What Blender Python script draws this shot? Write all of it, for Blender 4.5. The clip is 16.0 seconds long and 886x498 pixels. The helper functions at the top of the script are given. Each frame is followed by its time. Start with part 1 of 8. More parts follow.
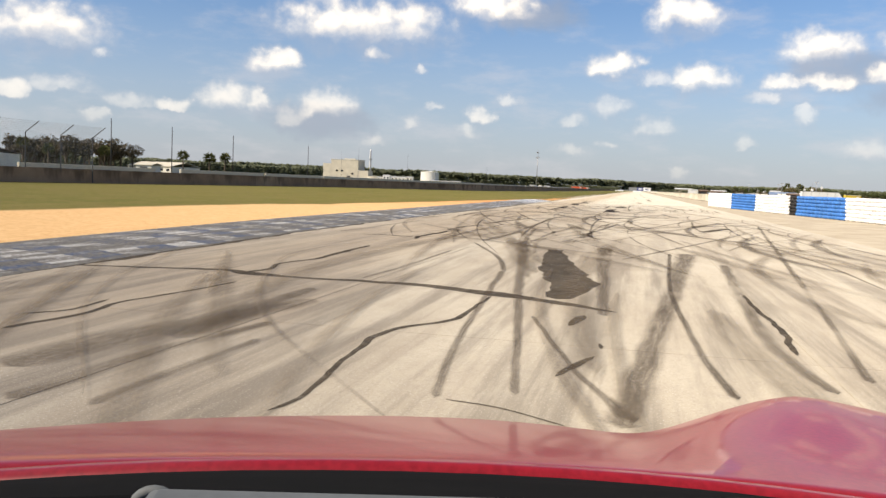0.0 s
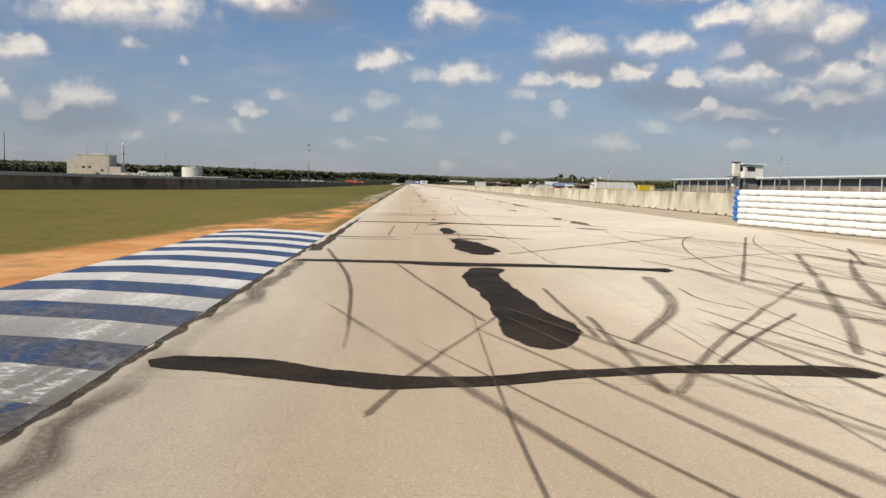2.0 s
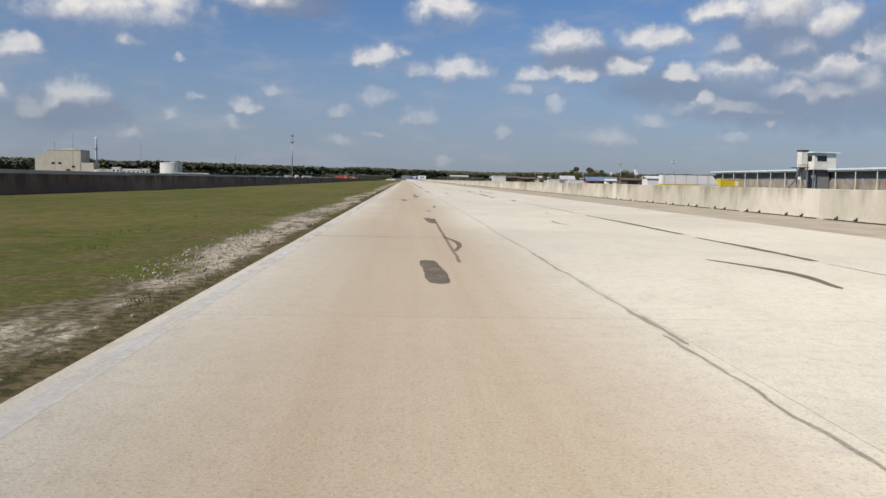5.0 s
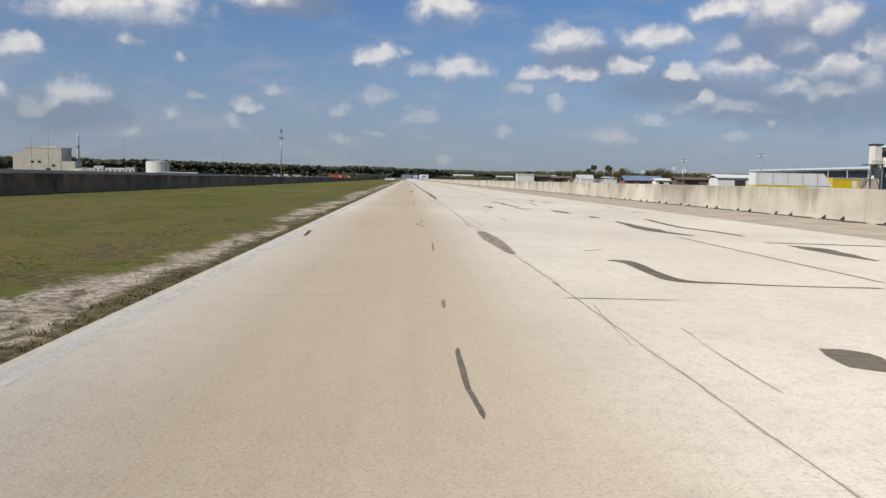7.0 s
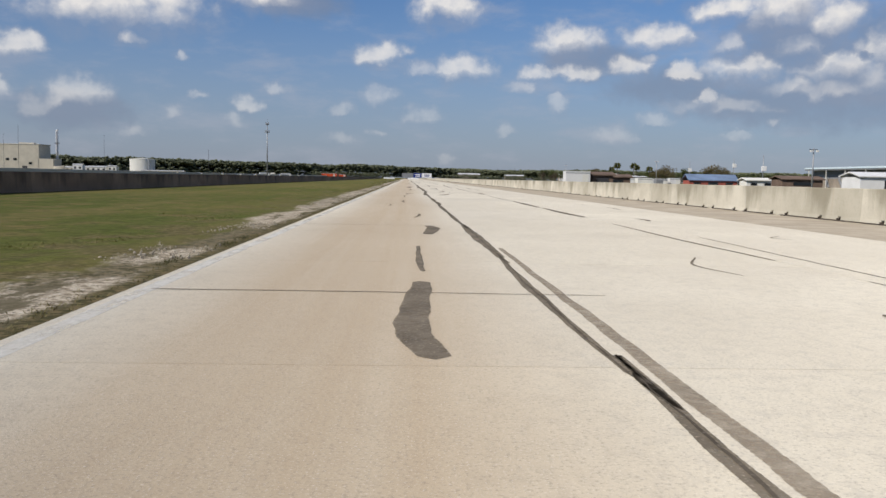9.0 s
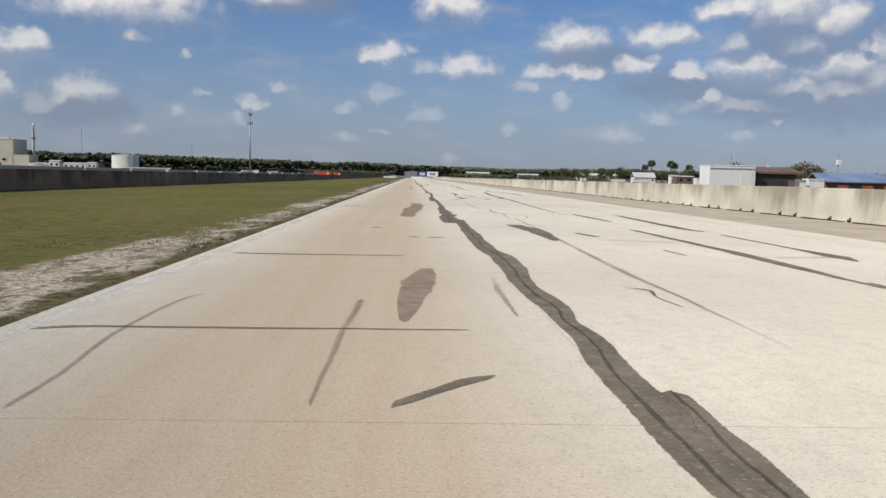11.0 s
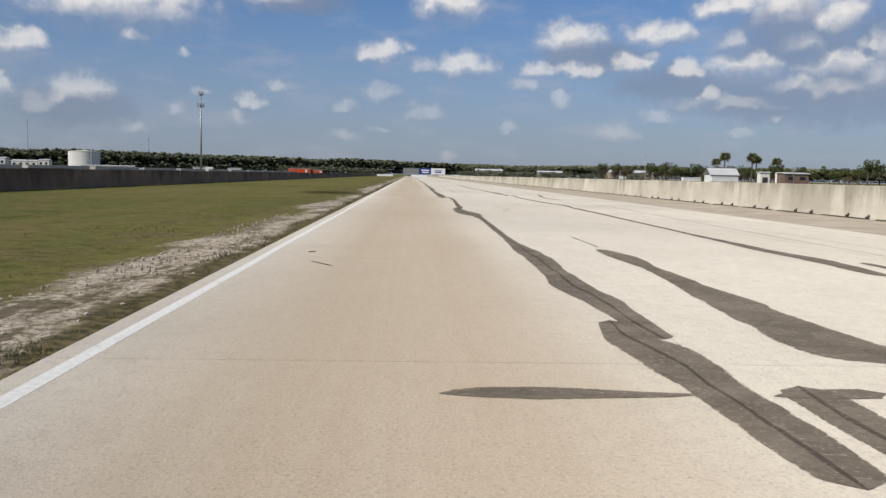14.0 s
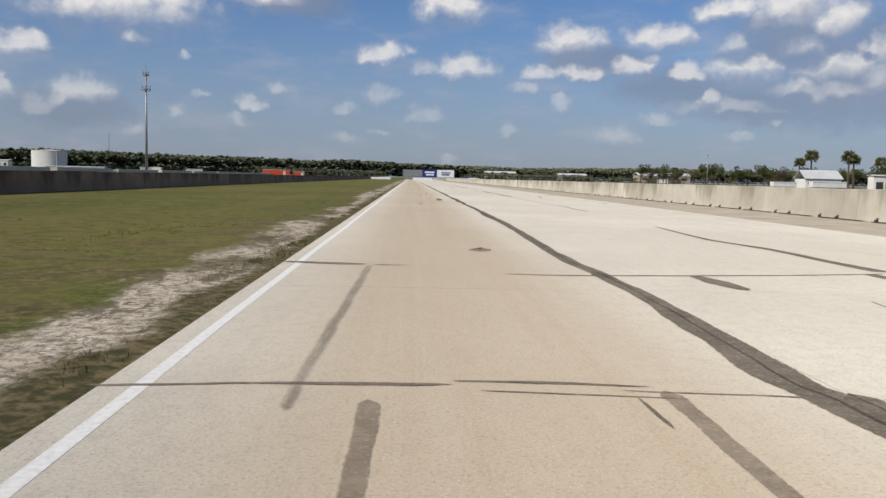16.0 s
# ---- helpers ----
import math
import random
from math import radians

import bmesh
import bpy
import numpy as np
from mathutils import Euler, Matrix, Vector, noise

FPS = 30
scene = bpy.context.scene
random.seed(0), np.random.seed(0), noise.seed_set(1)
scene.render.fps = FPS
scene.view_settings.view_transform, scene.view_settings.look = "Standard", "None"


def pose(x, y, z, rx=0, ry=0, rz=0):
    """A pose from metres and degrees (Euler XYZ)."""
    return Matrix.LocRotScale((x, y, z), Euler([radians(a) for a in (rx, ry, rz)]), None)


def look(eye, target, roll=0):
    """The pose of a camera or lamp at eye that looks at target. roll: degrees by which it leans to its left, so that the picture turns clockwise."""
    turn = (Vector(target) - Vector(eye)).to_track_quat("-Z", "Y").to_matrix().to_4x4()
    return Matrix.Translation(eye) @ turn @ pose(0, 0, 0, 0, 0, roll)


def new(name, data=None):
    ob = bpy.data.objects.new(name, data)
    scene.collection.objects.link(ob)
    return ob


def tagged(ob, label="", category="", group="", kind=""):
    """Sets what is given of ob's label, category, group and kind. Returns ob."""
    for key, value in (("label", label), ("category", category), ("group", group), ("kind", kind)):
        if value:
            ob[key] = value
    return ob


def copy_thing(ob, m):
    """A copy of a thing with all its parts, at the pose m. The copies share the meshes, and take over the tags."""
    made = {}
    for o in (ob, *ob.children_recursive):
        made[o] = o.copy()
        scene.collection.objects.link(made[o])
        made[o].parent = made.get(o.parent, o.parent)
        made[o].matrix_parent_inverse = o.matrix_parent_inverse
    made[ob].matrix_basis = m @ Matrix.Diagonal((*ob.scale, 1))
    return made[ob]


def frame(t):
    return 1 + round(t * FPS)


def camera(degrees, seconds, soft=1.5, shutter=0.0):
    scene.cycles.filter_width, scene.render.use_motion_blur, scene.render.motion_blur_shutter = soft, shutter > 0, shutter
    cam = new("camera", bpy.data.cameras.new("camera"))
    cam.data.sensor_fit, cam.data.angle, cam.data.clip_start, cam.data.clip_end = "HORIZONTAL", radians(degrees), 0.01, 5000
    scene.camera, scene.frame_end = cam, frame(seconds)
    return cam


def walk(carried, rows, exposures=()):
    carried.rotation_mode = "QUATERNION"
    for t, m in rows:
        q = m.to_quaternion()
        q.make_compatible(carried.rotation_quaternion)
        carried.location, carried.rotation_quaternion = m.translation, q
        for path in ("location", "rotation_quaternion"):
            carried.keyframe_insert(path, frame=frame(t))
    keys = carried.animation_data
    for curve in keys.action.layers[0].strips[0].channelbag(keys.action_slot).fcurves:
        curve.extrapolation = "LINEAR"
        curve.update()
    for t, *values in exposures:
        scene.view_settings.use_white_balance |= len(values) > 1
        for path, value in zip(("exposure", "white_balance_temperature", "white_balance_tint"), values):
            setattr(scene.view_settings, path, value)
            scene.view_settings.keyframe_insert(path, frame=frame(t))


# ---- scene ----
cam = camera(55.0, 16.0, soft=1.5)
PATH = [
    (0, pose(5.02, 0.0, 1.09, 85.55, -2.33, 12.82)),
    (0.5, pose(2.42, 11.98, 1.09, 85.7, -2.15, 7.55)),
    (1, pose(0.74, 24.4, 1.09, 85.75, -2.14, 2.2)),
    (1.5, pose(0.1, 37.14, 1.09, 85.71, -1.66, -1.14)),
    (2, pose(0.04, 50.05, 1.09, 85.67, -1.39, -2.32)),
    (2.5, pose(0.06, 63.22, 1.09, 85.28, -0.99, -2.74)),
    (3, pose(0.17, 76.72, 1.09, 85.39, -1.08, -2.65)),
    (3.5, pose(0.24, 90.55, 1.09, 85.48, -0.95, -2.67)),
    (4, pose(0.24, 104.64, 1.09, 85.46, -1.05, -2.54)),
    (6.5, pose(0.47, 177.97, 1.09, 85.23, -0.99, -2.52)),
    (7, pose(0.64, 193.26, 1.09, 85.31, -1.01, -2.48)),
    (7.5, pose(0.68, 208.84, 1.09, 85.49, -1.06, -2.74)),
    (8, pose(0.89, 224.7, 1.09, 85.27, -1.16, -2.44)),
    (10.5, pose(1.03, 308.03, 1.09, 85.22, -1.03, -2.38)),
    (11, pose(1.15, 325.5, 1.09, 85.17, -1.28, -2.14)),
    (11.5, pose(0.93, 343.18, 1.09, 85.04, -0.95, -2.25)),
    (12, pose(0.97, 361.03, 1.09, 84.96, -1.22, -2.02)),
    (12.5, pose(0.89, 379.05, 1.09, 85.05, -1.16, -2.02)),
    (13, pose(0.79, 397.23, 1.09, 85.06, -1.2, -2.06)),
    (13.5, pose(0.66, 415.58, 1.09, 85.2, -1.0, -2.29)),
    (14, pose(0.44, 434.1, 1.09, 85.03, -1.12, -2.22)),
    (14.5, pose(0.34, 452.8, 1.09, 85.11, -1.42, -1.84)),
    (15, pose(0.14, 471.67, 1.09, 84.95, -1.08, -2.02)),
    (15.5, pose(0.03, 490.71, 1.09, 85.17, -1.12, -2.09)),
    (16, pose(-0.07, 509.92, 1.09, 85.22, -1.24, -2.21)),
]
walk(cam, PATH, exposures=[(0.0, 0.74, 7500, 10), (0.5, 0.66, 7500, 10), (1.0, 0.50, 7400, 10), (1.5, 0.32, 7300, 10), (2.0, 0.15, 7250, 10), (2.5, 0.05, 7150, 10), (3.0, 0.02, 6950, 10), (3.5, 0.0, 6700, 10), (4.2, 0.0, 6500, 10), (16.0, 0.0, 6450, 10)])

# ---- light ----
SUN_AZ = radians(-128)          # from +y towards +x
SUN_EL = radians(38)
sun_dir = Vector((math.sin(SUN_AZ) * math.cos(SUN_EL), math.cos(SUN_AZ) * math.cos(SUN_EL), math.sin(SUN_EL)))
sun_data = bpy.data.lights.new("sun", "SUN")
sun_data.energy, sun_data.angle, sun_data.color = 4.3, radians(0.55), (1.0, 0.93, 0.83)
sun = new("sun", sun_data)
sun.matrix_world = look((0, 0, 60), Vector((0, 0, 60)) - sun_dir)


def sky_world():
    world = bpy.data.worlds.new("sky")
    scene.world = world
    world.use_nodes = True
    nt = world.node_tree
    nt.nodes.clear()
    N, L = nt.nodes.new, nt.links.new

    def math_node(op, a, b=None, c=None, clamp=False):
        n = N("ShaderNodeMath")
        n.operation, n.use_clamp = op, clamp
        for i, v in enumerate((a, b, c)):
            if v is None:
                continue
            if isinstance(v, (int, float)):
                n.inputs[i].default_value = v
            else:
                L(v, n.inputs[i])
        return n.outputs[0]

    sky = N("ShaderNodeTexSky")
    sky.sky_type, sky.sun_disc = "NISHITA", False
    sky.sun_elevation, sky.sun_rotation = SUN_EL, SUN_AZ
    sky.air_density, sky.dust_density, sky.ozone_density, sky.altitude = 1.0, 0.6, 3.0, 0
    co = N("ShaderNodeTexCoord")
    sep = N("ShaderNodeSeparateXYZ")
    L(co.outputs["Generated"], sep.inputs[0])
    az = math_node("MULTIPLY", math_node("ARCTAN2", sep.outputs[0], sep.outputs[1]), 57.2958)
    el = math_node("MULTIPLY", math_node("ARCSINE", sep.outputs[2]), 57.2958)
    ang = N("ShaderNodeCombineXYZ")
    L(az, ang.inputs[0])
    L(el, ang.inputs[1])

    def fbm(vec, scale, detail, rough, dist=0.0):
        n = N("ShaderNodeTexNoise")
        n.inputs["Scale"].default_value, n.inputs["Detail"].default_value = scale, detail
        n.inputs["Roughness"].default_value, n.inputs["Distortion"].default_value = rough, dist
        L(vec, n.inputs["Vector"])
        return n

    # billows: the angles are pushed about before the clouds' forms are laid out
    push = fbm(ang.outputs[0], 0.5, 5, 0.56)
    off = N("ShaderNodeVectorMath")
    off.operation = "MULTIPLY_ADD"
    L(push.outputs["Color"], off.inputs[0])
    off.inputs[1].default_value, off.inputs[2].default_value = (2.6, 1.7, 0), (-1.3, -0.85, 0)
    warped = N("ShaderNodeVectorMath")
    warped.operation = "ADD"
    L(ang.outputs[0], warped.inputs[0])
    L(off.outputs[0], warped.inputs[1])

    shifted = N("ShaderNodeVectorMath")            # one step towards the sun, for the shade within the clouds
    shifted.operation = "ADD"
    L(warped.outputs[0], shifted.inputs[0])
    shifted.inputs[1].default_value = (-0.25, 0.85, 0)
    best, thin_best, dark_best = [None, None], [None, None], [None, None]

    def cloud(a, e, w, h, into=best, soft=0.25):
        for i, src in enumerate((warped, shifted)):
            d = N("ShaderNodeVectorMath")
            d.operation = "SUBTRACT"
            L(src.outputs[0], d.inputs[0])
            d.inputs[1].default_value = (a, e, 0)
            s = N("ShaderNodeVectorMath")
            s.operation = "MULTIPLY"
            L(d.outputs[0], s.inputs[0])
            s.inputs[1].default_value = (0.78 / w, 0.78 / h, 0)
            r = N("ShaderNodeVectorMath")
            r.operation = "DOT_PRODUCT"
            L(s.outputs[0], r.inputs[0])
            L(s.outputs[0], r.inputs[1])
            f = math_node("SUBTRACT", 1.0, r.outputs["Value"])
            into[i] = f if into[i] is None else math_node("SMOOTH_MAX", into[i], f, soft)

    def wisp(a, e, w, h):
        cloud(a, e, w, h, thin_best)

    cloud(-18.4, 9.9, 4.8, 1.4)
    cloud(-17.6, 8.3, 1.1, 0.5)
    cloud(-24.0, 7.3, 1.4, 0.8)
    cloud(-25.1, 4.8, 0.6, 0.9)
    cloud(-20.8, 4.6, 1.8, 1.1)
    cloud(-10.6, 4.6, 0.8, 0.6)
    cloud(-1.9, 8.0, 1.4, 0.7)
    cloud(3.4, 7.2, 1.7, 0.8)
    cloud(2.4, 10.9, 2.0, 1.0)
    cloud(10.6, 8.9, 2.0, 1.0)
    cloud(16.2, 9.2, 2.0, 0.9)
    cloud(8.9, 7.0, 1.1, 0.6)
    cloud(11.0, 6.9, 1.3, 0.6)
    cloud(14.7, 7.3, 1.6, 0.7)
    cloud(15.9, 7.9, 0.9, 0.4)
    cloud(17.9, 7.0, 0.9, 0.5)
    cloud(20.1, 10.7, 1.8, 0.8)
    cloud(23.5, 10.4, 2.3, 1.4)
    cloud(26.3, 9.8, 1.7, 1.1)
    cloud(21.6, 7.1, 2.1, 0.9)
    cloud(19.0, 5.6, 0.7, 0.5)
    cloud(26.7, 7.0, 2.2, 1.1)
    cloud(27.0, 5.7, 3.0, 0.8)
    cloud(28.7, 6.2, 1.5, 1.1)
    cloud(-37.7, 8.1, 2.7, 1.3)
    cloud(-39.9, 4.6, 1.0, 0.5)
    cloud(-30.5, 4.4, 1.1, 0.4)
    cloud(-26.8, 4.7, 1.7, 1.0)
    cloud(-10.1, 11.4, 2.3, 1.0)
    cloud(-20.8, 4.6, 1.5, 0.8)
    cloud(31.0, 7.8, 2.6, 1.4)
    cloud(16.5, 12.4, 2.4, 0.8)
    wisp(-14.8, 7.5, 0.5, 0.3)
    wisp(-23.0, 3.9, 1.1, 0.6)
    wisp(-13.6, 5.0, 0.5, 0.2)
    wisp(-15.1, 3.8, 0.6, 0.5)
    wisp(-10.8, 3.6, 1.1, 0.4)
    wisp(-17.4, 2.5, 0.8, 0.4)
    wisp(1.0, 7.0, 1.1, 0.4)
    wisp(-1.8, 5.4, 1.0, 0.8)
    wisp(0.9, 4.1, 1.2, 0.6)
    wisp(-4.4, 4.5, 0.6, 0.4)
    wisp(-2.3, 2.8, 0.6, 0.2)
    wisp(-4.5, 2.4, 1.0, 0.3)
    wisp(7.6, 6.1, 1.1, 0.3)
    wisp(10.0, 5.0, 0.6, 0.6)
    wisp(13.2, 3.0, 1.4, 0.6)
    wisp(20.5, 8.8, 0.8, 0.7)
    wisp(24.8, 8.5, 1.3, 0.8)
    wisp(23.9, 6.1, 1.9, 0.5)
    wisp(28.0, 8.4, 0.6, 0.4)
    wisp(23.4, 3.9, 0.5, 0.2)
    wisp(21.5, 3.1, 0.8, 0.3)
    wisp(20.7, 4.9, 3.0, 0.6)
    wisp(6.4, 3.1, 0.6, 0.5)
    wisp(2.6, 1.2, 0.5, 0.3)
    wisp(16.2, 4.0, 1.1, 0.4)
    wisp(-8.6, 5.7, 0.8, 0.3)
    wisp(-35.0, 7.3, 0.8, 0.4)
    wisp(-37.2, 4.9, 1.9, 0.5)
    wisp(-33.0, 4.3, 1.3, 0.5)
    wisp(-35.0, 3.4, 1.0, 0.3)
    wisp(-24.9, 4.8, 0.6, 0.7)
    wisp(-22.1, 4.2, 1.1, 0.4)

    # slate-grey murk under the cloud banks
    cloud(24.5, 8.6, 3.0, 1.6, dark_best, 0.6)
    cloud(22.5, 5.1, 3.6, 1.0, dark_best, 0.6)
    cloud(27.5, 5.6, 4.0, 1.6, dark_best, 0.6)
    cloud(29.5, 8.6, 2.4, 1.6, dark_best, 0.6)
    cloud(12.0, 7.7, 2.4, 0.8, dark_best, 0.6)
    cloud(17.2, 6.1, 3.0, 0.8, dark_best, 0.6)
    cloud(-7.0, 11.0, 2.0, 0.8, dark_best, 0.6)
    cloud(-21.0, 3.8, 2.4, 0.8, dark_best, 0.6)

    # soft unseen cloud field beyond the mapped part of the sky
    wide = fbm(ang.outputs[0], 0.07, 6, 0.6)
    behind = math_node("SUBTRACT", math_node("ABSOLUTE", az), 46.0)
    gate = math_node("MULTIPLY", math_node("DIVIDE", behind, 12.0, clamp=True), 1.0)
    field = math_node("ADD", math_node("MULTIPLY", math_node("SUBTRACT", wide.outputs["Fac"], 0.55), 6.0), math_node("MULTIPLY_ADD", gate, 6.0, -6.0))
    fine = fbm(ang.outputs[0], 0.95, 4, 0.5)
    ragged = math_node("MULTIPLY", math_node("SUBTRACT", fine.outputs["Fac"], 0.5), 2.0)
    body = math_node("ADD", math_node("MAXIMUM", best[0], field), ragged)
    cover = N("ShaderNodeMapRange")
    cover.interpolation_type = "SMOOTHSTEP"
    L(body, cover.inputs["Value"])
    cover.inputs["From Min"].default_value, cover.inputs["From Max"].default_value = -0.75, 1.35
    veiled = N("ShaderNodeMapRange")
    veiled.interpolation_type = "SMOOTHSTEP"
    L(math_node("ADD", thin_best[0], ragged), veiled.inputs["Value"])
    veiled.inputs["From Min"].default_value, veiled.inputs["From Max"].default_value = -0.8, 1.2
    # light on the billows from the upper left
    mass = [math_node("MAXIMUM", math_node("MAXIMUM", best[i], thin_best[i]), -1.0) for i in (0, 1)]
    drop = math_node("SUBTRACT", mass[0], mass[1])
    fine2 = fbm(warped.outputs[0], 0.75, 4, 0.5)
    lit = math_node("ADD", math_node("MULTIPLY_ADD", drop, 1.2, 0.36), math_node("MULTIPLY", math_node("SUBTRACT", fine2.outputs["Fac"], 0.5), 1.1), clamp=True)
    core = N("ShaderNodeMapRange")                  # only the thick hearts of the clouds are white
    core.interpolation_type = "SMOOTHSTEP"
    L(math_node("ADD", math_node("MAXIMUM", best[0], math_node("MULTIPLY_ADD", thin_best[0], 1.0, -0.35)), ragged), core.inputs["Value"])
    core.inputs["From Min"].default_value, core.inputs["From Max"].default_value = -0.35, 0.85
    bright = math_node("MULTIPLY", lit, math_node("MULTIPLY_ADD", core.outputs[0], 0.72, 0.28))
    tone = N("ShaderNodeMix")
    tone.data_type = "RGBA"
    L(bright, tone.inputs["Factor"])
    tone.inputs[6].default_value, tone.inputs[7].default_value = (4.1, 4.6, 5.9, 1), (11.6, 11.2, 10.8, 1)
    # haze: the lower the paler
    haze = N("ShaderNodeMapRange")
    haze.interpolation_type = "SMOOTHSTEP"
    L(el, haze.inputs["Value"])
    haze.inputs["From Min"].default_value, haze.inputs["From Max"].default_value = 13.0, -1.0
    veil = N("ShaderNodeMix")
    veil.data_type = "RGBA"
    L(math_node("MULTIPLY", haze.outputs[0], 0.7), veil.inputs["Factor"])
    clear = N("ShaderNodeMix")
    clear.data_type, clear.blend_type = "RGBA", "MULTIPLY"
    clear.inputs["Factor"].default_value = 1.0
    L(sky.outputs[0], clear.inputs[6])
    clear.inputs[7].default_value = (0.75, 0.94, 1.22, 1)
    L(clear.outputs[2], veil.inputs[6])
    veil.inputs[7].default_value = (4.1, 4.5, 5.8, 1)
    # thin broken veils all over the lower sky
    flat = N("ShaderNodeVectorMath")
    flat.operation = "MULTIPLY"
    L(ang.outputs[0], flat.inputs[0])
    flat.inputs[1].default_value = (1, 3.0, 0)
    thin = fbm(flat.outputs[0], 0.17, 7, 0.6)
    faint = N("ShaderNodeMapRange")
    faint.interpolation_type = "SMOOTHSTEP"
    L(thin.outputs["Fac"], faint.inputs["Value"])
    faint.inputs["From Min"].default_value, faint.inputs["From Max"].default_value = 0.46, 0.72
    misty = N("ShaderNodeMix")
    misty.data_type = "RGBA"
    L(math_node("MULTIPLY", faint.outputs[0], 0.32), misty.inputs["Factor"])
    L(veil.outputs[2], misty.inputs[6])
    misty.inputs[7].default_value = (6.0, 6.2, 7.2, 1)
    murk = N("ShaderNodeMapRange")
    murk.interpolation_type = "SMOOTHSTEP"
    L(math_node("MULTIPLY_ADD", ragged, 0.7, dark_best[0]), murk.inputs["Value"])
    murk.inputs["From Min"].default_value, murk.inputs["From Max"].default_value = -1.2, 1.1
    slate = N("ShaderNodeMix")
    slate.data_type = "RGBA"
    L(math_node("MULTIPLY", murk.outputs[0], 0.62), slate.inputs["Factor"])
    L(misty.outputs[2], slate.inputs[6])
    slate.inputs[7].default_value = (2.9, 3.5, 4.8, 1)
    covered = math_node("MAXIMUM", cover.outputs[0], math_node("MULTIPLY", veiled.outputs[0], 0.55))
    dense = math_node("MULTIPLY", covered, math_node("MULTIPLY_ADD", lit, 0.5, 0.5))    # the shaded bases are thinner
    thick = math_node("MULTIPLY", dense, math_node("MULTIPLY_ADD", haze.outputs[0], -0.80, 1.06))
    mix = N("ShaderNodeMix")
    mix.data_type = "RGBA"
    L(thick, mix.inputs["Factor"])
    L(slate.outputs[2], mix.inputs[6])
    L(tone.outputs[2], mix.inputs[7])
    bg = N("ShaderNodeBackground")
    bg.inputs["Strength"].default_value = 0.07
    L(mix.outputs[2], bg.inputs["Color"])
    out = N("ShaderNodeOutputWorld")
    L(bg.outputs[0], out.inputs["Surface"])


sky_world()

# ---- materials ----
class Mat:
    """A node material on one Principled surface, with short ways to add noise, masks and mixes."""

    def __init__(self, name, rough=0.8, metal=0.0, spec=0.4):
        self.m = bpy.data.materials.new(name)
        self.m.use_nodes = True
        self.nt = self.m.node_tree
        self.bsdf = self.nt.nodes["Principled BSDF"]
        self.bsdf.inputs["Roughness"].default_value = rough
        self.bsdf.inputs["Metallic"].default_value = metal
        self.bsdf.inputs["Specular IOR Level"].default_value = spec
        self.bsdf.inputs["Diffuse Roughness"].default_value = 0.6
        geo = self.nt.nodes.new("ShaderNodeNewGeometry")
        self.pos = geo.outputs["Position"]
        self.island = geo.outputs["Random Per Island"]
        self.rand = self.nt.nodes.new("ShaderNodeObjectInfo").outputs["Random"]
        sep = self.nt.nodes.new("ShaderNodeSeparateXYZ")
        self.nt.links.new(self.pos, sep.inputs[0])
        self.x, self.y, self.z = sep.outputs

    def put(self, socket, v):
        if isinstance(v, (int, float)):
            socket.default_value = v
        elif isinstance(v, tuple):
            socket.default_value = v if len(v) == 4 or socket.type == "VECTOR" else (*v, 1)
        else:
            self.nt.links.new(v, socket)

    def math(self, op, a, b=0.0, c=0.0, clamp=False):
        n = self.nt.nodes.new("ShaderNodeMath")
        n.operation, n.use_clamp = op, clamp
        for s, v in zip(n.inputs, (a, b, c)):
            self.put(s, v)
        return n.outputs[0]

    def noise(self, scale, detail=4, rough=0.55, stretch=None, vec=None, dist=0.0):
        n = self.nt.nodes.new("ShaderNodeTexNoise")
        n.inputs["Scale"].default_value, n.inputs["Detail"].default_value = scale, detail
        n.inputs["Roughness"].default_value, n.inputs["Distortion"].default_value = rough, dist
        src = vec or self.pos
        if stretch:
            s = self.nt.nodes.new("ShaderNodeVectorMath")
            s.operation = "MULTIPLY"
            self.nt.links.new(src, s.inputs[0])
            s.inputs[1].default_value = stretch
            src = s.outputs[0]
        self.nt.links.new(src, n.inputs["Vector"])
        return n.outputs["Fac"]

    def ramp(self, v, lo, hi, smooth=True):
        n = self.nt.nodes.new("ShaderNodeMapRange")
        n.interpolation_type = "SMOOTHSTEP" if smooth else "LINEAR"
        self.put(n.inputs["Value"], v)
        n.inputs["From Min"].default_value, n.inputs["From Max"].default_value = lo, hi
        return n.outputs[0]

    def mix(self, fac, a, b, blend="MIX"):
        n = self.nt.nodes.new("ShaderNodeMix")
        n.data_type, n.blend_type = "RGBA", blend
        self.put(n.inputs["Factor"], fac)
        self.put(n.inputs[6], a)
        self.put(n.inputs[7], b)
        return n.outputs[2]

    def color(self, v):
        self.put(self.bsdf.inputs["Base Color"], v)
        return self

    def rough(self, v):
        self.put(self.bsdf.inputs["Roughness"], v)
        return self

    def alpha(self, v):
        self.put(self.bsdf.inputs["Alpha"], v)
        return self

    def bump(self, h, strength=0.4, dist=0.01):
        n = self.nt.nodes.new("ShaderNodeBump")
        n.inputs["Strength"].default_value, n.inputs["Distance"].default_value = strength, dist
        self.put(n.inputs["Height"], h)
        self.nt.links.new(n.outputs[0], self.bsdf.inputs["Normal"])
        return self


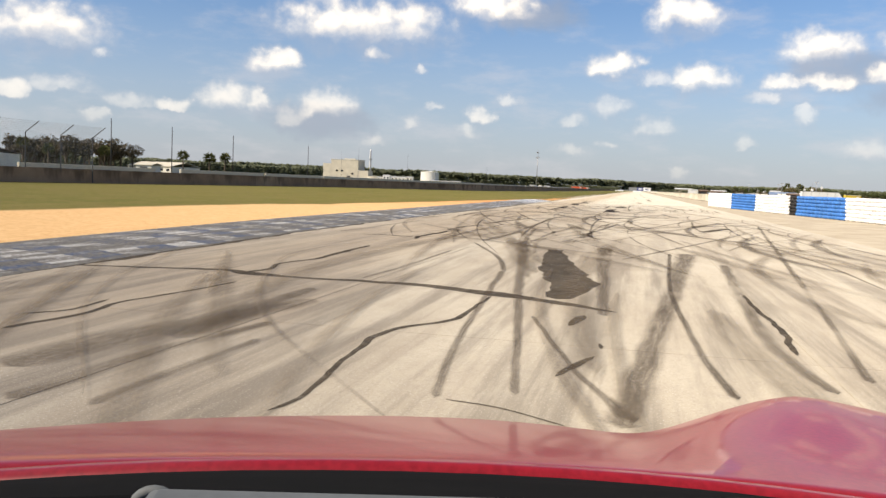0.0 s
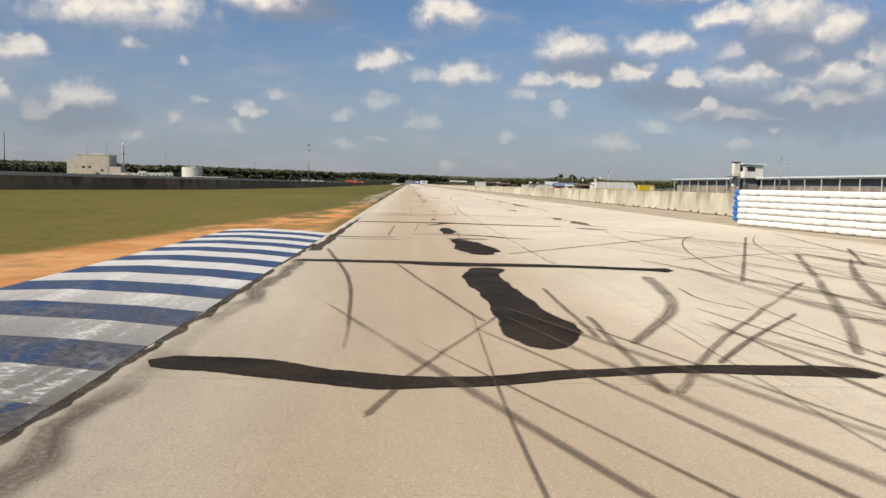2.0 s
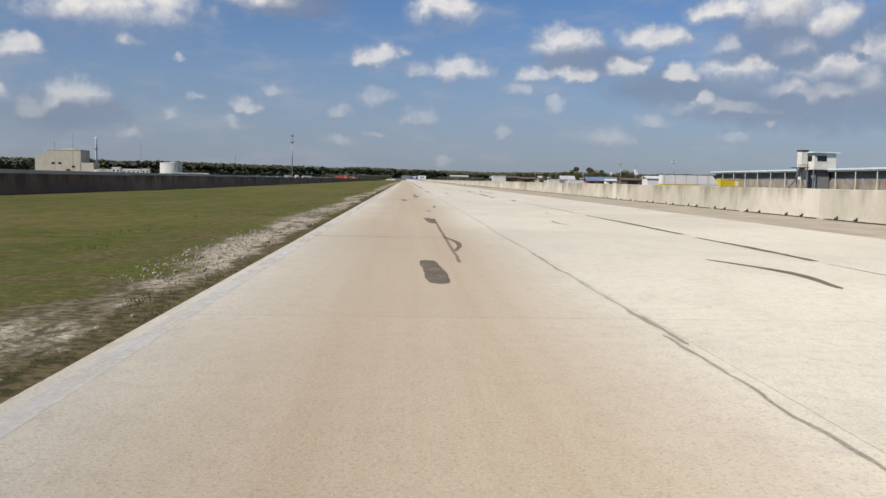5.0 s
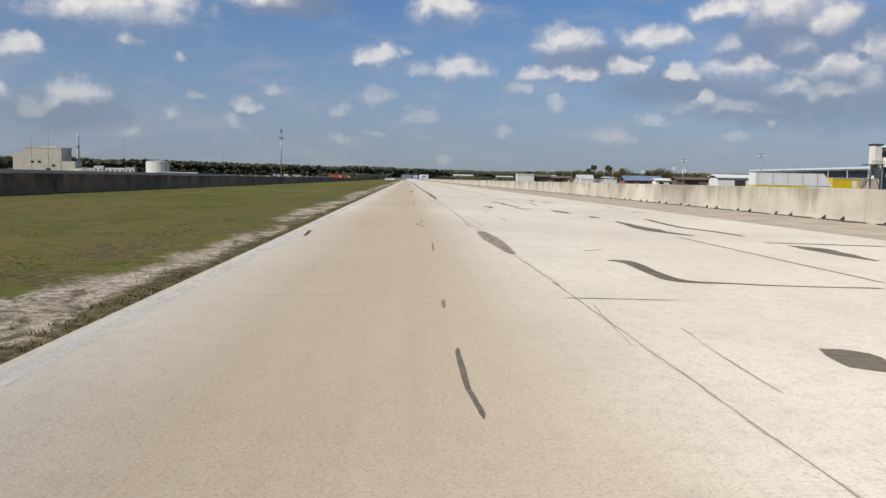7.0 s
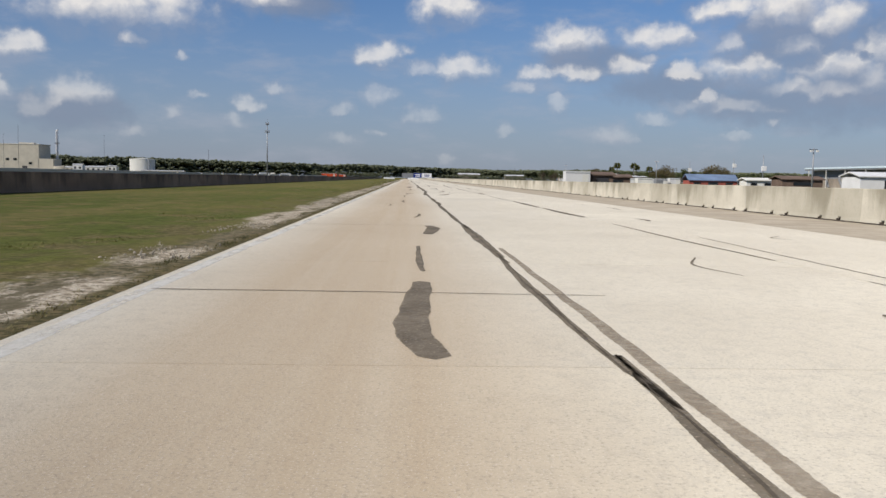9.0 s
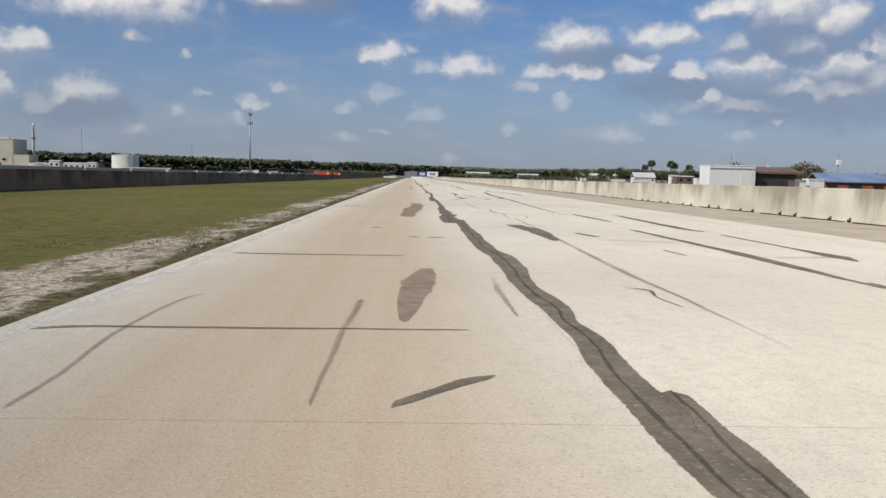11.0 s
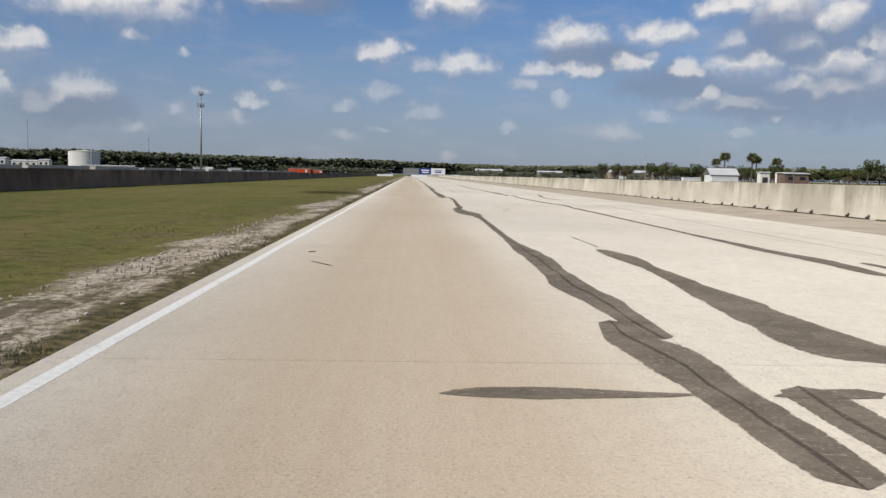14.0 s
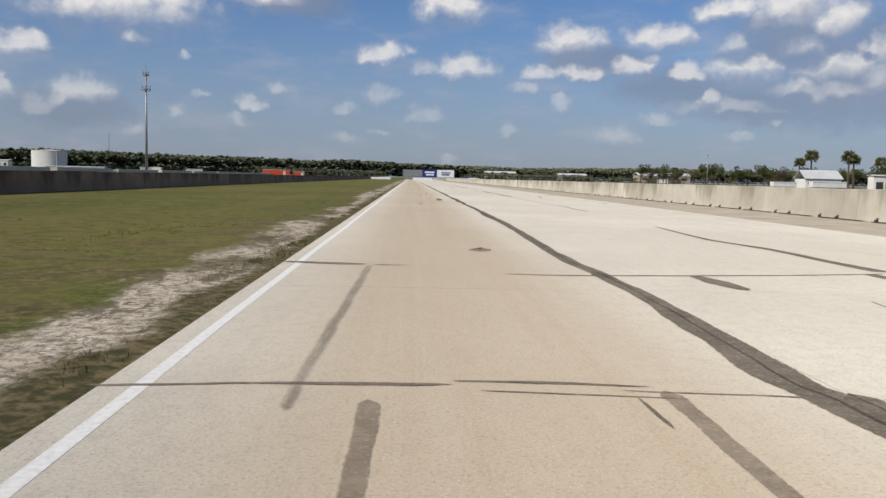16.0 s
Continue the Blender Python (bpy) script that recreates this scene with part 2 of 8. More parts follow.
def plain(name, col, rough=0.6, metal=0.0, vary=0.18, scale=1.5, bump=0.0):
    """Paint, metal or plaster of one colour, with blotches and grain."""
    k = Mat(name, rough, metal)
    big, small = k.noise(scale, 5, 0.6), k.noise(scale * 14, 3)
    v = k.math("ADD", k.math("MULTIPLY", big, 0.7), k.math("MULTIPLY", small, 0.3))
    lo = tuple(c * (1 - vary) for c in col)
    hi = tuple(min(1, c * (1 + vary * 0.6)) for c in col)
    k.color(k.mix(k.ramp(v, 0.3, 0.7), lo, hi))
    if bump:
        k.bump(small, bump, 0.01)
    return k.m


def concrete_road():
    k = Mat("runway_concrete", 0.8, spec=0.28)
    k.bsdf.inputs["Diffuse Roughness"].default_value = 1.0
    big = k.noise(0.11, 4, 0.6)
    mid = k.noise(1.3, 5, 0.62, stretch=(1, 0.45, 1))
    blotch = k.noise(5.5, 5, 0.7)
    grit = k.noise(44, 4, 0.75)
    mottle = k.noise(11, 5, 0.7, stretch=(1, 0.6, 1))
    chips = k.noise(75, 2, 0.6)
    c = k.mix(k.ramp(big, 0.3, 0.7), (0.55, 0.50, 0.403), (0.65, 0.60, 0.49))
    c = k.mix(k.math("MULTIPLY", k.ramp(mid, 0.42, 0.75), 0.30), c, (0.42, 0.375, 0.295))
    c = k.mix(k.math("MULTIPLY", k.ramp(blotch, 0.45, 0.72), 0.30), c, (0.37, 0.34, 0.295))
    c = k.mix(k.math("MULTIPLY", k.ramp(mottle, 0.47, 0.64), 0.24), c, (0.33, 0.31, 0.27))
    # each slab was poured on its own
    c = k.mix(k.math("MULTIPLY", k.rand, 0.16), c, (0.42, 0.395, 0.35))
    # the driven lane: brown rubber and dust laid down along the car's line
    wob = k.math("MULTIPLY", k.math("SUBTRACT", k.noise(0.05, 2), 0.5), 0.9)
    lane = k.math("ABSOLUTE", k.math("SUBTRACT", k.math("ADD", k.x, wob), 0.35))
    band = k.ramp(lane, 2.1, 0.45)
    streak = k.noise(1.0, 5, 0.65, stretch=(3.2, 0.05, 1))
    band = k.math("MULTIPLY", band, k.math("MULTIPLY_ADD", streak, 0.7, 0.5, clamp=True))
    c = k.mix(k.math("MULTIPLY", band, 0.80), c, (0.39, 0.295, 0.188))
    # the turning zone is grey-brown with old rubber
    pool = k.ramp(k.noise(0.5, 5, 0.68, stretch=(1, 0.22, 1)), 0.30, 0.66)
    zone = k.math("MULTIPLY", k.math("MULTIPLY", k.ramp(k.y, 84, 26), k.math("MULTIPLY_ADD", pool, 0.62, 0.38)), k.math("MULTIPLY_ADD", k.ramp(k.x, 7.0, 0.5), 0.38, 0.72))
    drag = k.ramp(k.noise(1.0, 5, 0.65, stretch=(2.6, 0.10, 1)), 0.42, 0.62)
    c = k.mix(zone, c, (0.285, 0.238, 0.182))
    c = k.mix(k.math("MULTIPLY", drag, k.math("MULTIPLY", k.ramp(k.y, 30, 6), 0.62)), c, (0.120, 0.100, 0.080))
    c = k.mix(k.math("MULTIPLY", k.ramp(grit, 0.50, 0.66), 0.44), c, (0.20, 0.18, 0.148))
    c = k.mix(k.math("MULTIPLY", k.ramp(chips, 0.58, 0.70), 0.32), c, (0.80, 0.76, 0.69))
    k.color(c).bump(k.math("ADD", grit, k.math("MULTIPLY", chips, 0.5)), 0.5, 0.008)
    return k.m


def sealant(name, dark, light, rough, soft=0.0, keep=1.0):
    k = Mat(name, rough, spec=0.12)
    a, b = k.noise(1.7, 5, 0.65), k.noise(38, 3, 0.6)
    c = k.mix(k.ramp(a, 0.3, 0.7), dark, light)
    c = k.mix(k.math("MULTIPLY", k.ramp(b, 0.55, 0.72), 0.5), c, tuple(min(1, v * 2.2 + 0.02) for v in light))
    worn = k.math("MULTIPLY_ADD", k.ramp(k.noise(7.0, 5, 0.7), 0.66, 0.40), 0.35, 0.65)
    keep = k.math("MULTIPLY", worn, keep) if soft > 0.35 else keep
    uv = k.nt.nodes.new("ShaderNodeUVMap").outputs[0]
    sep = k.nt.nodes.new("ShaderNodeSeparateXYZ")
    k.nt.links.new(uv, sep.inputs[0])
    across = k.math("SUBTRACT", 1.0, k.math("ABSOLUTE", k.math("MULTIPLY_ADD", sep.outputs[0], 2.0, -1.0)))
    ragged = k.math("MULTIPLY_ADD", k.noise(22, 4, 0.7), soft, k.math("MULTIPLY", across, 1.0))
    return k.color(c).bump(b, 0.3, 0.004).alpha(k.math("MULTIPLY", k.ramp(ragged, soft * 0.42, soft * 0.62 + 0.03), keep)).m if soft else k.color(c).bump(b, 0.3, 0.004).m


def skid_rubber(name, col, keep):
    k = Mat(name, 0.75, spec=0.3)
    uv = k.nt.nodes.new("ShaderNodeUVMap").outputs[0]
    sep = k.nt.nodes.new("ShaderNodeSeparateXYZ")
    k.nt.links.new(uv, sep.inputs[0])
    across = k.math("SUBTRACT", 1.0, k.math("ABSOLUTE", k.math("MULTIPLY_ADD", sep.outputs[0], 2.0, -1.0)))
    along = k.noise(0.35, 4, 0.6)
    grain = k.noise(1.0, 5, 0.7, stretch=(7.0, 0.9, 1), vec=uv)
    grain = k.math("ADD", k.math("MULTIPLY", grain, 0.6), k.math("MULTIPLY", k.noise(30, 4, 0.7), 0.4))
    k.color(k.mix(along, col, tuple(c * 1.5 for c in col)))
    a = k.math("MULTIPLY", k.ramp(grain, 0.22, 0.62), k.ramp(along, 0.22, 0.55))
    a = k.math("MULTIPLY", a, k.ramp(across, 0.0, 0.75))
    return k.alpha(k.math("MULTIPLY", a, keep)).m


def ground_cover():
    """One sheet: mown grass, the trampled verge, orange sand behind the kerb, pale sand by the barrier."""
    k = Mat("ground", 0.95, spec=0.1)
    n1, n2, n3 = k.noise(0.06, 5, 0.6), k.noise(0.7, 5, 0.6), k.noise(9, 4, 0.65)
    blade = k.noise(34, 3, 0.7, stretch=(1, 0.4, 1))
    grass = k.mix(k.ramp(n1, 0.35, 0.68), (0.089, 0.108, 0.019), (0.163, 0.146, 0.040))
    grass = k.mix(k.math("MULTIPLY", k.ramp(n2, 0.46, 0.62), 0.8), grass, (0.185, 0.140, 0.055))
    grass = k.mix(k.math("MULTIPLY", k.ramp(blade, 0.42, 0.7), 0.6), grass, (0.030, 0.038, 0.008))
    grass = k.mix(k.math("MULTIPLY", k.ramp(n3, 0.54, 0.72), 0.5), grass, (0.25, 0.20, 0.085))
    clump = k.noise(2.6, 4, 0.65)
    grass = k.mix(k.math("MULTIPLY", k.ramp(clump, 0.48, 0.62), 0.52), grass, (0.040, 0.047, 0.010))
    mow = k.noise(0.5, 4, 0.6, stretch=(1, 0.06, 1))
    grass = k.mix(k.math("MULTIPLY", k.ramp(mow, 0.45, 0.7), 0.45), grass, (0.17, 0.135, 0.05))
    grass = k.mix(k.math("MULTIPLY", k.ramp(k.y, 180, 70), 0.36), grass, (0.215, 0.175, 0.048))      # drier towards the corner
    # pale limerock verge
    rag = k.math("MULTIPLY", k.math("SUBTRACT", k.noise(0.55, 6, 0.72, stretch=(1, 0.6, 1)), 0.5), 2.5)
    xv = k.math("ADD", k.x, rag)
    pale = k.mix(k.ramp(n3, 0.34, 0.60), (0.21, 0.168, 0.112), (0.53, 0.46, 0.355))
    speck = k.noise(24, 4, 0.75)
    pale = k.mix(k.math("MULTIPLY", k.ramp(speck, 0.54, 0.62), 0.85), pale, (0.085, 0.072, 0.045))
    pale = k.mix(k.math("MULTIPLY", k.ramp(k.noise(15, 3, 0.6), 0.60, 0.68), 0.8), pale, (0.70, 0.66, 0.57))
    pale = k.mix(k.math("MULTIPLY", k.ramp(k.noise(1.5, 6, 0.75, stretch=(1, 0.35, 1)), 0.52, 0.57), 0.85), pale, (0.10, 0.085, 0.045))
    pale = k.mix(k.ramp(blade, 0.56, 0.7), pale, (0.13, 0.105, 0.07))
    gate = k.math("MULTIPLY_ADD", k.ramp(k.noise(0.045, 3, 0.6, stretch=(0.3, 1, 1)), 0.60, 0.44), 0.6, -0.6)
    xv = k.math("ADD", xv, gate)
    for mid, half, much in ((483.0, 5.0, -0.45), (371.0, 9.0, -0.5), (530.0, 16.0, -0.35), (205.0, 26.0, -0.22)):      # stretches where the grass has grown over the stones
        over = k.ramp(k.math("ABSOLUTE", k.math("SUBTRACT", k.y, mid)), half + 8, half - 8)
        xv = k.math("MULTIPLY_ADD", over, much, xv)
    side = k.math("MULTIPLY", k.ramp(k.math("MULTIPLY_ADD", rag, 3.0, k.y), 90, 104), k.math("MULTIPLY", k.ramp(xv, -3.38, -2.95), k.ramp(k.x, 4.0, 0.0)))
    strip = k.ramp(k.math("MULTIPLY_ADD", rag, 0.6, k.x), -1.85, -2.1)
    weeds = k.mix(k.ramp(n3, 0.4, 0.62), (0.055, 0.052, 0.022), (0.155, 0.12, 0.06))
    patch = k.ramp(k.noise(0.33, 6, 0.7, stretch=(1, 0.35, 1)), 0.50, 0.60)
    weedy = k.math("MULTIPLY", k.ramp(k.math("MULTIPLY_ADD", rag, 0.9, k.x), -6.2, -3.2), k.ramp(n2, 0.40, 0.62))
    grass = k.mix(k.math("MULTIPLY", weedy, 0.75), grass, k.mix(k.ramp(n3, 0.4, 0.66), (0.060, 0.055, 0.020), (0.19, 0.15, 0.075)))
    verge = k.mix(k.math("MULTIPLY", strip, k.math("MULTIPLY_ADD", patch, -0.85, 1.0)), weeds, pale)
    c = k.mix(side, grass, verge)
    # orange sand thrown up behind the kerb
    o1 = k.mix(k.ramp(n2, 0.3, 0.7), (0.56, 0.24, 0.085), (0.70, 0.40, 0.18))
    o1 = k.mix(k.math("MULTIPLY", k.ramp(n3, 0.5, 0.75), 0.4), o1, (0.40, 0.17, 0.06))
    o1 = k.mix(k.math("MULTIPLY", k.ramp(k.noise(0.9, 6, 0.7), 0.52, 0.68), 0.6), o1, (0.30, 0.17, 0.075))
    o1 = k.mix(k.math("MULTIPLY", k.ramp(k.y, 64, 28), 0.92), o1, k.mix(k.ramp(n3, 0.35, 0.65), (0.60, 0.365, 0.165), (0.73, 0.485, 0.245)))
    reach = k.ramp(k.y, 30, 96, False)                 # its outer edge comes in as the straight begins
    outer = k.math("MULTIPLY_ADD", reach, 6.6, k.math("MULTIPLY_ADD", k.ramp(k.y, 40, 22), -1.5, -8.8))
    sand = k.math("MULTIPLY", k.ramp(k.math("SUBTRACT", k.math("MULTIPLY_ADD", rag, 0.55, k.x), outer), -0.35, 0.5), k.ramp(k.math("ADD", k.y, k.math("MULTIPLY", rag, 9.0)), 107, 97))
    sand = k.math("MULTIPLY", sand, k.ramp(k.x, 4.0, 0.0))
    grown = k.math("MULTIPLY", k.ramp(k.math("MULTIPLY_ADD", n3, 0.25, k.noise(0.75, 6, 0.72, stretch=(1, 0.5, 1))), 0.56, 0.68), k.ramp(k.y, 56, 80))
    fringe = k.math("MULTIPLY", k.ramp(k.math("MULTIPLY_ADD", rag, 0.25, k.x), -2.25, -1.85), k.math("MULTIPLY", k.ramp(k.y, 66, 72), k.ramp(n2, 0.36, 0.52)))
    sand = k.math("MULTIPLY", sand, k.math("SUBTRACT", 1.0, k.math("MULTIPLY", k.math("MAXIMUM", grown, fringe), 0.88)))
    c = k.mix(sand, c, o1)
    # pale sand and dust on the barrier side
    tan = k.mix(k.ramp(n2, 0.3, 0.7), (0.34, 0.292, 0.222), (0.45, 0.392, 0.305))
    tan = k.mix(k.math("MULTIPLY", k.ramp(n3, 0.55, 0.75), 0.5), tan, (0.27, 0.22, 0.15))
    right = k.math("MULTIPLY", k.ramp(k.x, 8.0, 9.0), k.ramp(k.math("ADD", k.x, k.math("MULTIPLY", rag, 2.0)), 30.0, 22.0))
    c = k.mix(right, c, tan)
    k.color(c).bump(k.math("ADD", n3, blade), 0.25, 0.02)
    return k.m


def kerb_paint(name, col, wear):
    k = Mat(name, 0.6)
    a, b = k.noise(0.9, 6, 0.72, stretch=(1.6, 0.35, 1)), k.noise(20, 4, 0.7)
    tread = k.noise(1.0, 4, 0.6, stretch=(7.0, 0.22, 1))
    worn = k.ramp(k.math("ADD", k.math("ADD", k.math("MULTIPLY", a, 0.45), k.math("MULTIPLY", tread, 0.4)), k.math("MULTIPLY", b, 0.40)), wear - 0.02, wear + 0.12)
    worn = k.math("MULTIPLY", worn, k.math("MULTIPLY_ADD", k.ramp(k.y, 61, 52), 0.78, 0.22))
    worn = k.math("MAXIMUM", worn, k.math("MULTIPLY", k.ramp(k.y, 48, 26), k.math("MULTIPLY_ADD", a, 0.5, 0.25)))
    rubber = k.mix(k.ramp(b, 0.3, 0.7), (0.048, 0.043, 0.034), (0.19, 0.168, 0.13))
    scuff = k.math("MULTIPLY", k.ramp(k.noise(2.2, 6, 0.75, stretch=(1.5, 0.55, 1)), 0.53, 0.63), k.math("MULTIPLY_ADD", k.ramp(k.y, 61, 52), 0.40, 0.15))
    k.color(k.mix(scuff, k.mix(worn, col, rubber), (0.34, 0.33, 0.31))).bump(b, 0.3, 0.006)
    return k.m


def barrier_concrete(name, lo, hi, stain):
    k = Mat(name, 0.9, spec=0.2)
    run = k.noise(1.0, 5, 0.65, stretch=(0.3, 0.55, 0.12))
    fine = k.noise(17, 4, 0.65)
    blot = k.noise(0.5, 5, 0.6)
    c = k.mix(k.ramp(blot, 0.3, 0.7), lo, hi)
    c = k.mix(k.math("MULTIPLY", k.rand, 0.45), c, stain)
    wet = k.math("MULTIPLY_ADD", k.z, 0.20, run)         # runs of grime hang from the top edge
    c = k.mix(k.math("MULTIPLY", k.ramp(wet, 0.58, 0.80), 0.80), c, stain)
    rust = k.noise(1.0, 3, 0.6, stretch=(1, 2.6, 0.06))
    c = k.mix(k.math("MULTIPLY", k.ramp(rust, 0.62, 0.74), 0.16), c, (0.30, 0.17, 0.085))
    c = k.mix(k.math("MULTIPLY", k.ramp(fine, 0.5, 0.75), 0.25), c, tuple(v * 0.5 for v in stain))
    k.color(c).bump(fine, 0.3, 0.01)
    return k.m


CONCRETE = concrete_road()
SEAL_FRESH = sealant("fresh_tar", (0.016, 0.012, 0.009), (0.036, 0.028, 0.020), 0.85, 0.30)
SEAL_OLD = sealant("weathered_tar", (0.124, 0.104, 0.078), (0.208, 0.175, 0.132), 0.85, 0.50, 0.95)
SEAL_WORN = sealant("worn_tar", (0.040, 0.032, 0.024), (0.085, 0.068, 0.050), 0.85, 0.4, 0.9)
SEAL_FADED = sealant("faded_tar", (0.20, 0.158, 0.113), (0.29, 0.235, 0.172), 0.9, 0.8, 0.62)
SEAL_CRACK = sealant("crack_dirt", (0.055, 0.045, 0.034), (0.11, 0.092, 0.070), 0.9)
JOINT_DUST = plain("joint_dust", (0.36, 0.315, 0.245), 0.95, vary=0.3, scale=3)
SKID_SOFT = skid_rubber("skid_rubber_soft", (0.080, 0.060, 0.042), 0.62)
STAIN = skid_rubber("rubber_smear", (0.13, 0.11, 0.085), 0.5)
SKID_FAINT = skid_rubber("skid_rubber_faint", (0.12, 0.09, 0.06), 0.36)
SKID = skid_rubber("skid_rubber", (0.06, 0.044, 0.030), 0.7)
GROUND = ground_cover()
KERB_BLUE = kerb_paint("kerb_blue", (0.020, 0.068, 0.175), 0.525)
KERB_WHITE = kerb_paint("kerb_white", (0.80, 0.79, 0.755), 0.515)
BARRIER = barrier_concrete("barrier_concrete", (0.50, 0.46, 0.37), (0.66, 0.615, 0.51), (0.25, 0.225, 0.165))
# stained barrier concrete again, darkened and browned for the wall's shaded side
BARRIER_DIM = barrier_concrete("barrier_dirty_shaded", (0.27, 0.185, 0.120), (0.38, 0.265, 0.175), (0.10, 0.07, 0.045))
SEAL_WORN_PLAIN = plain("dark_dirt_and_filler", (0.045, 0.034, 0.024), 0.95, vary=0.4, scale=9)


# ---- building blocks ----
def mesh_from(name, verts, faces, material=None, smooth=False):
    me = bpy.data.meshes.new(name)
    me.from_pydata([tuple(v) for v in verts], [], faces)
    if material:
        me.materials.append(material)
    if smooth:
        me.polygons.foreach_set("use_smooth", [True] * len(me.polygons))
    me.update()
    return me


def ribbon_mesh(name, V, F, material, lengths):
    """A flat strip with u across it and v, in metres, along it."""
    me = mesh_from(name, V, F, material)
    uv = me.uv_layers.new(name="UVMap")
    for loop in me.loops:
        i = loop.vertex_index
        uv.data[loop.index].uv = (i % 2, lengths[i // 2])
    return me


def mesh_of(name, bm, material=None, smooth=False):
    me = bpy.data.meshes.new(name)
    bm.to_mesh(me)
    bm.free()
    if material:
        me.materials.append(material)
    if smooth:
        me.polygons.foreach_set("use_smooth", [True] * len(me.polygons))
    return me


def child(name, me, parent, at=None, label=""):
    ob = new(name, me)
    ob.parent = parent
    if at is not None:
        ob.matrix_local = at
    return tagged(ob, label)


def part(name, bm, material, parent, label="", smooth=False):
    return child(name, mesh_of(name, bm, material, smooth), parent, None, label)


def thing(name, at, label, category, group="", kind=""):
    return tagged(place(new(name), at), label, category, group, kind)


def place(ob, at):
    ob.matrix_world = at
    return ob


def add_box(bm, cx, cy, cz, sx, sy, sz, bevel=0.0, turn=None):
    """A box about a centre, sides sx, sy, sz, with its edges rounded."""
    m = Matrix.Translation((cx, cy, cz)) @ (turn or Matrix.Identity(4)) @ Matrix.Diagonal((sx, sy, sz, 1))
    r = bmesh.ops.create_cube(bm, size=1.0, matrix=m)
    if bevel:
        edges = {e for v in r["verts"] for e in v.link_edges}
        bmesh.ops.bevel(bm, geom=list(edges), offset=bevel, segments=2, affect="EDGES", profile=0.6)
    return bm


def box(cx, cy, cz, sx, sy, sz, bevel=0.0):
    return add_box(bmesh.new(), cx, cy, cz, sx, sy, sz, bevel)


def add_tube(bm, a, b, r0, r1=None, n=10):
    """A tapered round bar from a to b."""
    a, b = Vector(a), Vector(b)
    m = Matrix.Translation((a + b) / 2) @ (b - a).to_track_quat("Z", "Y").to_matrix().to_4x4()
    bmesh.ops.create_cone(bm, cap_ends=True, segments=n, radius1=r0, radius2=r0 if r1 is None else r1, depth=(b - a).length, matrix=m)
    return bm


def tube(a, b, r0, r1=None, n=10):
    return add_tube(bmesh.new(), a, b, r0, r1, n)


# ---- plan ----
EDGE = -1.64            # left edge of the pavement
SEAM = 2.25             # first long joint
SEAM2 = 6.25
RIGHT = 10.45           # right edge of the pavement
START, END = -30.0, 930.0
WALL_R = 14.9
SLAB = 6.1
JOINT0 = 42.5

# ground: one sheet to the horizon, finer near the track
xs = sorted({-4200, -1500, -500, -200, -90, -45, -30, -20, -12, -9, -7, -5.5, -4.5, -4, -3.5, -3, -2.6, -2.2, -1.9, -1.5, 3, 8, 11, 12, 13, 14, 15, 16, 20, 30, 45, 90, 200, 500, 1500, 4200})
ys = [-3500, -1200, -400, -120, -60] + [-30 + 3 * i for i in range(321)] + [960, 1100, 1400, 2000, 3000, 4600]
gv, gf = [], []
for yy in ys:
    for xx in xs:
        near = -16 < xx < -1.7 and -40 < yy < 940
        lift = 0.05 * (noise.noise(Vector((xx * 0.7, yy * 0.35, 0))) - 0.2) if near else 0.0
        if -3.2 < xx < -1.7 and near:
            lift += 0.02
        gv.append((xx, yy, -0.035 + min(lift, 0.028)))
w_ = len(xs)
for j in range(len(ys) - 1):
    for i in range(w_ - 1):
        a = j * w_ + i
        gf.append((a, a + 1, a + 1 + w_, a + w_))
ground = tagged(new("ground", mesh_from("ground", gv, gf, GROUND, True)), "mown green grass with a pale stony verge and orange sand", "ground", kind="structure")

# runway: a bed of concrete with slabs laid in it
road = tagged(new("road", mesh_of("road", box((EDGE + RIGHT) / 2, (START + END) / 2, -0.15, RIGHT - EDGE - 0.02, END - START, 0.294), JOINT_DUST)), "old pale concrete runway with tarred joints and skid marks", "road", kind="structure")


def slab_mesh(w, l):
    bm = box(0, 0, -0.05, w - 0.010, l - 0.009, 0.1)
    return mesh_of("concrete_slab", bm, CONCRETE)


COLUMNS = [(EDGE, SEAM), (SEAM, SEAM2), (SEAM2, RIGHT)]
k0, k1 = int((START - JOINT0) // SLAB), int((END - JOINT0) // SLAB)
rest_v, rest_f = [], []
for a, b in COLUMNS:
    sm = slab_mesh(b - a, SLAB)
    for k in range(k0, k1):
        yc = JOINT0 + (k + 0.5) * SLAB
        if -12 < yc < 590:
            child("concrete_slab", sm, road, Matrix.Translation(((a + b) / 2, yc, 0.0)))
        else:
            n0 = len(rest_v)
            hw, hl = (b - a) / 2 - 0.01, SLAB / 2 - 0.011
            for z in (0.0, -0.1):
                rest_v += [((a + b) / 2 + sx * hw, yc + sy * hl, z) for sx, sy in ((-1, -1), (1, -1), (1, 1), (-1, 1))]
            rest_f += [(n0, n0 + 1, n0 + 2, n0 + 3)] + [(n0 + i, n0 + 4 + i, n0 + 4 + (i + 1) % 4, n0 + (i + 1) % 4) for i in range(4)]
far_slabs = child("far_slabs", mesh_from("far_slabs", rest_v, rest_f, CONCRETE), road)
tagged(far_slabs, kind="stuff")


# ---- tar, cracks and rubber on the runway ----
mark_count = [0]


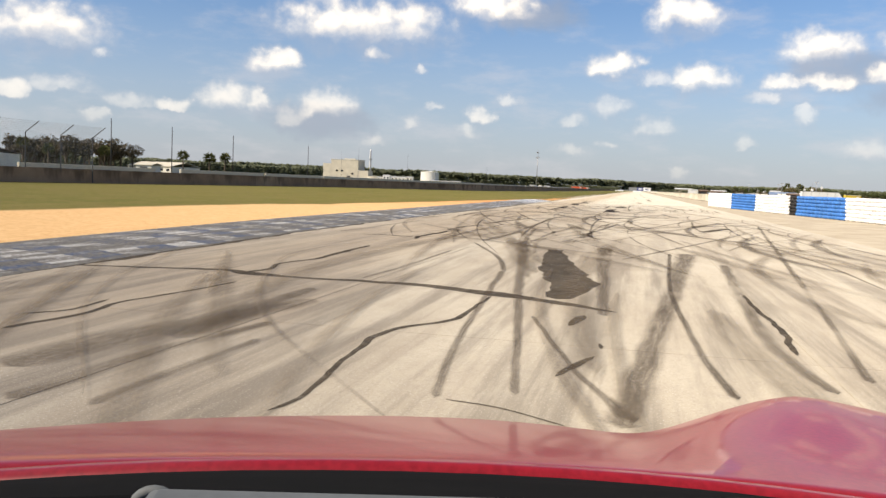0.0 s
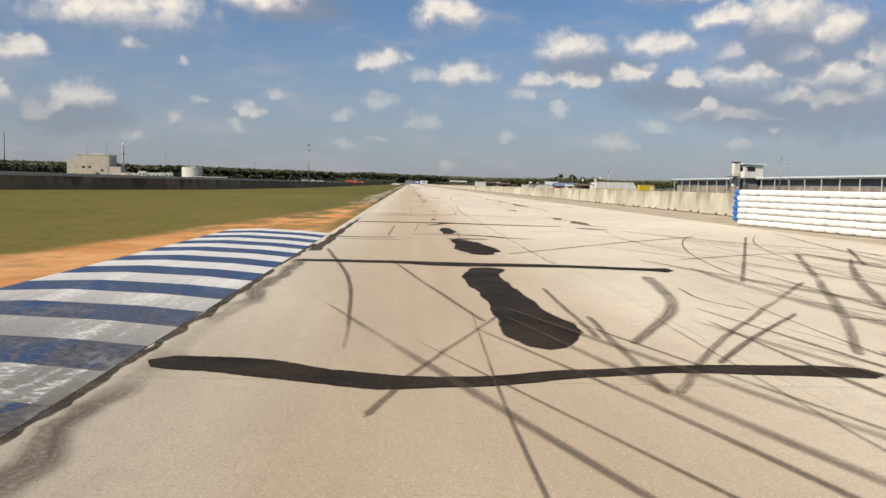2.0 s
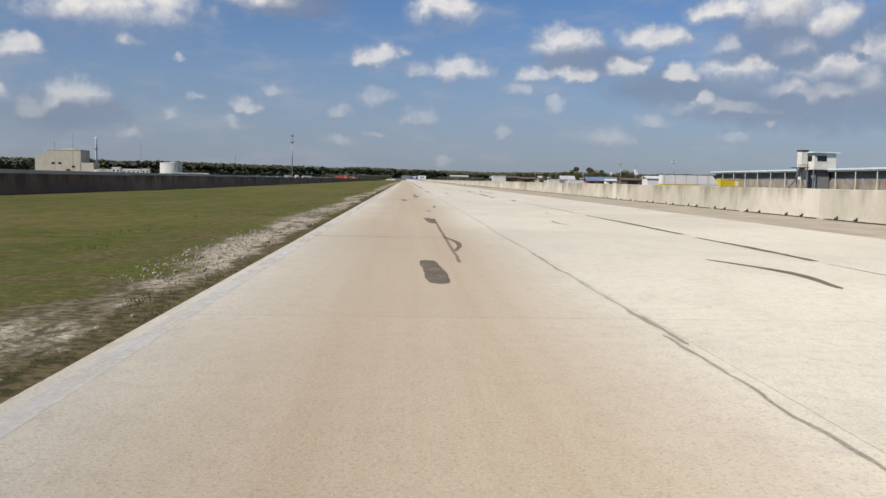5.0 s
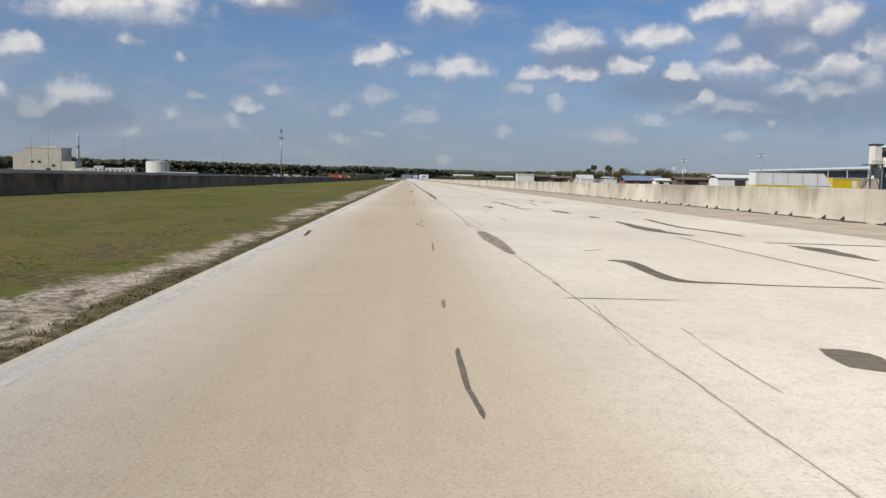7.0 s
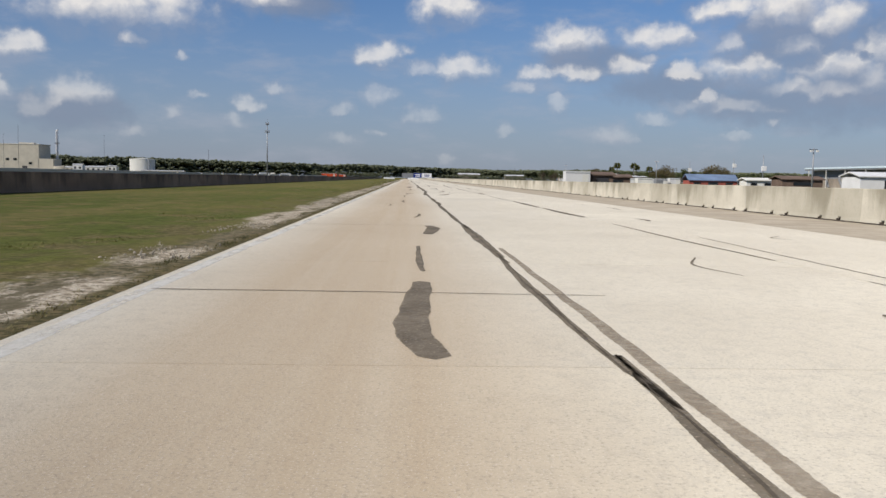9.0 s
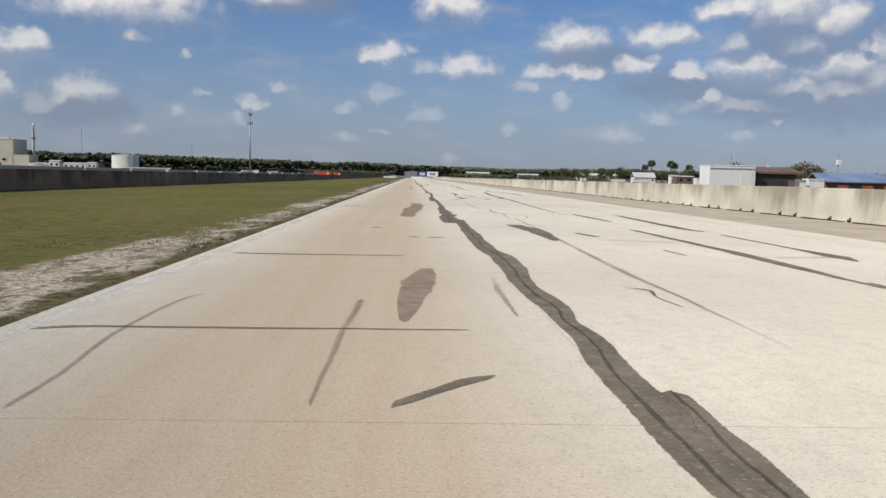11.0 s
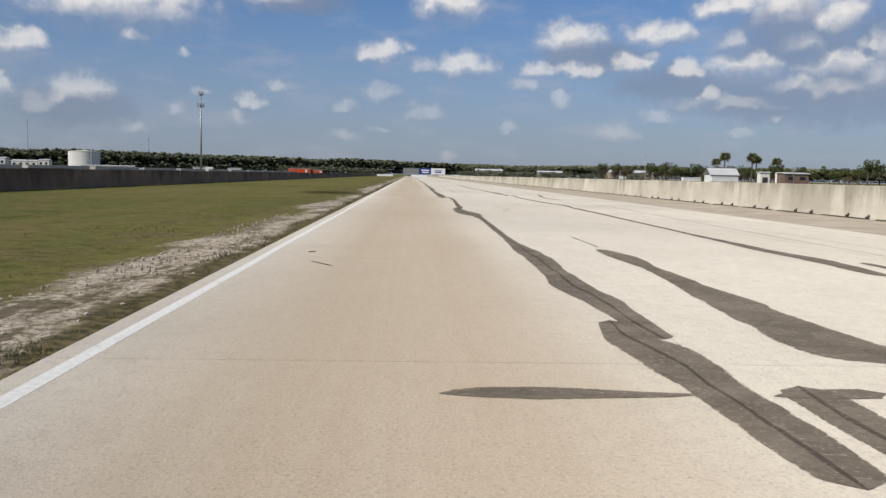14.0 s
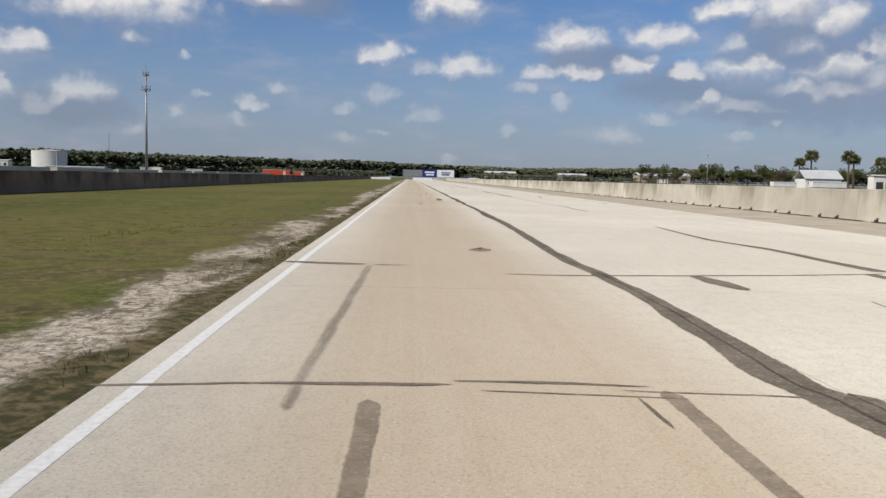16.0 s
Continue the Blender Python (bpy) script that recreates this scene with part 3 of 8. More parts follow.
def spline(points, step):
    """Points along a smooth line through the given ones."""
    p = [Vector((*q, 0)) for q in points]
    p = [p[0] * 2 - p[1]] + p + [p[-1] * 2 - p[-2]]
    out = []
    for i in range(1, len(p) - 2):
        n = max(2, int((p[i + 1] - p[i]).length / step))
        for j in range(n):
            t = j / n
            a, b, c, d = p[i - 1:i + 3]
            out.append(0.5 * (2 * b + (c - a) * t + (2 * a - 5 * b + 4 * c - d) * t * t + (3 * b - a - 3 * c + d) * t ** 3))
    return out + [p[-2]]


def ribbon(points, wobble, seed, z, step=0.09, drift=0.0, freq=1.0):
    """A flat strip along points (x, y, width): rounded ends, uneven sides."""
    narrow = min(q[2] for q in points)
    line = spline([q[:2] for q in points], min(max(step, narrow * 0.35), 0.14) if step < 0.2 else step)
    n = len(line)
    run = [0.0]
    for a, b in zip(line, line[1:]):
        run.append(run[-1] + (b - a).length)
    nodes = [0.0]
    for p, q in zip(points, points[1:]):
        nodes.append(nodes[-1] + math.dist(p[:2], q[:2]))
    scale = run[-1] / max(nodes[-1], 1e-6)
    widths = np.interp(run, [v * scale for v in nodes], [q[2] for q in points])
    V = []
    for i, q in enumerate(line):
        t = (line[min(i + 1, n - 1)] - line[max(i - 1, 0)]).normalized()
        side = Vector((t.y, -t.x, 0))
        end = min(run[i], run[-1] - run[i]) / (0.5 * max(widths[i], 0.02))
        fall = math.sqrt(max(0.0, 1 - (1 - end) ** 2)) if end < 1 else 1.0
        q = q + side * drift * 1.5 * noise.fractal(Vector((seed * 3.1, q.y * 0.8 + q.x * 0.8, 1.7)), 0.7, 2.3, 4)
        for s in (-1, 1):
            f = 1 + wobble * noise.fractal(Vector((seed * 7.7 + s * 11, q.x * 2.4 * freq, q.y * 1.7 * freq)), 0.9, 2.2, 3) * 1.5
            V.append(q + side * s * max(0.004, widths[i] / 2 * fall * max(f, 0.25)) + Vector((0, 0, z)))
    return V, [(2 * i, 2 * i + 1, 2 * i + 3, 2 * i + 2) for i in range(n - 1)]


def mark(name, material, pts, wobble, drift=0.0, freq=1.0, grow=1.0, z=0.002):
    mark_count[0] += 1
    s = mark_count[0]
    pts = [(x, y, w * grow) for x, y, w in pts]
    V, F = ribbon(pts, wobble, s, z + 0.00008 * (s % 50 if z < 0.005 else s % 5), drift=drift, freq=freq)
    return child(name, ribbon_mesh(name, V, F, material, [s * 3.0 + 0.12 * i for i in range(len(V) // 2)]), road)


def tar_name(pts):
    return "tar_patch" if max(q[2] for q in pts) > 0.15 else "tar_line"


def fresh(*pts):
    if pts[0][1] < 12:
        mark(tar_name(pts), SEAL_WORN, pts, 0.35, 0.03, grow=0.75)
    elif pts[0][1] < 24:
        mark(tar_name(pts), SEAL_FRESH, pts, 0.32, 0.03, grow=0.85)
    else:
        mark(tar_name(pts), SEAL_FRESH, pts, 0.12, 0.012)


def patch(*pts):
    """Tar that has begun to wear through."""
    mark("tar_patch", SEAL_WORN, pts, 0.22, 0.02)


def old(*pts):
    name = tar_name(pts)
    mark(name, SEAL_OLD, pts, 0.17, 0.014, 0.6, grow=1.0 if name == "tar_patch" else 0.8)


def faded(*pts):
    mark("tar_patch", SEAL_FADED, pts, 0.12, 0.01, grow=1.1)


def seal(*pts):
    """The tarred long joint: an uneven band with the open crack in its middle."""
    x, y, w = pts[-1]
    pts = (*pts, (x, y - 0.5, w), (x + 0.02, y - 1.1, w * 0.8))      # runs on under the next one
    mark("tar_patch", SEAL_OLD, pts, 0.17, 0.01, 0.5)
    mark("crack", SEAL_CRACK, [(x, y, 0.014 + 0.04 * w) for x, y, w in pts], 0.7, 0.02, z=0.0066)


def crack(*pts):
    mark("crack", SEAL_CRACK, pts, 0.5, 0.014)


def stain(*pts):
    mark("rubber_stain", STAIN if pts[0][1] > 76 else SKID_SOFT, pts, 0.12, 0.01, grow=0.9 if pts[0][1] > 76 else 1.25)


def skid(*pts):
    mark("skid_mark", SKID, pts, 0.10, 0.0, grow=1.2)


# 0 m
fresh((-1.30, 8.34, 0.17), (-0.27, 8.62, 0.17), (0.51, 8.87, 0.22), (0.87, 8.70, 0.38), (1.51, 8.61, 0.20), (2.24, 8.72, 0.25), (2.94, 8.69, 0.30), (3.84, 8.31, 0.37), (4.42, 8.03, 0.26), (4.92, 7.68, 0.12))
fresh((0.82, 8.81, 0.094), (0.88, 9.28, 0.10), (0.72, 9.96, 0.082), (0.85, 10.80, 0.094), (0.77, 12.04, 0.15), (0.75, 13.50, 0.11))
fresh((3.41, 3.62, 0.050), (3.44, 3.89, 0.063), (3.42, 4.08, 0.042), (3.37, 4.70, 0.050), (3.33, 5.30, 0.064), (3.30, 5.60, 0.074), (3.40, 6.09, 0.083), (3.63, 6.55, 0.074), (3.67, 7.16, 0.053), (3.69, 8.18, 0.040))
fresh((0.93, 4.83, 0.11), (0.95, 5.14, 0.083), (1.01, 5.76, 0.064), (0.94, 6.19, 0.072), (1.04, 6.97, 0.066), (1.11, 7.95, 0.048))
fresh((0.64, 5.38, 0.073), (0.80, 5.71, 0.058), (0.74, 6.30, 0.048))
patch((3.67, 14.99, 0.24), (3.92, 12.70, 0.43), (4.17, 10.91, 0.62), (4.38, 9.63, 0.52), (4.31, 8.31, 0.25))
fresh((4.55, 6.74, 0.065), (4.58, 7.10, 0.14), (4.64, 7.36, 0.12))
fresh((4.81, 6.05, 0.049), (4.84, 5.86, 0.047))
fresh((4.63, 4.88, 0.049), (4.72, 5.20, 0.079), (4.82, 5.57, 0.041))
fresh((6.21, 9.72, 0.050), (6.20, 8.50, 0.066), (6.22, 7.80, 0.060), (6.20, 6.91, 0.086), (6.14, 6.20, 0.053))
crack((4.14, 4.13, 0.012), (4.41, 4.07, 0.016), (4.76, 3.87, 0.016))
stain((5.95, 15.72, 0.38), (5.46, 9.44, 0.21), (5.22, 6.45, 0.21), (5.06, 4.60, 0.20), (5.00, 3.91, 0.19))
skid((5.64, 15.47, 0.077), (5.45, 9.98, 0.063), (5.47, 7.42, 0.067), (5.52, 5.73, 0.067), (5.60, 4.69, 0.080))
stain((3.41, 10.71, 0.097), (3.69, 7.55, 0.069), (3.90, 5.39, 0.065), (4.07, 4.13, 0.067))
stain((2.95, 16.78, 0.22), (3.78, 9.56, 0.13), (4.24, 5.99, 0.072), (4.46, 4.35, 0.059))
stain((4.23, 7.11, 0.049), (4.64, 5.34, 0.051), (4.85, 4.64, 0.064), (5.06, 4.03, 0.11))
stain((9.21, 31.39, 0.12), (7.31, 13.35, 0.098), (6.67, 7.41, 0.072), (6.44, 5.44, 0.078))
stain((6.38, 13.67, 0.17), (6.06, 7.40, 0.14), (6.08, 5.97, 0.12), (6.17, 5.04, 0.099))
skid((2.11, 8.94, 0.041), (2.16, 10.65, 0.066), (2.13, 13.55, 0.053))
stain((2.19, 3.35, 0.17), (2.24, 3.77, 0.14), (2.22, 4.45, 0.16), (2.41, 5.88, 0.13))
stain((1.72, 3.90, 0.36), (1.78, 4.83, 0.47), (2.00, 5.96, 0.41), (1.98, 7.90, 0.16))
stain((2.10, 4.98, 0.29), (2.07, 6.00, 0.42), (2.27, 7.16, 0.26))
skid((2.13, 15.57, 0.067), (3.01, 12.77, 0.090), (3.43, 10.71, 0.088))
stain((4.50, 16.00, 0.31), (4.79, 7.40, 0.11))
skid((7.89, 18.91, 0.066), (8.08, 14.88, 0.061), (8.04, 11.23, 0.039))
skid((9.66, 20.43, 0.16), (9.83, 18.07, 0.16))
skid((4.85, 13.61, 0.071), (5.87, 17.17, 0.087), (8.05, 25.03, 0.092))
stain((2.61, 3.39, 0.092), (2.60, 4.13, 0.099), (2.62, 5.23, 0.088))
# 12 m
fresh((-0.31, 16.27, 0.085), (0.03, 16.37, 0.067), (0.38, 16.33, 0.074), (0.82, 16.34, 0.075))
fresh((0.97, 15.76, 0.078), (0.88, 16.13, 0.085), (0.83, 16.41, 0.094), (0.83, 16.88, 0.10), (0.86, 17.53, 0.11), (0.90, 18.08, 0.11), (0.87, 18.86, 0.11))
fresh((0.87, 18.86, 0.14), (1.05, 19.10, 0.070), (0.98, 19.50, 0.045), (0.75, 19.72, 0.15), (0.82, 19.29, 0.030))
fresh((0.71, 19.79, 0.048), (0.77, 20.56, 0.10), (0.88, 21.74, 0.11), (1.07, 22.38, 0.17))
fresh((0.86, 23.54, 0.17), (0.99, 24.18, 0.14), (1.15, 25.83, 0.100), (1.51, 28.58, 0.097))
old((-0.44, 21.60, 0.055), (0.83, 22.04, 0.085), (1.89, 22.38, 0.083), (2.95, 23.05, 0.090), (4.05, 23.32, 0.10), (6.49, 22.99, 0.099))
fresh((3.90, 21.98, 0.11), (3.96, 21.58, 0.087), (3.95, 20.65, 0.14), (4.08, 19.45, 0.10), (4.29, 18.68, 0.097))
fresh((3.90, 21.98, 0.10), (4.10, 22.37, 0.086))
patch((3.08, 21.19, 0.087), (3.12, 20.23, 0.10))
patch((7.88, 28.10, 0.23), (6.89, 24.89, 0.30))
old((4.05, 17.60, 0.024), (4.57, 17.68, 0.032))
stain((2.19, 29.13, 0.17), (2.26, 23.30, 0.13), (2.31, 19.25, 0.10), (2.23, 17.67, 0.15), (2.17, 16.27, 0.17))
stain((2.51, 22.04, 0.11), (2.76, 18.55, 0.11), (2.92, 17.02, 0.12), (2.99, 16.06, 0.12))
skid((4.51, 27.72, 0.14), (3.97, 21.10, 0.15), (3.78, 18.65, 0.16), (3.64, 17.08, 0.18))
stain((4.10, 18.76, 0.12), (3.68, 16.82, 0.12))
stain((3.37, 23.89, 0.15), (3.09, 19.56, 0.099), (3.08, 17.96, 0.095), (3.04, 16.90, 0.078))
stain((4.06, 21.63, 0.12), (3.39, 18.52, 0.094), (3.00, 16.89, 0.12))
stain((1.43, 23.69, 0.10), (1.38, 18.90, 0.080), (1.40, 16.70, 0.081), (1.43, 15.94, 0.079))
stain((1.32, 20.41, 0.065), (1.33, 17.01, 0.066), (1.33, 15.71, 0.059))
stain((-0.95, 16.80, 0.053), (-0.88, 18.02, 0.059), (-0.92, 20.39, 0.059), (-0.92, 23.74, 0.055))
skid((-1.34, 25.21, 0.087), (-1.11, 28.43, 0.11))
stain((8.62, 41.59, 0.19), (5.23, 24.88, 0.11), (3.84, 18.93, 0.10))
stain((8.52, 33.96, 0.13), (5.43, 22.23, 0.098), (4.58, 18.46, 0.079))
skid((3.97, 22.74, 0.039), (5.26, 25.83, 0.082), (7.29, 29.48, 0.13), (11.03, 35.83, 0.14))
skid((7.07, 32.89, 0.098), (6.84, 27.85, 0.10), (6.91, 24.15, 0.090))
stain((8.18, 33.72, 0.16), (6.42, 26.48, 0.12), (4.19, 19.98, 0.072), (3.83, 18.67, 0.063))
stain((2.10, 17.36, 0.047), (2.60, 17.56, 0.060), (3.28, 17.74, 0.051))
# 24 m
fresh((-1.44, 29.39, 0.046), (-0.88, 29.36, 0.060), (-0.35, 29.30, 0.073), (0.32, 29.22, 0.085), (0.65, 29.14, 0.083), (1.12, 29.10, 0.096), (1.28, 29.05, 0.12), (1.74, 29.05, 0.15), (2.21, 29.07, 0.16), (3.08, 29.19, 0.079))
fresh((-0.87, 35.50, 0.12), (-0.94, 33.48, 0.091), (-0.94, 31.89, 0.086), (-0.91, 30.78, 0.098), (-0.92, 30.16, 0.096), (-0.87, 29.57, 0.095), (-0.81, 29.17, 0.080), (-0.88, 28.89, 0.060), (-0.90, 28.66, 0.055), (-0.87, 28.49, 0.042), (-0.74, 28.22, 0.030))
fresh((1.21, 28.83, 0.059), (1.19, 28.59, 0.080), (1.21, 28.29, 0.091))
fresh((-1.43, 36.11, 0.25), (-0.32, 36.00, 0.33), (1.01, 36.33, 0.34), (2.07, 36.63, 0.36), (3.68, 36.64, 0.46), (5.21, 36.47, 0.46), (6.39, 36.20, 0.45))
fresh((3.96, 44.20, 0.81), (3.72, 41.63, 0.52))
fresh((4.15, 42.74, 0.33), (6.05, 45.54, 0.29))
patch((4.84, 34.23, 0.16), (4.27, 33.10, 0.39), (3.81, 32.40, 0.13))
fresh((3.50, 32.05, 0.21), (3.69, 31.32, 0.24), (3.76, 30.63, 0.30))
skid((6.25, 42.56, 0.16), (6.44, 39.85, 0.16), (6.82, 37.10, 0.16))
stain((3.61, 33.54, 0.26), (2.62, 31.17, 0.20), (2.11, 29.96, 0.20), (1.70, 28.98, 0.20))
skid((2.37, 35.35, 0.10), (1.03, 30.77, 0.12), (0.68, 29.25, 0.11))
stain((0.46, 36.09, 0.077), (0.40, 31.44, 0.065), (0.44, 29.43, 0.054))
stain((1.78, 34.48, 0.088), (1.21, 31.67, 0.073), (0.89, 30.28, 0.058))
stain((2.56, 34.77, 0.085), (2.27, 30.84, 0.11), (2.10, 28.81, 0.090))
stain((2.83, 33.29, 0.093), (2.19, 29.98, 0.088), (2.05, 29.17, 0.076))
skid((3.52, 33.08, 0.12), (3.29, 31.09, 0.082), (2.91, 29.21, 0.045))
stain((0.12, 31.36, 0.041), (-0.17, 30.24, 0.057), (-0.36, 28.71, 0.082))
stain((0.83, 33.09, 0.053), (0.22, 30.33, 0.066), (-0.03, 28.65, 0.070))
skid((3.43, 37.41, 0.080), (3.70, 34.06, 0.056), (3.72, 32.38, 0.048))
stain((-0.34, 32.70, 0.042), (-0.47, 30.16, 0.052), (-0.50, 28.68, 0.067))
stain((1.66, 31.79, 0.074), (1.11, 29.42, 0.076), (0.91, 28.39, 0.077))
# 37 m
fresh((-1.47, 42.40, 0.053), (-1.27, 42.31, 0.073), (-1.02, 42.27, 0.12), (-0.41, 42.32, 0.12), (0.30, 42.48, 0.12), (0.59, 42.61, 0.20), (1.06, 42.76, 0.17), (1.42, 42.67, 0.20), (1.95, 42.55, 0.25), (2.48, 42.51, 0.22), (3.09, 42.48, 0.17))
crack((-1.48, 42.46, 0.019), (-0.79, 42.54, 0.013))
fresh((1.06, 51.65, 0.18), (1.01, 49.30, 0.27), (1.14, 47.45, 0.31), (1.12, 46.31, 0.32), (1.03, 44.98, 0.18))
fresh((1.02, 44.46, 0.14), (1.02, 43.86, 0.31), (1.03, 43.35, 0.22), (1.06, 42.98, 0.089))
patch((1.01, 41.83, 0.16), (1.01, 41.45, 0.13), (1.00, 41.13, 0.12), (1.00, 40.96, 0.080))
fresh((-1.58, 48.13, 0.30), (-0.28, 48.43, 0.39), (0.86, 48.51, 0.64), (1.98, 48.35, 0.47), (3.43, 48.15, 0.63), (3.90, 47.80, 0.86))
fresh((3.77, 47.34, 0.32), (3.78, 46.37, 0.52), (3.68, 45.28, 0.38), (3.74, 44.28, 0.53), (3.82, 43.83, 0.61))
fresh((4.28, 48.23, 0.27), (5.86, 51.82, 0.089))
fresh((4.33, 46.49, 0.11), (5.47, 48.52, 0.20), (7.45, 52.33, 0.18))
fresh((3.45, 43.52, 0.26), (3.18, 42.70, 0.22))
fresh((3.62, 55.43, 1.00), (4.12, 54.40, 0.84), (4.15, 52.10, 0.38))
stain((0.27, 50.55, 0.084), (-0.48, 45.96, 0.088), (-1.02, 43.18, 0.15))
skid((1.35, 46.90, 0.069), (1.76, 44.12, 0.079), (1.95, 42.55, 0.077), (2.13, 41.62, 0.077))
skid((1.58, 45.92, 0.062), (2.16, 43.90, 0.068), (2.45, 42.28, 0.074))
stain((2.52, 46.11, 0.085), (2.08, 43.63, 0.090), (2.14, 42.58, 0.094))
stain((-0.16, 42.30, 0.069), (-0.04, 41.14, 0.081))
stain((2.31, 47.12, 0.089), (1.64, 44.73, 0.078))
stain((0.94, 46.80, 0.082), (0.11, 44.15, 0.084), (-0.44, 42.63, 0.13))
stain((1.58, 42.18, 0.082), (1.38, 41.07, 0.080))
skid((2.68, 52.63, 0.15), (6.24, 57.60, 0.14), (10.74, 66.71, 0.11))
skid((11.11, 66.11, 0.091), (6.42, 54.00, 0.064), (5.13, 50.05, 0.068))
skid((9.85, 59.23, 0.075), (8.35, 54.71, 0.071), (6.86, 50.54, 0.090))
# 50 m
fresh((-1.49, 55.14, 0.36), (-1.18, 55.08, 0.38), (-0.84, 55.00, 0.45), (-0.45, 54.80, 0.37), (-0.07, 54.66, 0.36), (0.24, 54.67, 0.24), (0.56, 54.73, 0.23), (0.97, 54.90, 0.21), (1.33, 54.99, 0.19), (1.63, 55.09, 0.18), (2.06, 55.12, 0.26), (2.59, 55.11, 0.34), (2.96, 55.03, 0.31))
fresh((1.13, 61.32, 0.44), (0.94, 60.17, 0.49), (0.99, 58.83, 0.45), (1.04, 57.62, 0.48), (1.06, 56.70, 0.64), (1.04, 56.12, 0.54), (1.02, 55.66, 0.23))
fresh((-1.53, 61.89, 0.34), (-0.12, 61.86, 0.43), (0.66, 61.69, 0.58), (2.23, 61.70, 0.43), (3.35, 61.46, 0.42), (3.67, 61.37, 1.17))
fresh((1.21, 66.45, 0.40), (1.16, 64.71, 0.62), (1.26, 63.33, 0.37))
skid((-1.29, 66.63, 0.16), (0.03, 66.57, 0.16))
skid((-1.26, 64.03, 0.074), (-0.64, 59.89, 0.065), (-0.42, 56.96, 0.046), (-0.36, 55.54, 0.030))
stain((-0.20, 62.19, 0.049), (0.39, 58.51, 0.058), (0.68, 56.79, 0.055))
stain((3.05, 60.56, 0.19), (2.58, 58.00, 0.16), (1.64, 55.91, 0.094))
skid((3.59, 57.58, 0.066), (2.62, 56.22, 0.069), (2.02, 55.28, 0.066))
stain((4.90, 60.25, 0.082), (2.40, 56.20, 0.072), (1.50, 54.46, 0.081))
skid((3.08, 59.40, 0.029), (3.01, 58.45, 0.053), (3.23, 57.71, 0.055))
skid((8.22, 70.29, 0.077), (4.10, 60.12, 0.077))
stain((7.03, 65.01, 0.12), (4.28, 58.22, 0.13), (3.12, 55.63, 0.086))
skid((8.95, 66.88, 0.11), (7.13, 62.90, 0.100))
stain((1.59, 57.19, 0.069), (1.44, 54.46, 0.074))
stain((1.51, 59.15, 0.063), (1.45, 56.11, 0.059))
skid((3.95, 57.46, 0.099), (4.19, 57.17, 0.11))
skid((1.67, 63.65, 0.098), (4.39, 67.12, 0.13), (6.81, 69.79, 0.16))
skid((5.53, 71.67, 0.16), (7.03, 67.94, 0.16), (8.50, 66.04, 0.16), (8.54, 64.78, 0.16))
skid((4.31, 63.24, 0.12), (6.91, 64.98, 0.16), (7.51, 62.99, 0.16))
stain((0.81, 57.10, 0.044), (0.19, 55.23, 0.046), (-0.15, 53.94, 0.060))
# 63 m
fresh((-1.59, 67.21, 0.14), (-1.42, 67.24, 0.18), (-1.03, 67.23, 0.14), (-0.63, 67.25, 0.12), (-0.23, 67.31, 0.095), (-0.15, 67.32, 0.042))
patch((-0.02, 67.09, 0.052), (0.04, 67.12, 0.095), (0.14, 67.17, 0.052))
fresh((0.85, 66.96, 0.15), (0.99, 67.09, 0.24), (1.13, 67.19, 0.28), (1.43, 67.26, 0.22), (1.70, 67.25, 0.13))
fresh((0.07, 68.51, 0.084), (0.40, 68.61, 0.10), (0.77, 68.70, 0.13), (1.14, 68.66, 0.15), (1.47, 68.49, 0.21), (1.76, 68.28, 0.18), (1.99, 67.95, 0.20), (2.22, 67.74, 0.13), (2.66, 67.58, 0.084))
fresh((1.01, 71.50, 0.16), (0.97, 70.73, 0.30), (1.00, 69.95, 0.40), (0.99, 69.43, 0.28), (0.93, 68.86, 0.22))
fresh((-1.44, 74.07, 0.29), (-0.01, 74.11, 0.36), (0.87, 74.14, 0.44), (1.09, 74.17, 1.04), (1.30, 74.13, 0.44), (2.14, 73.87, 0.43), (3.16, 73.65, 0.35), (4.33, 73.52, 0.21))
fresh((1.07, 73.95, 0.13), (0.84, 73.27, 0.15), (0.61, 72.77, 0.21))
patch((0.92, 77.11, 0.13), (0.81, 76.42, 0.12), (0.87, 75.92, 0.12))
old((-1.12, 79.33, 0.14), (-0.05, 79.23, 0.21), (1.29, 79.35, 0.21))
old((1.33, 80.77, 0.17), (2.86, 80.70, 0.17), (3.78, 80.02, 0.15))
old((5.05, 80.29, 0.15), (5.27, 79.68, 0.37), (5.10, 78.47, 0.21), (5.42, 77.63, 0.11), (5.34, 76.19, 0.53), (5.35, 74.47, 0.098), (5.55, 73.66, 0.069))
old((4.63, 73.07, 0.096), (4.77, 72.80, 0.43), (4.99, 72.45, 0.57), (5.40, 72.28, 0.11))
stain((2.25, 69.26, 0.022), (2.62, 70.04, 0.022), (3.23, 70.71, 0.032), (5.28, 72.08, 0.042))
stain((-0.29, 72.06, 0.047), (-0.35, 68.93, 0.045), (-0.35, 67.42, 0.045))
stain((0.33, 73.21, 0.033), (0.22, 69.90, 0.030))
stain((1.20, 69.44, 0.030), (1.11, 67.57, 0.030))
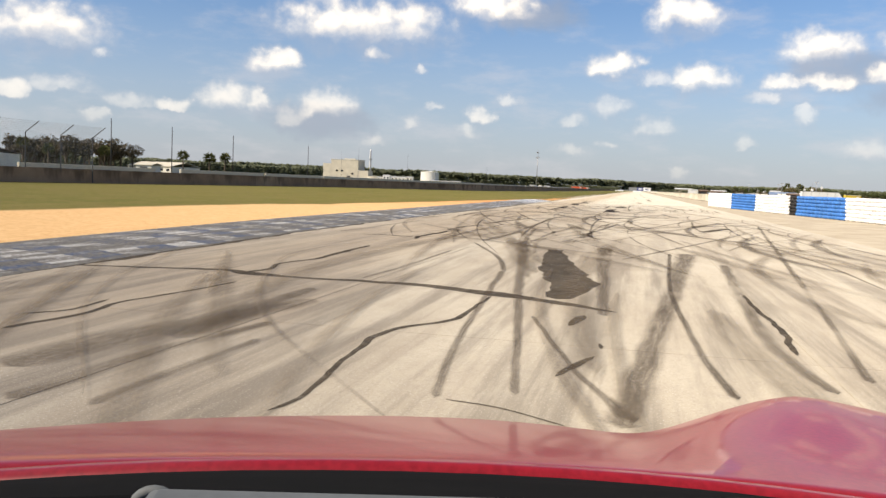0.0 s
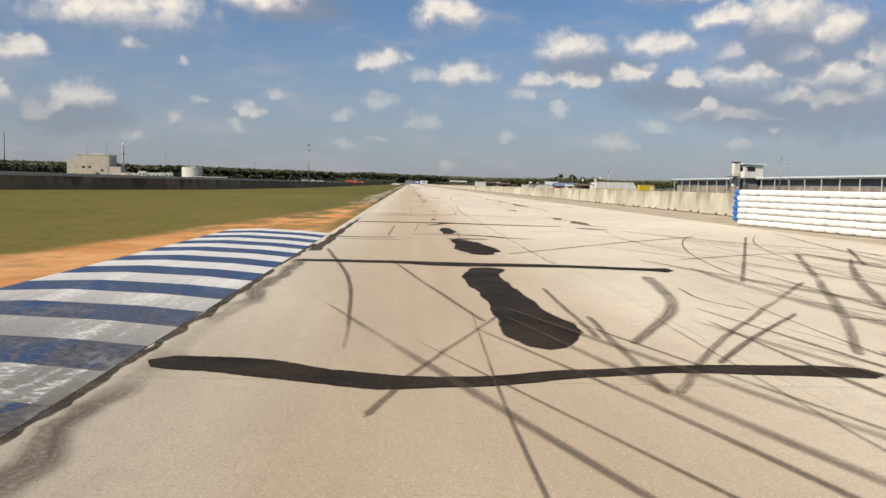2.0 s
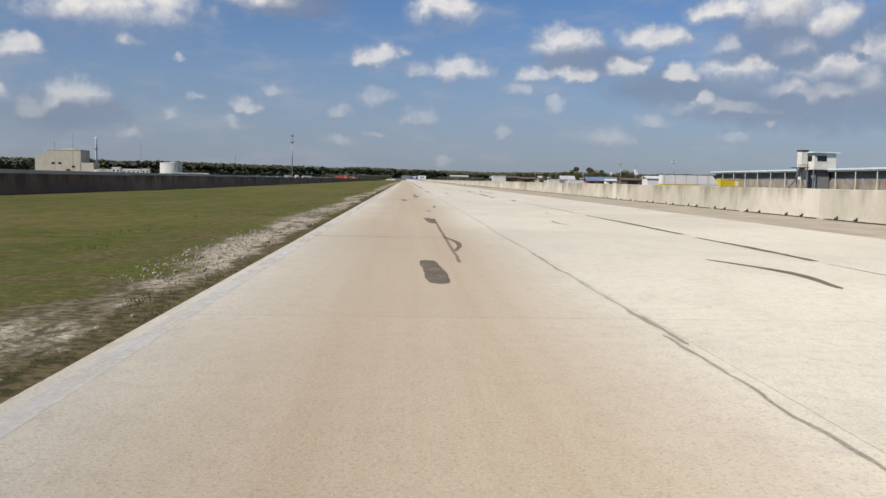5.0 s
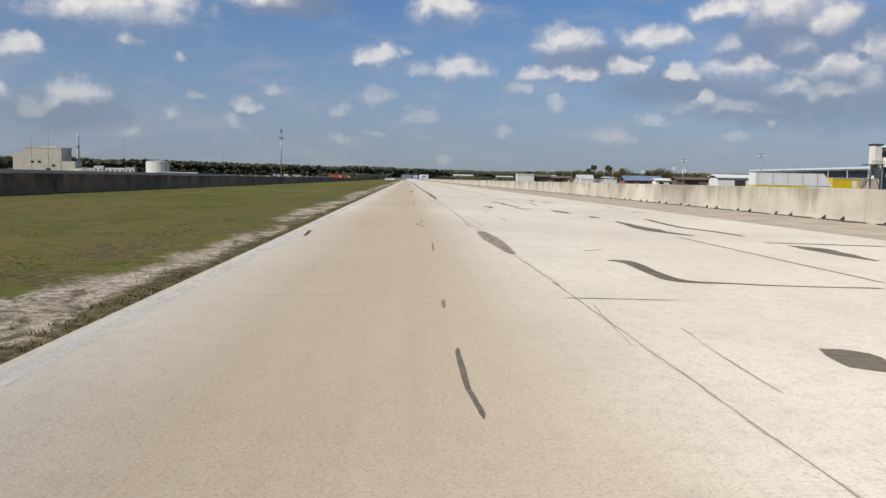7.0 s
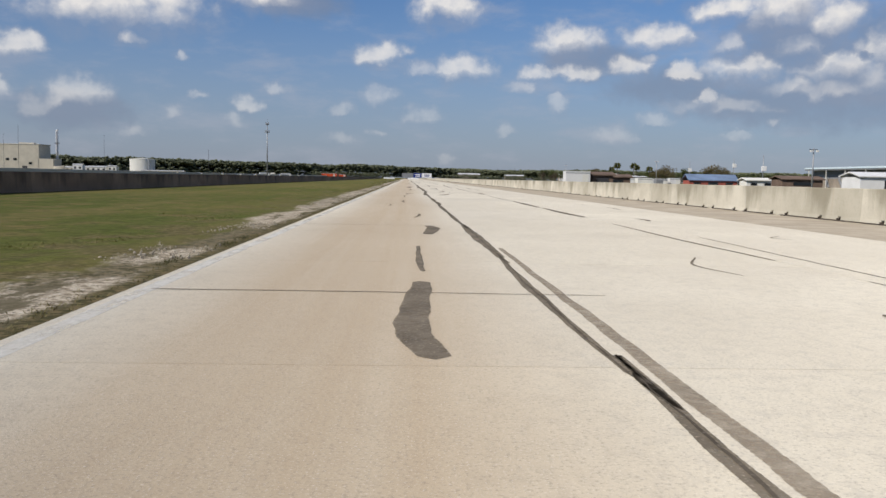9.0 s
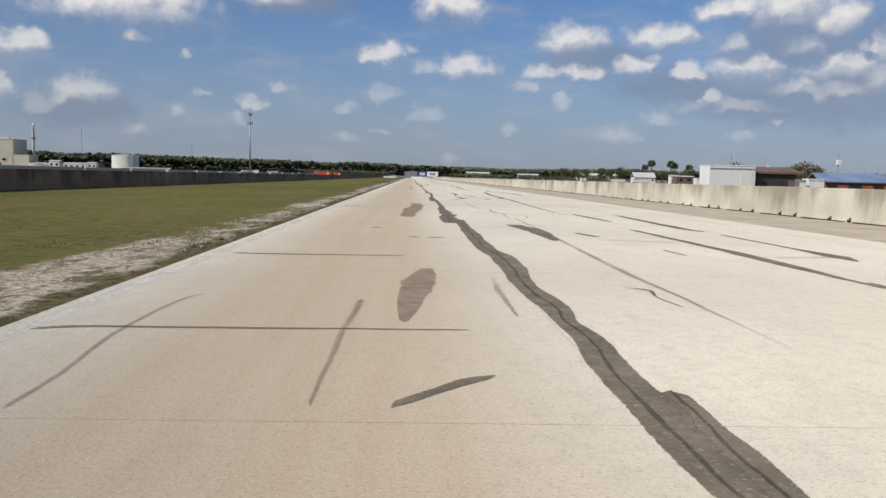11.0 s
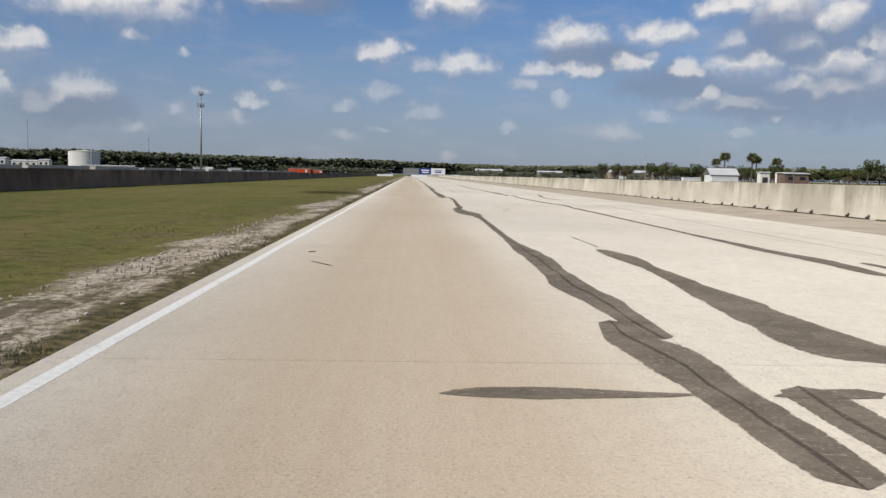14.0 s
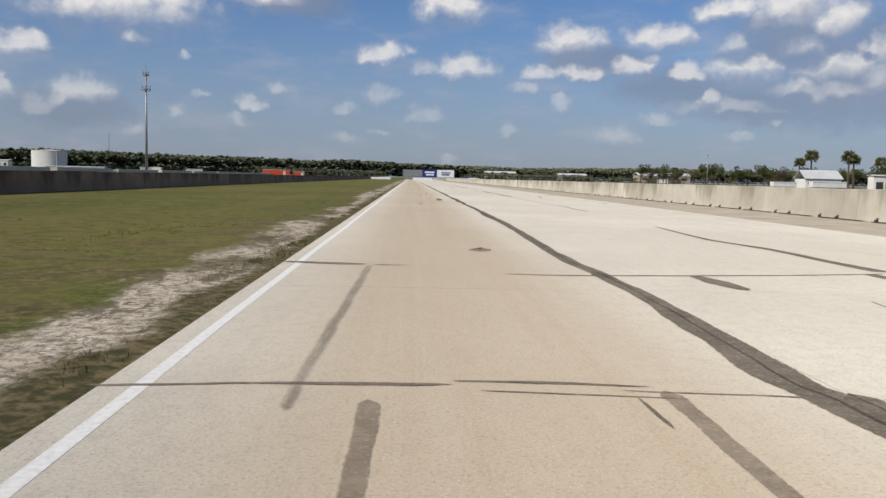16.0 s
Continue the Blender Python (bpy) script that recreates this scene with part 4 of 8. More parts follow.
# 77 m
fresh((-1.53, 80.94, 0.088), (-0.98, 80.94, 0.11), (-0.57, 80.98, 0.21), (-0.32, 81.03, 0.23), (-0.08, 80.96, 0.18), (0.15, 80.83, 0.21), (0.42, 80.82, 0.17), (0.69, 80.74, 0.14), (1.09, 80.65, 0.12), (1.49, 80.64, 0.14), (1.67, 80.61, 0.10))
old((-1.29, 86.25, 0.12), (-0.53, 86.18, 0.12), (0.10, 85.98, 0.089), (0.59, 85.78, 0.064))
crack((0.17, 91.43, 0.012), (0.14, 85.73, 0.012), (0.14, 83.62, 0.012))
faded((1.11, 84.80, 0.26), (1.11, 84.34, 0.16), (1.13, 84.07, 0.067))
old((4.66, 89.17, 0.44), (4.73, 88.57, 0.39), (4.80, 87.39, 0.12))
old((3.64, 87.44, 0.100), (4.59, 86.91, 0.13), (5.72, 86.18, 0.15))
old((6.44, 101.34, 0.34), (6.42, 99.03, 0.55), (6.45, 95.09, 0.13))
old((6.45, 95.09, 0.067), (6.52, 91.41, 0.048), (6.18, 86.98, 0.060))
old((9.05, 98.72, 0.36), (9.21, 97.51, 0.34))
old((5.21, 94.24, 0.38), (5.34, 94.09, 0.38))
crack((7.54, 98.28, 0.035), (8.20, 98.47, 0.035))
crack((6.72, 94.78, 0.035), (8.20, 95.32, 0.035))
stain((2.53, 89.89, 0.066), (3.68, 91.75, 0.069), (4.68, 93.60, 0.071))
stain((2.49, 93.43, 0.12), (2.28, 87.61, 0.075), (2.20, 84.43, 0.065), (2.21, 82.84, 0.052), (2.18, 81.69, 0.042), (2.20, 81.04, 0.043))
stain((2.01, 85.00, 0.034), (1.87, 82.82, 0.034), (1.73, 80.84, 0.030))
# 91 m
old((-1.37, 95.06, 0.11), (-1.29, 95.10, 0.12), (-0.85, 95.11, 0.093), (-0.40, 95.10, 0.054), (0.06, 95.08, 0.023), (0.21, 95.07, 0.022))
old((-1.14, 99.98, 0.099), (-0.46, 100.05, 0.12), (-0.09, 100.15, 0.10), (0.80, 100.01, 0.12), (1.75, 99.99, 0.13), (2.38, 99.94, 0.10))
old((1.14, 96.89, 0.039), (1.36, 96.70, 0.089), (1.61, 96.51, 0.15), (1.76, 96.36, 0.034))
old((3.02, 96.25, 0.053), (3.40, 96.61, 0.33), (3.53, 96.57, 0.093))
stain((3.81, 97.02, 0.062), (2.85, 95.41, 0.041))
faded((1.16, 105.36, 0.21), (1.04, 103.38, 0.28), (0.89, 102.17, 0.15))
old((6.59, 110.95, 0.12), (6.40, 107.52, 0.43), (6.67, 105.91, 0.19))
old((6.45, 103.17, 0.14), (6.56, 102.31, 0.35), (6.39, 101.05, 0.20))
old((6.67, 105.91, 0.066), (6.45, 103.17, 0.055))
old((5.37, 104.80, 0.087), (5.72, 102.62, 0.079), (5.49, 101.43, 0.061), (5.40, 99.64, 0.096), (5.38, 99.30, 0.058))
old((6.97, 116.42, 0.083), (6.45, 111.65, 0.068))
old((4.82, 112.57, 0.61), (5.05, 112.63, 0.61))
crack((3.29, 104.83, 0.035), (3.56, 103.96, 0.035))
crack((-1.62, 106.91, 0.035), (-0.55, 107.13, 0.035))
stain((2.31, 97.49, 0.030), (2.27, 96.06, 0.030), (2.22, 95.11, 0.030))
# 105 m
old((-1.43, 112.11, 0.27), (-1.06, 112.07, 0.20), (-0.54, 111.85, 0.038))
old((-1.45, 112.18, 0.22), (-0.42, 112.09, 0.061), (0.17, 112.14, 0.047), (0.98, 112.13, 0.063))
faded((1.10, 112.11, 0.20), (1.05, 111.50, 0.20), (0.96, 111.06, 0.14), (0.97, 110.57, 0.12))
old((1.17, 110.07, 0.23), (1.10, 109.68, 0.21), (1.05, 109.31, 0.17), (0.97, 108.90, 0.10))
old((0.98, 108.79, 0.078), (1.05, 108.61, 0.18), (1.11, 108.40, 0.15))
old((-1.41, 117.41, 0.18), (0.11, 117.37, 0.13), (0.77, 116.90, 0.086), (1.02, 116.33, 0.052))
old((3.17, 115.63, 0.10), (1.59, 115.56, 0.13), (1.22, 115.51, 0.056), (1.03, 114.87, 0.022), (0.91, 113.98, 0.044))
old((1.94, 119.69, 0.66), (2.34, 119.24, 0.81), (2.33, 117.96, 0.35), (2.47, 116.72, 0.094))
stain((3.87, 125.57, 0.12), (3.54, 120.30, 0.18), (3.26, 113.82, 0.091), (3.16, 111.36, 0.067), (3.08, 109.45, 0.056))
old((4.69, 123.92, 0.14), (4.89, 122.20, 0.37), (4.88, 119.47, 0.075))
crack((3.21, 119.15, 0.035), (4.93, 118.98, 0.035), (6.42, 119.26, 0.035))
old((6.42, 119.26, 0.11), (6.31, 117.31, 0.15), (6.22, 115.81, 0.25), (6.21, 114.87, 0.13))
old((6.31, 116.05, 0.37), (7.08, 116.39, 0.25))
crack((4.39, 113.73, 0.035), (5.59, 113.80, 0.035))
old((5.19, 113.52, 0.20), (5.22, 113.16, 0.19))
old((4.12, 116.13, 0.11), (4.44, 115.51, 0.11))
crack((4.87, 115.63, 0.035), (6.02, 115.57, 0.035))
old((6.47, 135.33, 0.45), (6.87, 132.61, 0.41))
old((6.87, 132.61, 0.14), (6.68, 120.95, 0.080), (6.42, 119.26, 0.047))
old((4.95, 131.87, 0.15), (4.99, 129.20, 0.14))
faded((1.13, 135.13, 0.13), (1.03, 123.17, 0.17), (1.00, 119.49, 0.064))
old((3.08, 137.86, 0.12), (3.42, 131.28, 0.099))
old((4.63, 138.62, 0.17), (4.89, 133.18, 0.14))
stain((2.76, 112.28, 0.043), (2.68, 109.82, 0.030), (2.60, 108.97, 0.031))
faded((1.06, 157.20, 0.063), (1.00, 144.56, 0.048))
# 178 m
old((-1.58, 182.88, 0.053), (-1.36, 182.88, 0.096), (-0.88, 182.89, 0.055), (-0.56, 182.91, 0.055), (-0.39, 183.04, 0.10), (-0.20, 183.18, 0.059), (0.07, 183.22, 0.072), (0.42, 183.20, 0.071), (0.84, 183.08, 0.10), (1.28, 183.02, 0.058), (1.74, 183.05, 0.056), (2.01, 183.14, 0.099), (2.59, 183.25, 0.064), (2.97, 183.13, 0.12), (3.46, 183.05, 0.040))
faded((0.92, 195.25, 0.15), (0.94, 192.25, 0.22), (0.97, 190.90, 0.070))
faded((0.98, 189.78, 0.48), (0.98, 188.23, 0.34), (0.95, 186.37, 0.21), (0.95, 185.24, 0.22), (1.03, 184.93, 0.11))
old((-1.55, 189.51, 0.14), (-1.05, 189.75, 0.15), (-0.37, 190.02, 0.11))
old((0.47, 189.80, 0.11), (0.82, 189.68, 0.11))
crack((1.96, 189.12, 0.035), (2.96, 189.02, 0.035), (3.87, 188.92, 0.035))
old((3.13, 191.91, 0.12), (3.35, 191.39, 0.42), (3.48, 190.89, 0.11))
old((5.67, 201.26, 0.24), (6.12, 199.93, 0.23), (6.11, 196.05, 0.47), (6.39, 194.88, 0.23))
old((6.04, 193.87, 0.057), (5.82, 191.05, 0.10), (6.11, 189.57, 0.25), (5.76, 187.84, 0.17), (5.92, 187.31, 0.17))
crack((4.00, 194.23, 0.035), (5.90, 194.61, 0.035))
crack((5.05, 189.06, 0.035), (5.83, 189.16, 0.035))
old((7.35, 190.60, 0.086), (7.42, 189.91, 0.082))
old((9.29, 203.74, 0.27), (9.30, 203.03, 0.26))
old((8.05, 197.72, 0.16), (8.05, 197.29, 0.16))
stain((0.23, 192.12, 0.075), (0.20, 189.51, 0.061))
stain((2.55, 182.80, 0.022), (2.60, 182.33, 0.022))
# 193 m
old((0.99, 198.71, 0.035), (0.98, 198.14, 0.050), (0.98, 197.61, 0.039), (1.00, 197.06, 0.039))
faded((0.99, 200.90, 0.033), (0.97, 200.40, 0.031))
faded((2.23, 211.20, 0.19), (2.24, 208.71, 0.30), (2.24, 205.79, 0.13))
faded((1.10, 207.81, 0.022), (1.07, 205.99, 0.022))
old((3.53, 205.09, 0.31), (3.69, 204.63, 0.23), (3.68, 203.64, 0.19), (3.71, 202.64, 0.25), (4.26, 202.39, 0.13), (4.82, 202.24, 0.097), (5.82, 202.15, 0.095))
old((3.42, 198.78, 0.14), (3.52, 198.60, 0.34), (3.48, 198.08, 0.31))
old((6.53, 216.84, 0.12), (6.33, 212.83, 0.52), (6.62, 210.74, 0.20))
old((7.82, 218.60, 0.14), (7.47, 214.30, 0.19), (7.69, 212.52, 0.23), (7.77, 210.81, 0.15))
crack((7.59, 220.04, 0.035), (8.05, 219.41, 0.035))
crack((6.18, 210.30, 0.035), (6.13, 206.70, 0.035), (6.09, 202.62, 0.033))
old((7.58, 208.36, 0.12), (7.70, 207.63, 0.52), (7.60, 206.32, 0.33), (7.59, 205.40, 0.091))
old((7.39, 209.00, 0.22), (8.36, 208.77, 0.22), (9.44, 208.43, 0.22))
crack((2.14, 201.11, 0.027), (3.19, 201.04, 0.027))
crack((3.42, 206.48, 0.035), (3.82, 206.86, 0.035))
patch((-1.29, 210.73, 0.068), (-1.21, 209.03, 0.061))
stain((4.39, 215.31, 0.088), (4.29, 214.45, 0.086))
stain((2.32, 200.69, 0.031), (2.16, 198.78, 0.030))
stain((2.72, 199.56, 0.030), (2.65, 198.28, 0.030), (2.63, 197.53, 0.030))
# 209 m
old((0.88, 213.86, 0.024), (0.93, 213.57, 0.060), (0.96, 213.27, 0.044), (1.02, 213.22, 0.067), (1.03, 212.96, 0.080), (1.02, 212.74, 0.045))
old((1.06, 215.42, 0.028), (1.04, 214.92, 0.055), (1.04, 214.55, 0.037))
old((3.84, 228.60, 0.32), (4.03, 227.77, 0.30), (3.93, 226.20, 0.036), (3.42, 225.24, 0.097))
old((3.51, 223.16, 0.035), (3.33, 221.90, 0.057))
old((6.10, 224.74, 0.21), (6.14, 223.53, 0.39), (6.22, 221.58, 0.086))
old((3.34, 217.76, 0.055), (3.42, 217.53, 0.054))
old((3.37, 217.09, 0.080), (3.36, 216.81, 0.049), (3.38, 216.24, 0.084))
old((5.09, 232.07, 0.12), (5.08, 231.58, 0.16), (5.22, 227.66, 0.14))
old((5.06, 226.46, 0.39), (5.34, 225.34, 0.37))
old((7.58, 236.35, 0.45), (8.02, 234.91, 0.42))
old((6.72, 234.98, 0.084), (6.29, 229.75, 0.067))
old((9.41, 230.37, 0.36), (9.64, 229.69, 0.35))
old((9.27, 228.04, 0.36), (9.55, 227.51, 0.35))
crack((9.15, 233.51, 0.035), (9.67, 231.81, 0.035))
old((7.53, 229.60, 0.35), (7.75, 229.42, 0.35))
old((9.22, 224.92, 0.23), (9.38, 224.39, 0.036), (8.71, 223.74, 0.030), (9.09, 223.69, 0.27))
old((6.45, 219.88, 0.14), (6.43, 219.08, 0.29), (6.43, 218.60, 0.13))
crack((5.58, 218.74, 0.035), (6.53, 218.79, 0.035))
old((2.17, 215.17, 0.022), (2.14, 213.91, 0.034), (2.14, 213.15, 0.029), (2.13, 212.74, 0.037))
stain((2.46, 217.92, 0.031), (2.46, 214.77, 0.030), (2.48, 213.10, 0.030))
stain((2.24, 221.82, 0.071), (2.21, 217.89, 0.050), (2.17, 215.17, 0.035))
# 225 m
old((1.04, 239.04, 0.022), (1.02, 234.08, 0.023), (1.01, 231.98, 0.035), (0.99, 230.42, 0.022))
old((0.99, 229.58, 0.026), (1.01, 229.15, 0.046), (0.99, 228.80, 0.047), (1.00, 228.49, 0.024))
crack((-1.32, 230.16, 0.019), (-0.96, 230.14, 0.017), (-0.79, 230.05, 0.013))
crack((-0.98, 230.30, 0.020), (-0.27, 230.26, 0.020), (0.10, 230.21, 0.016), (0.35, 229.92, 0.016), (0.84, 229.89, 0.024), (1.02, 229.97, 0.020), (1.20, 230.13, 0.025), (1.93, 230.09, 0.026), (2.29, 230.06, 0.026), (2.81, 229.97, 0.026), (3.53, 229.92, 0.024), (3.99, 229.98, 0.017))
faded((2.44, 270.64, 0.070), (2.42, 252.93, 0.15), (2.35, 243.44, 0.17), (2.27, 238.82, 0.15))
faded((1.91, 242.32, 0.096), (1.93, 239.24, 0.095))
faded((1.93, 235.96, 0.12), (1.93, 234.37, 0.10))
faded((1.18, 233.59, 0.038), (1.20, 233.22, 0.037))
old((4.87, 235.34, 0.20), (5.11, 235.58, 0.64), (4.94, 234.78, 0.092), (5.12, 234.07, 0.12), (5.22, 233.36, 0.15), (5.10, 232.35, 0.29), (5.11, 231.92, 0.036))
old((7.46, 239.93, 0.10), (7.43, 239.06, 0.33), (7.35, 237.86, 0.081))
crack((6.84, 274.10, 0.035), (6.16, 245.27, 0.035), (6.28, 238.38, 0.035), (6.07, 233.59, 0.028))
old((3.30, 240.23, 0.039), (3.30, 239.54, 0.037))
crack((5.12, 239.95, 0.031), (5.16, 238.71, 0.029))
stain((2.15, 237.10, 0.051), (2.19, 232.62, 0.049), (2.22, 230.40, 0.032), (2.20, 229.33, 0.030), (2.32, 228.74, 0.030))
stain((2.35, 230.12, 0.030), (2.36, 229.33, 0.030), (2.34, 228.79, 0.030))
# 308 m
old((-1.78, 313.99, 0.052), (-1.55, 314.19, 0.16), (-1.29, 314.23, 0.100), (-0.27, 314.22, 0.085), (0.13, 314.24, 0.043), (0.79, 314.26, 0.033))
old((-1.04, 318.68, 0.12), (-0.16, 318.66, 0.093), (0.90, 318.66, 0.062))
faded((1.02, 318.02, 0.19), (1.01, 317.23, 0.23), (1.18, 316.75, 0.22), (1.36, 316.32, 0.16), (1.19, 315.68, 0.23), (0.99, 314.94, 0.21), (0.92, 314.27, 0.17), (0.96, 313.72, 0.19), (0.96, 313.43, 0.21), (0.94, 313.12, 0.084))
seal((2.52, 329.83, 0.17), (2.46, 327.55, 0.18), (2.36, 322.20, 0.24), (2.25, 318.70, 0.23), (2.20, 316.49, 0.22), (2.15, 315.18, 0.21), (2.15, 314.22, 0.22), (2.15, 313.49, 0.29), (2.17, 312.91, 0.32), (2.14, 312.37, 0.26), (2.11, 311.94, 0.28), (2.12, 311.67, 0.29))
old((3.85, 329.18, 0.080), (3.92, 326.85, 0.16), (3.49, 323.33, 0.12), (3.69, 322.70, 0.22))
old((3.72, 322.10, 0.051), (3.78, 320.63, 0.057))
old((3.85, 320.18, 0.077), (4.04, 319.46, 0.12), (4.05, 318.94, 0.38))
old((3.73, 315.90, 0.11), (3.72, 315.47, 0.25), (3.62, 314.56, 0.26), (3.38, 313.85, 0.26), (3.30, 313.27, 0.39), (3.27, 312.66, 0.53), (3.30, 312.29, 0.49), (3.33, 311.97, 0.43))
old((6.36, 334.95, 0.10), (6.32, 332.00, 0.10), (6.34, 322.57, 0.086))
old((6.40, 322.34, 0.11), (6.44, 320.48, 0.31), (6.43, 318.89, 0.29), (6.40, 317.28, 0.19))
old((6.27, 320.92, 0.053), (6.17, 316.87, 0.036))
faded((1.12, 323.55, 0.19), (1.26, 323.59, 0.19))
# 326 m
old((-1.42, 331.30, 0.081), (-1.17, 331.43, 0.095), (-0.52, 331.45, 0.079), (0.26, 331.47, 0.080), (0.86, 331.50, 0.050), (1.59, 331.52, 0.051))
faded((1.38, 335.62, 0.15), (1.27, 334.25, 0.34), (1.17, 333.19, 0.24), (1.14, 332.52, 0.18), (1.11, 331.80, 0.056))
old((1.08, 329.44, 0.075), (1.18, 329.61, 0.11), (1.32, 329.80, 0.11), (1.48, 329.99, 0.14), (1.63, 330.13, 0.085))
stain((-0.68, 329.34, 0.049), (-0.70, 329.99, 0.052), (-0.82, 331.31, 0.059), (-0.80, 332.62, 0.063), (-0.67, 333.15, 0.037))
stain((2.06, 334.87, 0.063), (2.02, 333.49, 0.11), (2.01, 332.12, 0.045))
stain((0.73, 332.96, 0.098), (0.69, 331.13, 0.074), (0.69, 329.45, 0.032))
old((-1.26, 337.10, 0.15), (-0.57, 337.08, 0.15), (1.11, 337.17, 0.075))
seal((2.40, 347.49, 0.24), (2.35, 342.74, 0.29), (2.33, 338.65, 0.31), (2.44, 336.87, 0.37), (2.35, 334.16, 0.23), (2.39, 332.65, 0.28), (2.36, 331.94, 0.20), (2.39, 331.26, 0.23), (2.34, 330.38, 0.29), (2.33, 329.85, 0.26), (2.33, 329.42, 0.29), (2.31, 329.17, 0.24))
stain((4.03, 348.80, 0.11), (3.92, 343.23, 0.099), (3.73, 335.70, 0.17), (3.73, 333.24, 0.088), (3.69, 330.97, 0.039))
old((3.55, 345.61, 0.37), (3.79, 343.56, 0.50), (3.76, 340.52, 0.14))
old((4.57, 342.89, 0.17), (4.80, 341.80, 0.16))
crack((4.63, 341.02, 0.035), (6.00, 340.69, 0.035))
old((5.23, 338.98, 0.072), (5.28, 338.02, 0.083))
old((6.32, 352.30, 0.18), (6.48, 347.99, 0.15))
old((7.63, 352.11, 0.18), (7.56, 345.61, 0.29), (7.68, 344.19, 0.17))
old((7.73, 343.29, 0.095), (7.71, 339.87, 0.10), (7.72, 338.32, 0.40), (7.65, 337.53, 0.073))
crack((6.57, 337.91, 0.035), (7.62, 338.12, 0.035))
old((6.11, 344.49, 0.14), (6.24, 339.88, 0.20), (6.27, 337.60, 0.28), (6.26, 334.37, 0.063))
old((3.35, 334.08, 0.038), (3.56, 333.89, 0.075), (3.50, 333.36, 0.025), (3.56, 332.81, 0.026))
faded((1.11, 340.78, 0.25), (1.35, 340.85, 0.25))
faded((0.38, 343.23, 0.20), (0.54, 343.48, 0.21))
faded((1.54, 340.90, 0.47), (1.68, 340.66, 0.26))
# 343 m
faded((1.34, 359.94, 0.32), (1.40, 357.47, 0.45), (1.33, 355.81, 0.41), (1.23, 353.96, 0.61), (1.16, 352.27, 0.47), (1.10, 350.60, 0.38), (1.08, 349.70, 0.38), (1.08, 348.99, 0.41), (1.09, 348.47, 0.26))
seal((2.35, 365.37, 0.15), (2.32, 362.75, 0.15), (2.29, 357.03, 0.21), (2.20, 354.23, 0.29), (2.25, 352.92, 0.32), (2.26, 351.89, 0.45), (2.20, 350.97, 0.32), (2.28, 350.11, 0.42), (2.16, 349.04, 0.46), (2.18, 348.46, 0.49), (2.16, 347.58, 0.49), (2.15, 347.14, 0.45), (2.15, 346.80, 0.43))
old((-1.14, 354.90, 0.15), (-0.42, 355.00, 0.12), (0.75, 354.91, 0.076))
old((-1.28, 355.90, 0.15), (-0.98, 356.16, 0.17), (-0.59, 355.71, 0.12))
old((3.91, 355.26, 0.030), (3.81, 353.40, 0.063), (3.88, 352.33, 0.15), (4.05, 351.73, 0.061), (3.91, 350.63, 0.022))
stain((3.98, 350.81, 0.043), (3.90, 349.60, 0.082), (3.86, 348.81, 0.073), (3.95, 348.36, 0.052))
old((3.50, 349.90, 0.042), (3.65, 350.14, 0.034), (3.94, 350.63, 0.022))
crack((3.06, 350.10, 0.032), (3.59, 350.07, 0.032))
old((6.27, 370.65, 0.18), (6.08, 362.56, 0.13), (5.93, 356.01, 0.087), (5.99, 351.94, 0.051))
old((3.52, 361.54, 0.052), (3.53, 355.39, 0.035))
old((4.52, 350.25, 0.047), (4.43, 349.20, 0.040))
old((4.66, 354.78, 0.022), (4.57, 354.30, 0.022))
stain((7.33, 361.23, 0.15), (7.95, 355.37, 0.10))
stain((5.80, 353.30, 0.054), (5.41, 350.91, 0.042))
# 361 m
crack((-0.92, 364.96, 0.015), (-0.64, 364.89, 0.017), (-0.35, 364.80, 0.015), (-0.02, 364.79, 0.012))
crack((-1.33, 367.50, 0.019), (-0.45, 367.58, 0.019), (0.41, 367.72, 0.019), (0.85, 367.97, 0.028), (1.23, 368.16, 0.035), (1.35, 368.47, 0.012))
crack((0.82, 367.39, 0.019), (1.03, 367.19, 0.026), (1.27, 367.02, 0.031), (1.38, 366.73, 0.015))
old((1.23, 375.65, 0.022), (1.21, 372.16, 0.022))
old((1.19, 370.21, 0.042), (1.27, 370.55, 0.027))
old((1.40, 370.04, 0.048), (1.34, 369.05, 0.022))
seal((2.49, 383.46, 0.14), (2.43, 379.19, 0.14), (2.34, 373.66, 0.16), (2.31, 372.36, 0.22), (2.21, 370.15, 0.18), (2.26, 369.25, 0.32), (2.21, 368.17, 0.28), (2.23, 367.59, 0.30), (2.21, 366.88, 0.35), (2.24, 366.31, 0.35), (2.26, 365.83, 0.35), (2.22, 365.32, 0.40), (2.20, 365.04, 0.45), (2.18, 364.65, 0.36))
old((3.97, 384.56, 0.17), (4.08, 381.25, 0.21), (3.77, 375.38, 0.032))
crack((3.39, 379.10, 0.035), (4.16, 379.33, 0.035))
old((4.49, 378.50, 0.067), (4.66, 375.84, 0.10), (4.88, 373.89, 0.24), (5.54, 373.65, 0.14))
old((3.61, 373.27, 0.13), (3.92, 372.66, 0.25), (3.80, 371.75, 0.23), (3.88, 370.77, 0.094), (3.94, 370.14, 0.18))
old((4.02, 370.30, 0.30), (3.87, 369.36, 0.42), (3.50, 368.30, 0.20))
old((3.24, 367.68, 0.068), (3.36, 367.38, 0.27), (3.50, 366.98, 0.058))
old((5.10, 370.30, 0.056), (5.12, 369.60, 0.22), (5.15, 368.46, 0.045))
old((6.71, 389.65, 0.24), (6.26, 379.77, 0.20), (6.28, 374.79, 0.34), (6.40, 372.70, 0.28))
old((6.00, 372.26, 0.24), (6.05, 370.97, 0.36), (6.22, 370.20, 0.29))
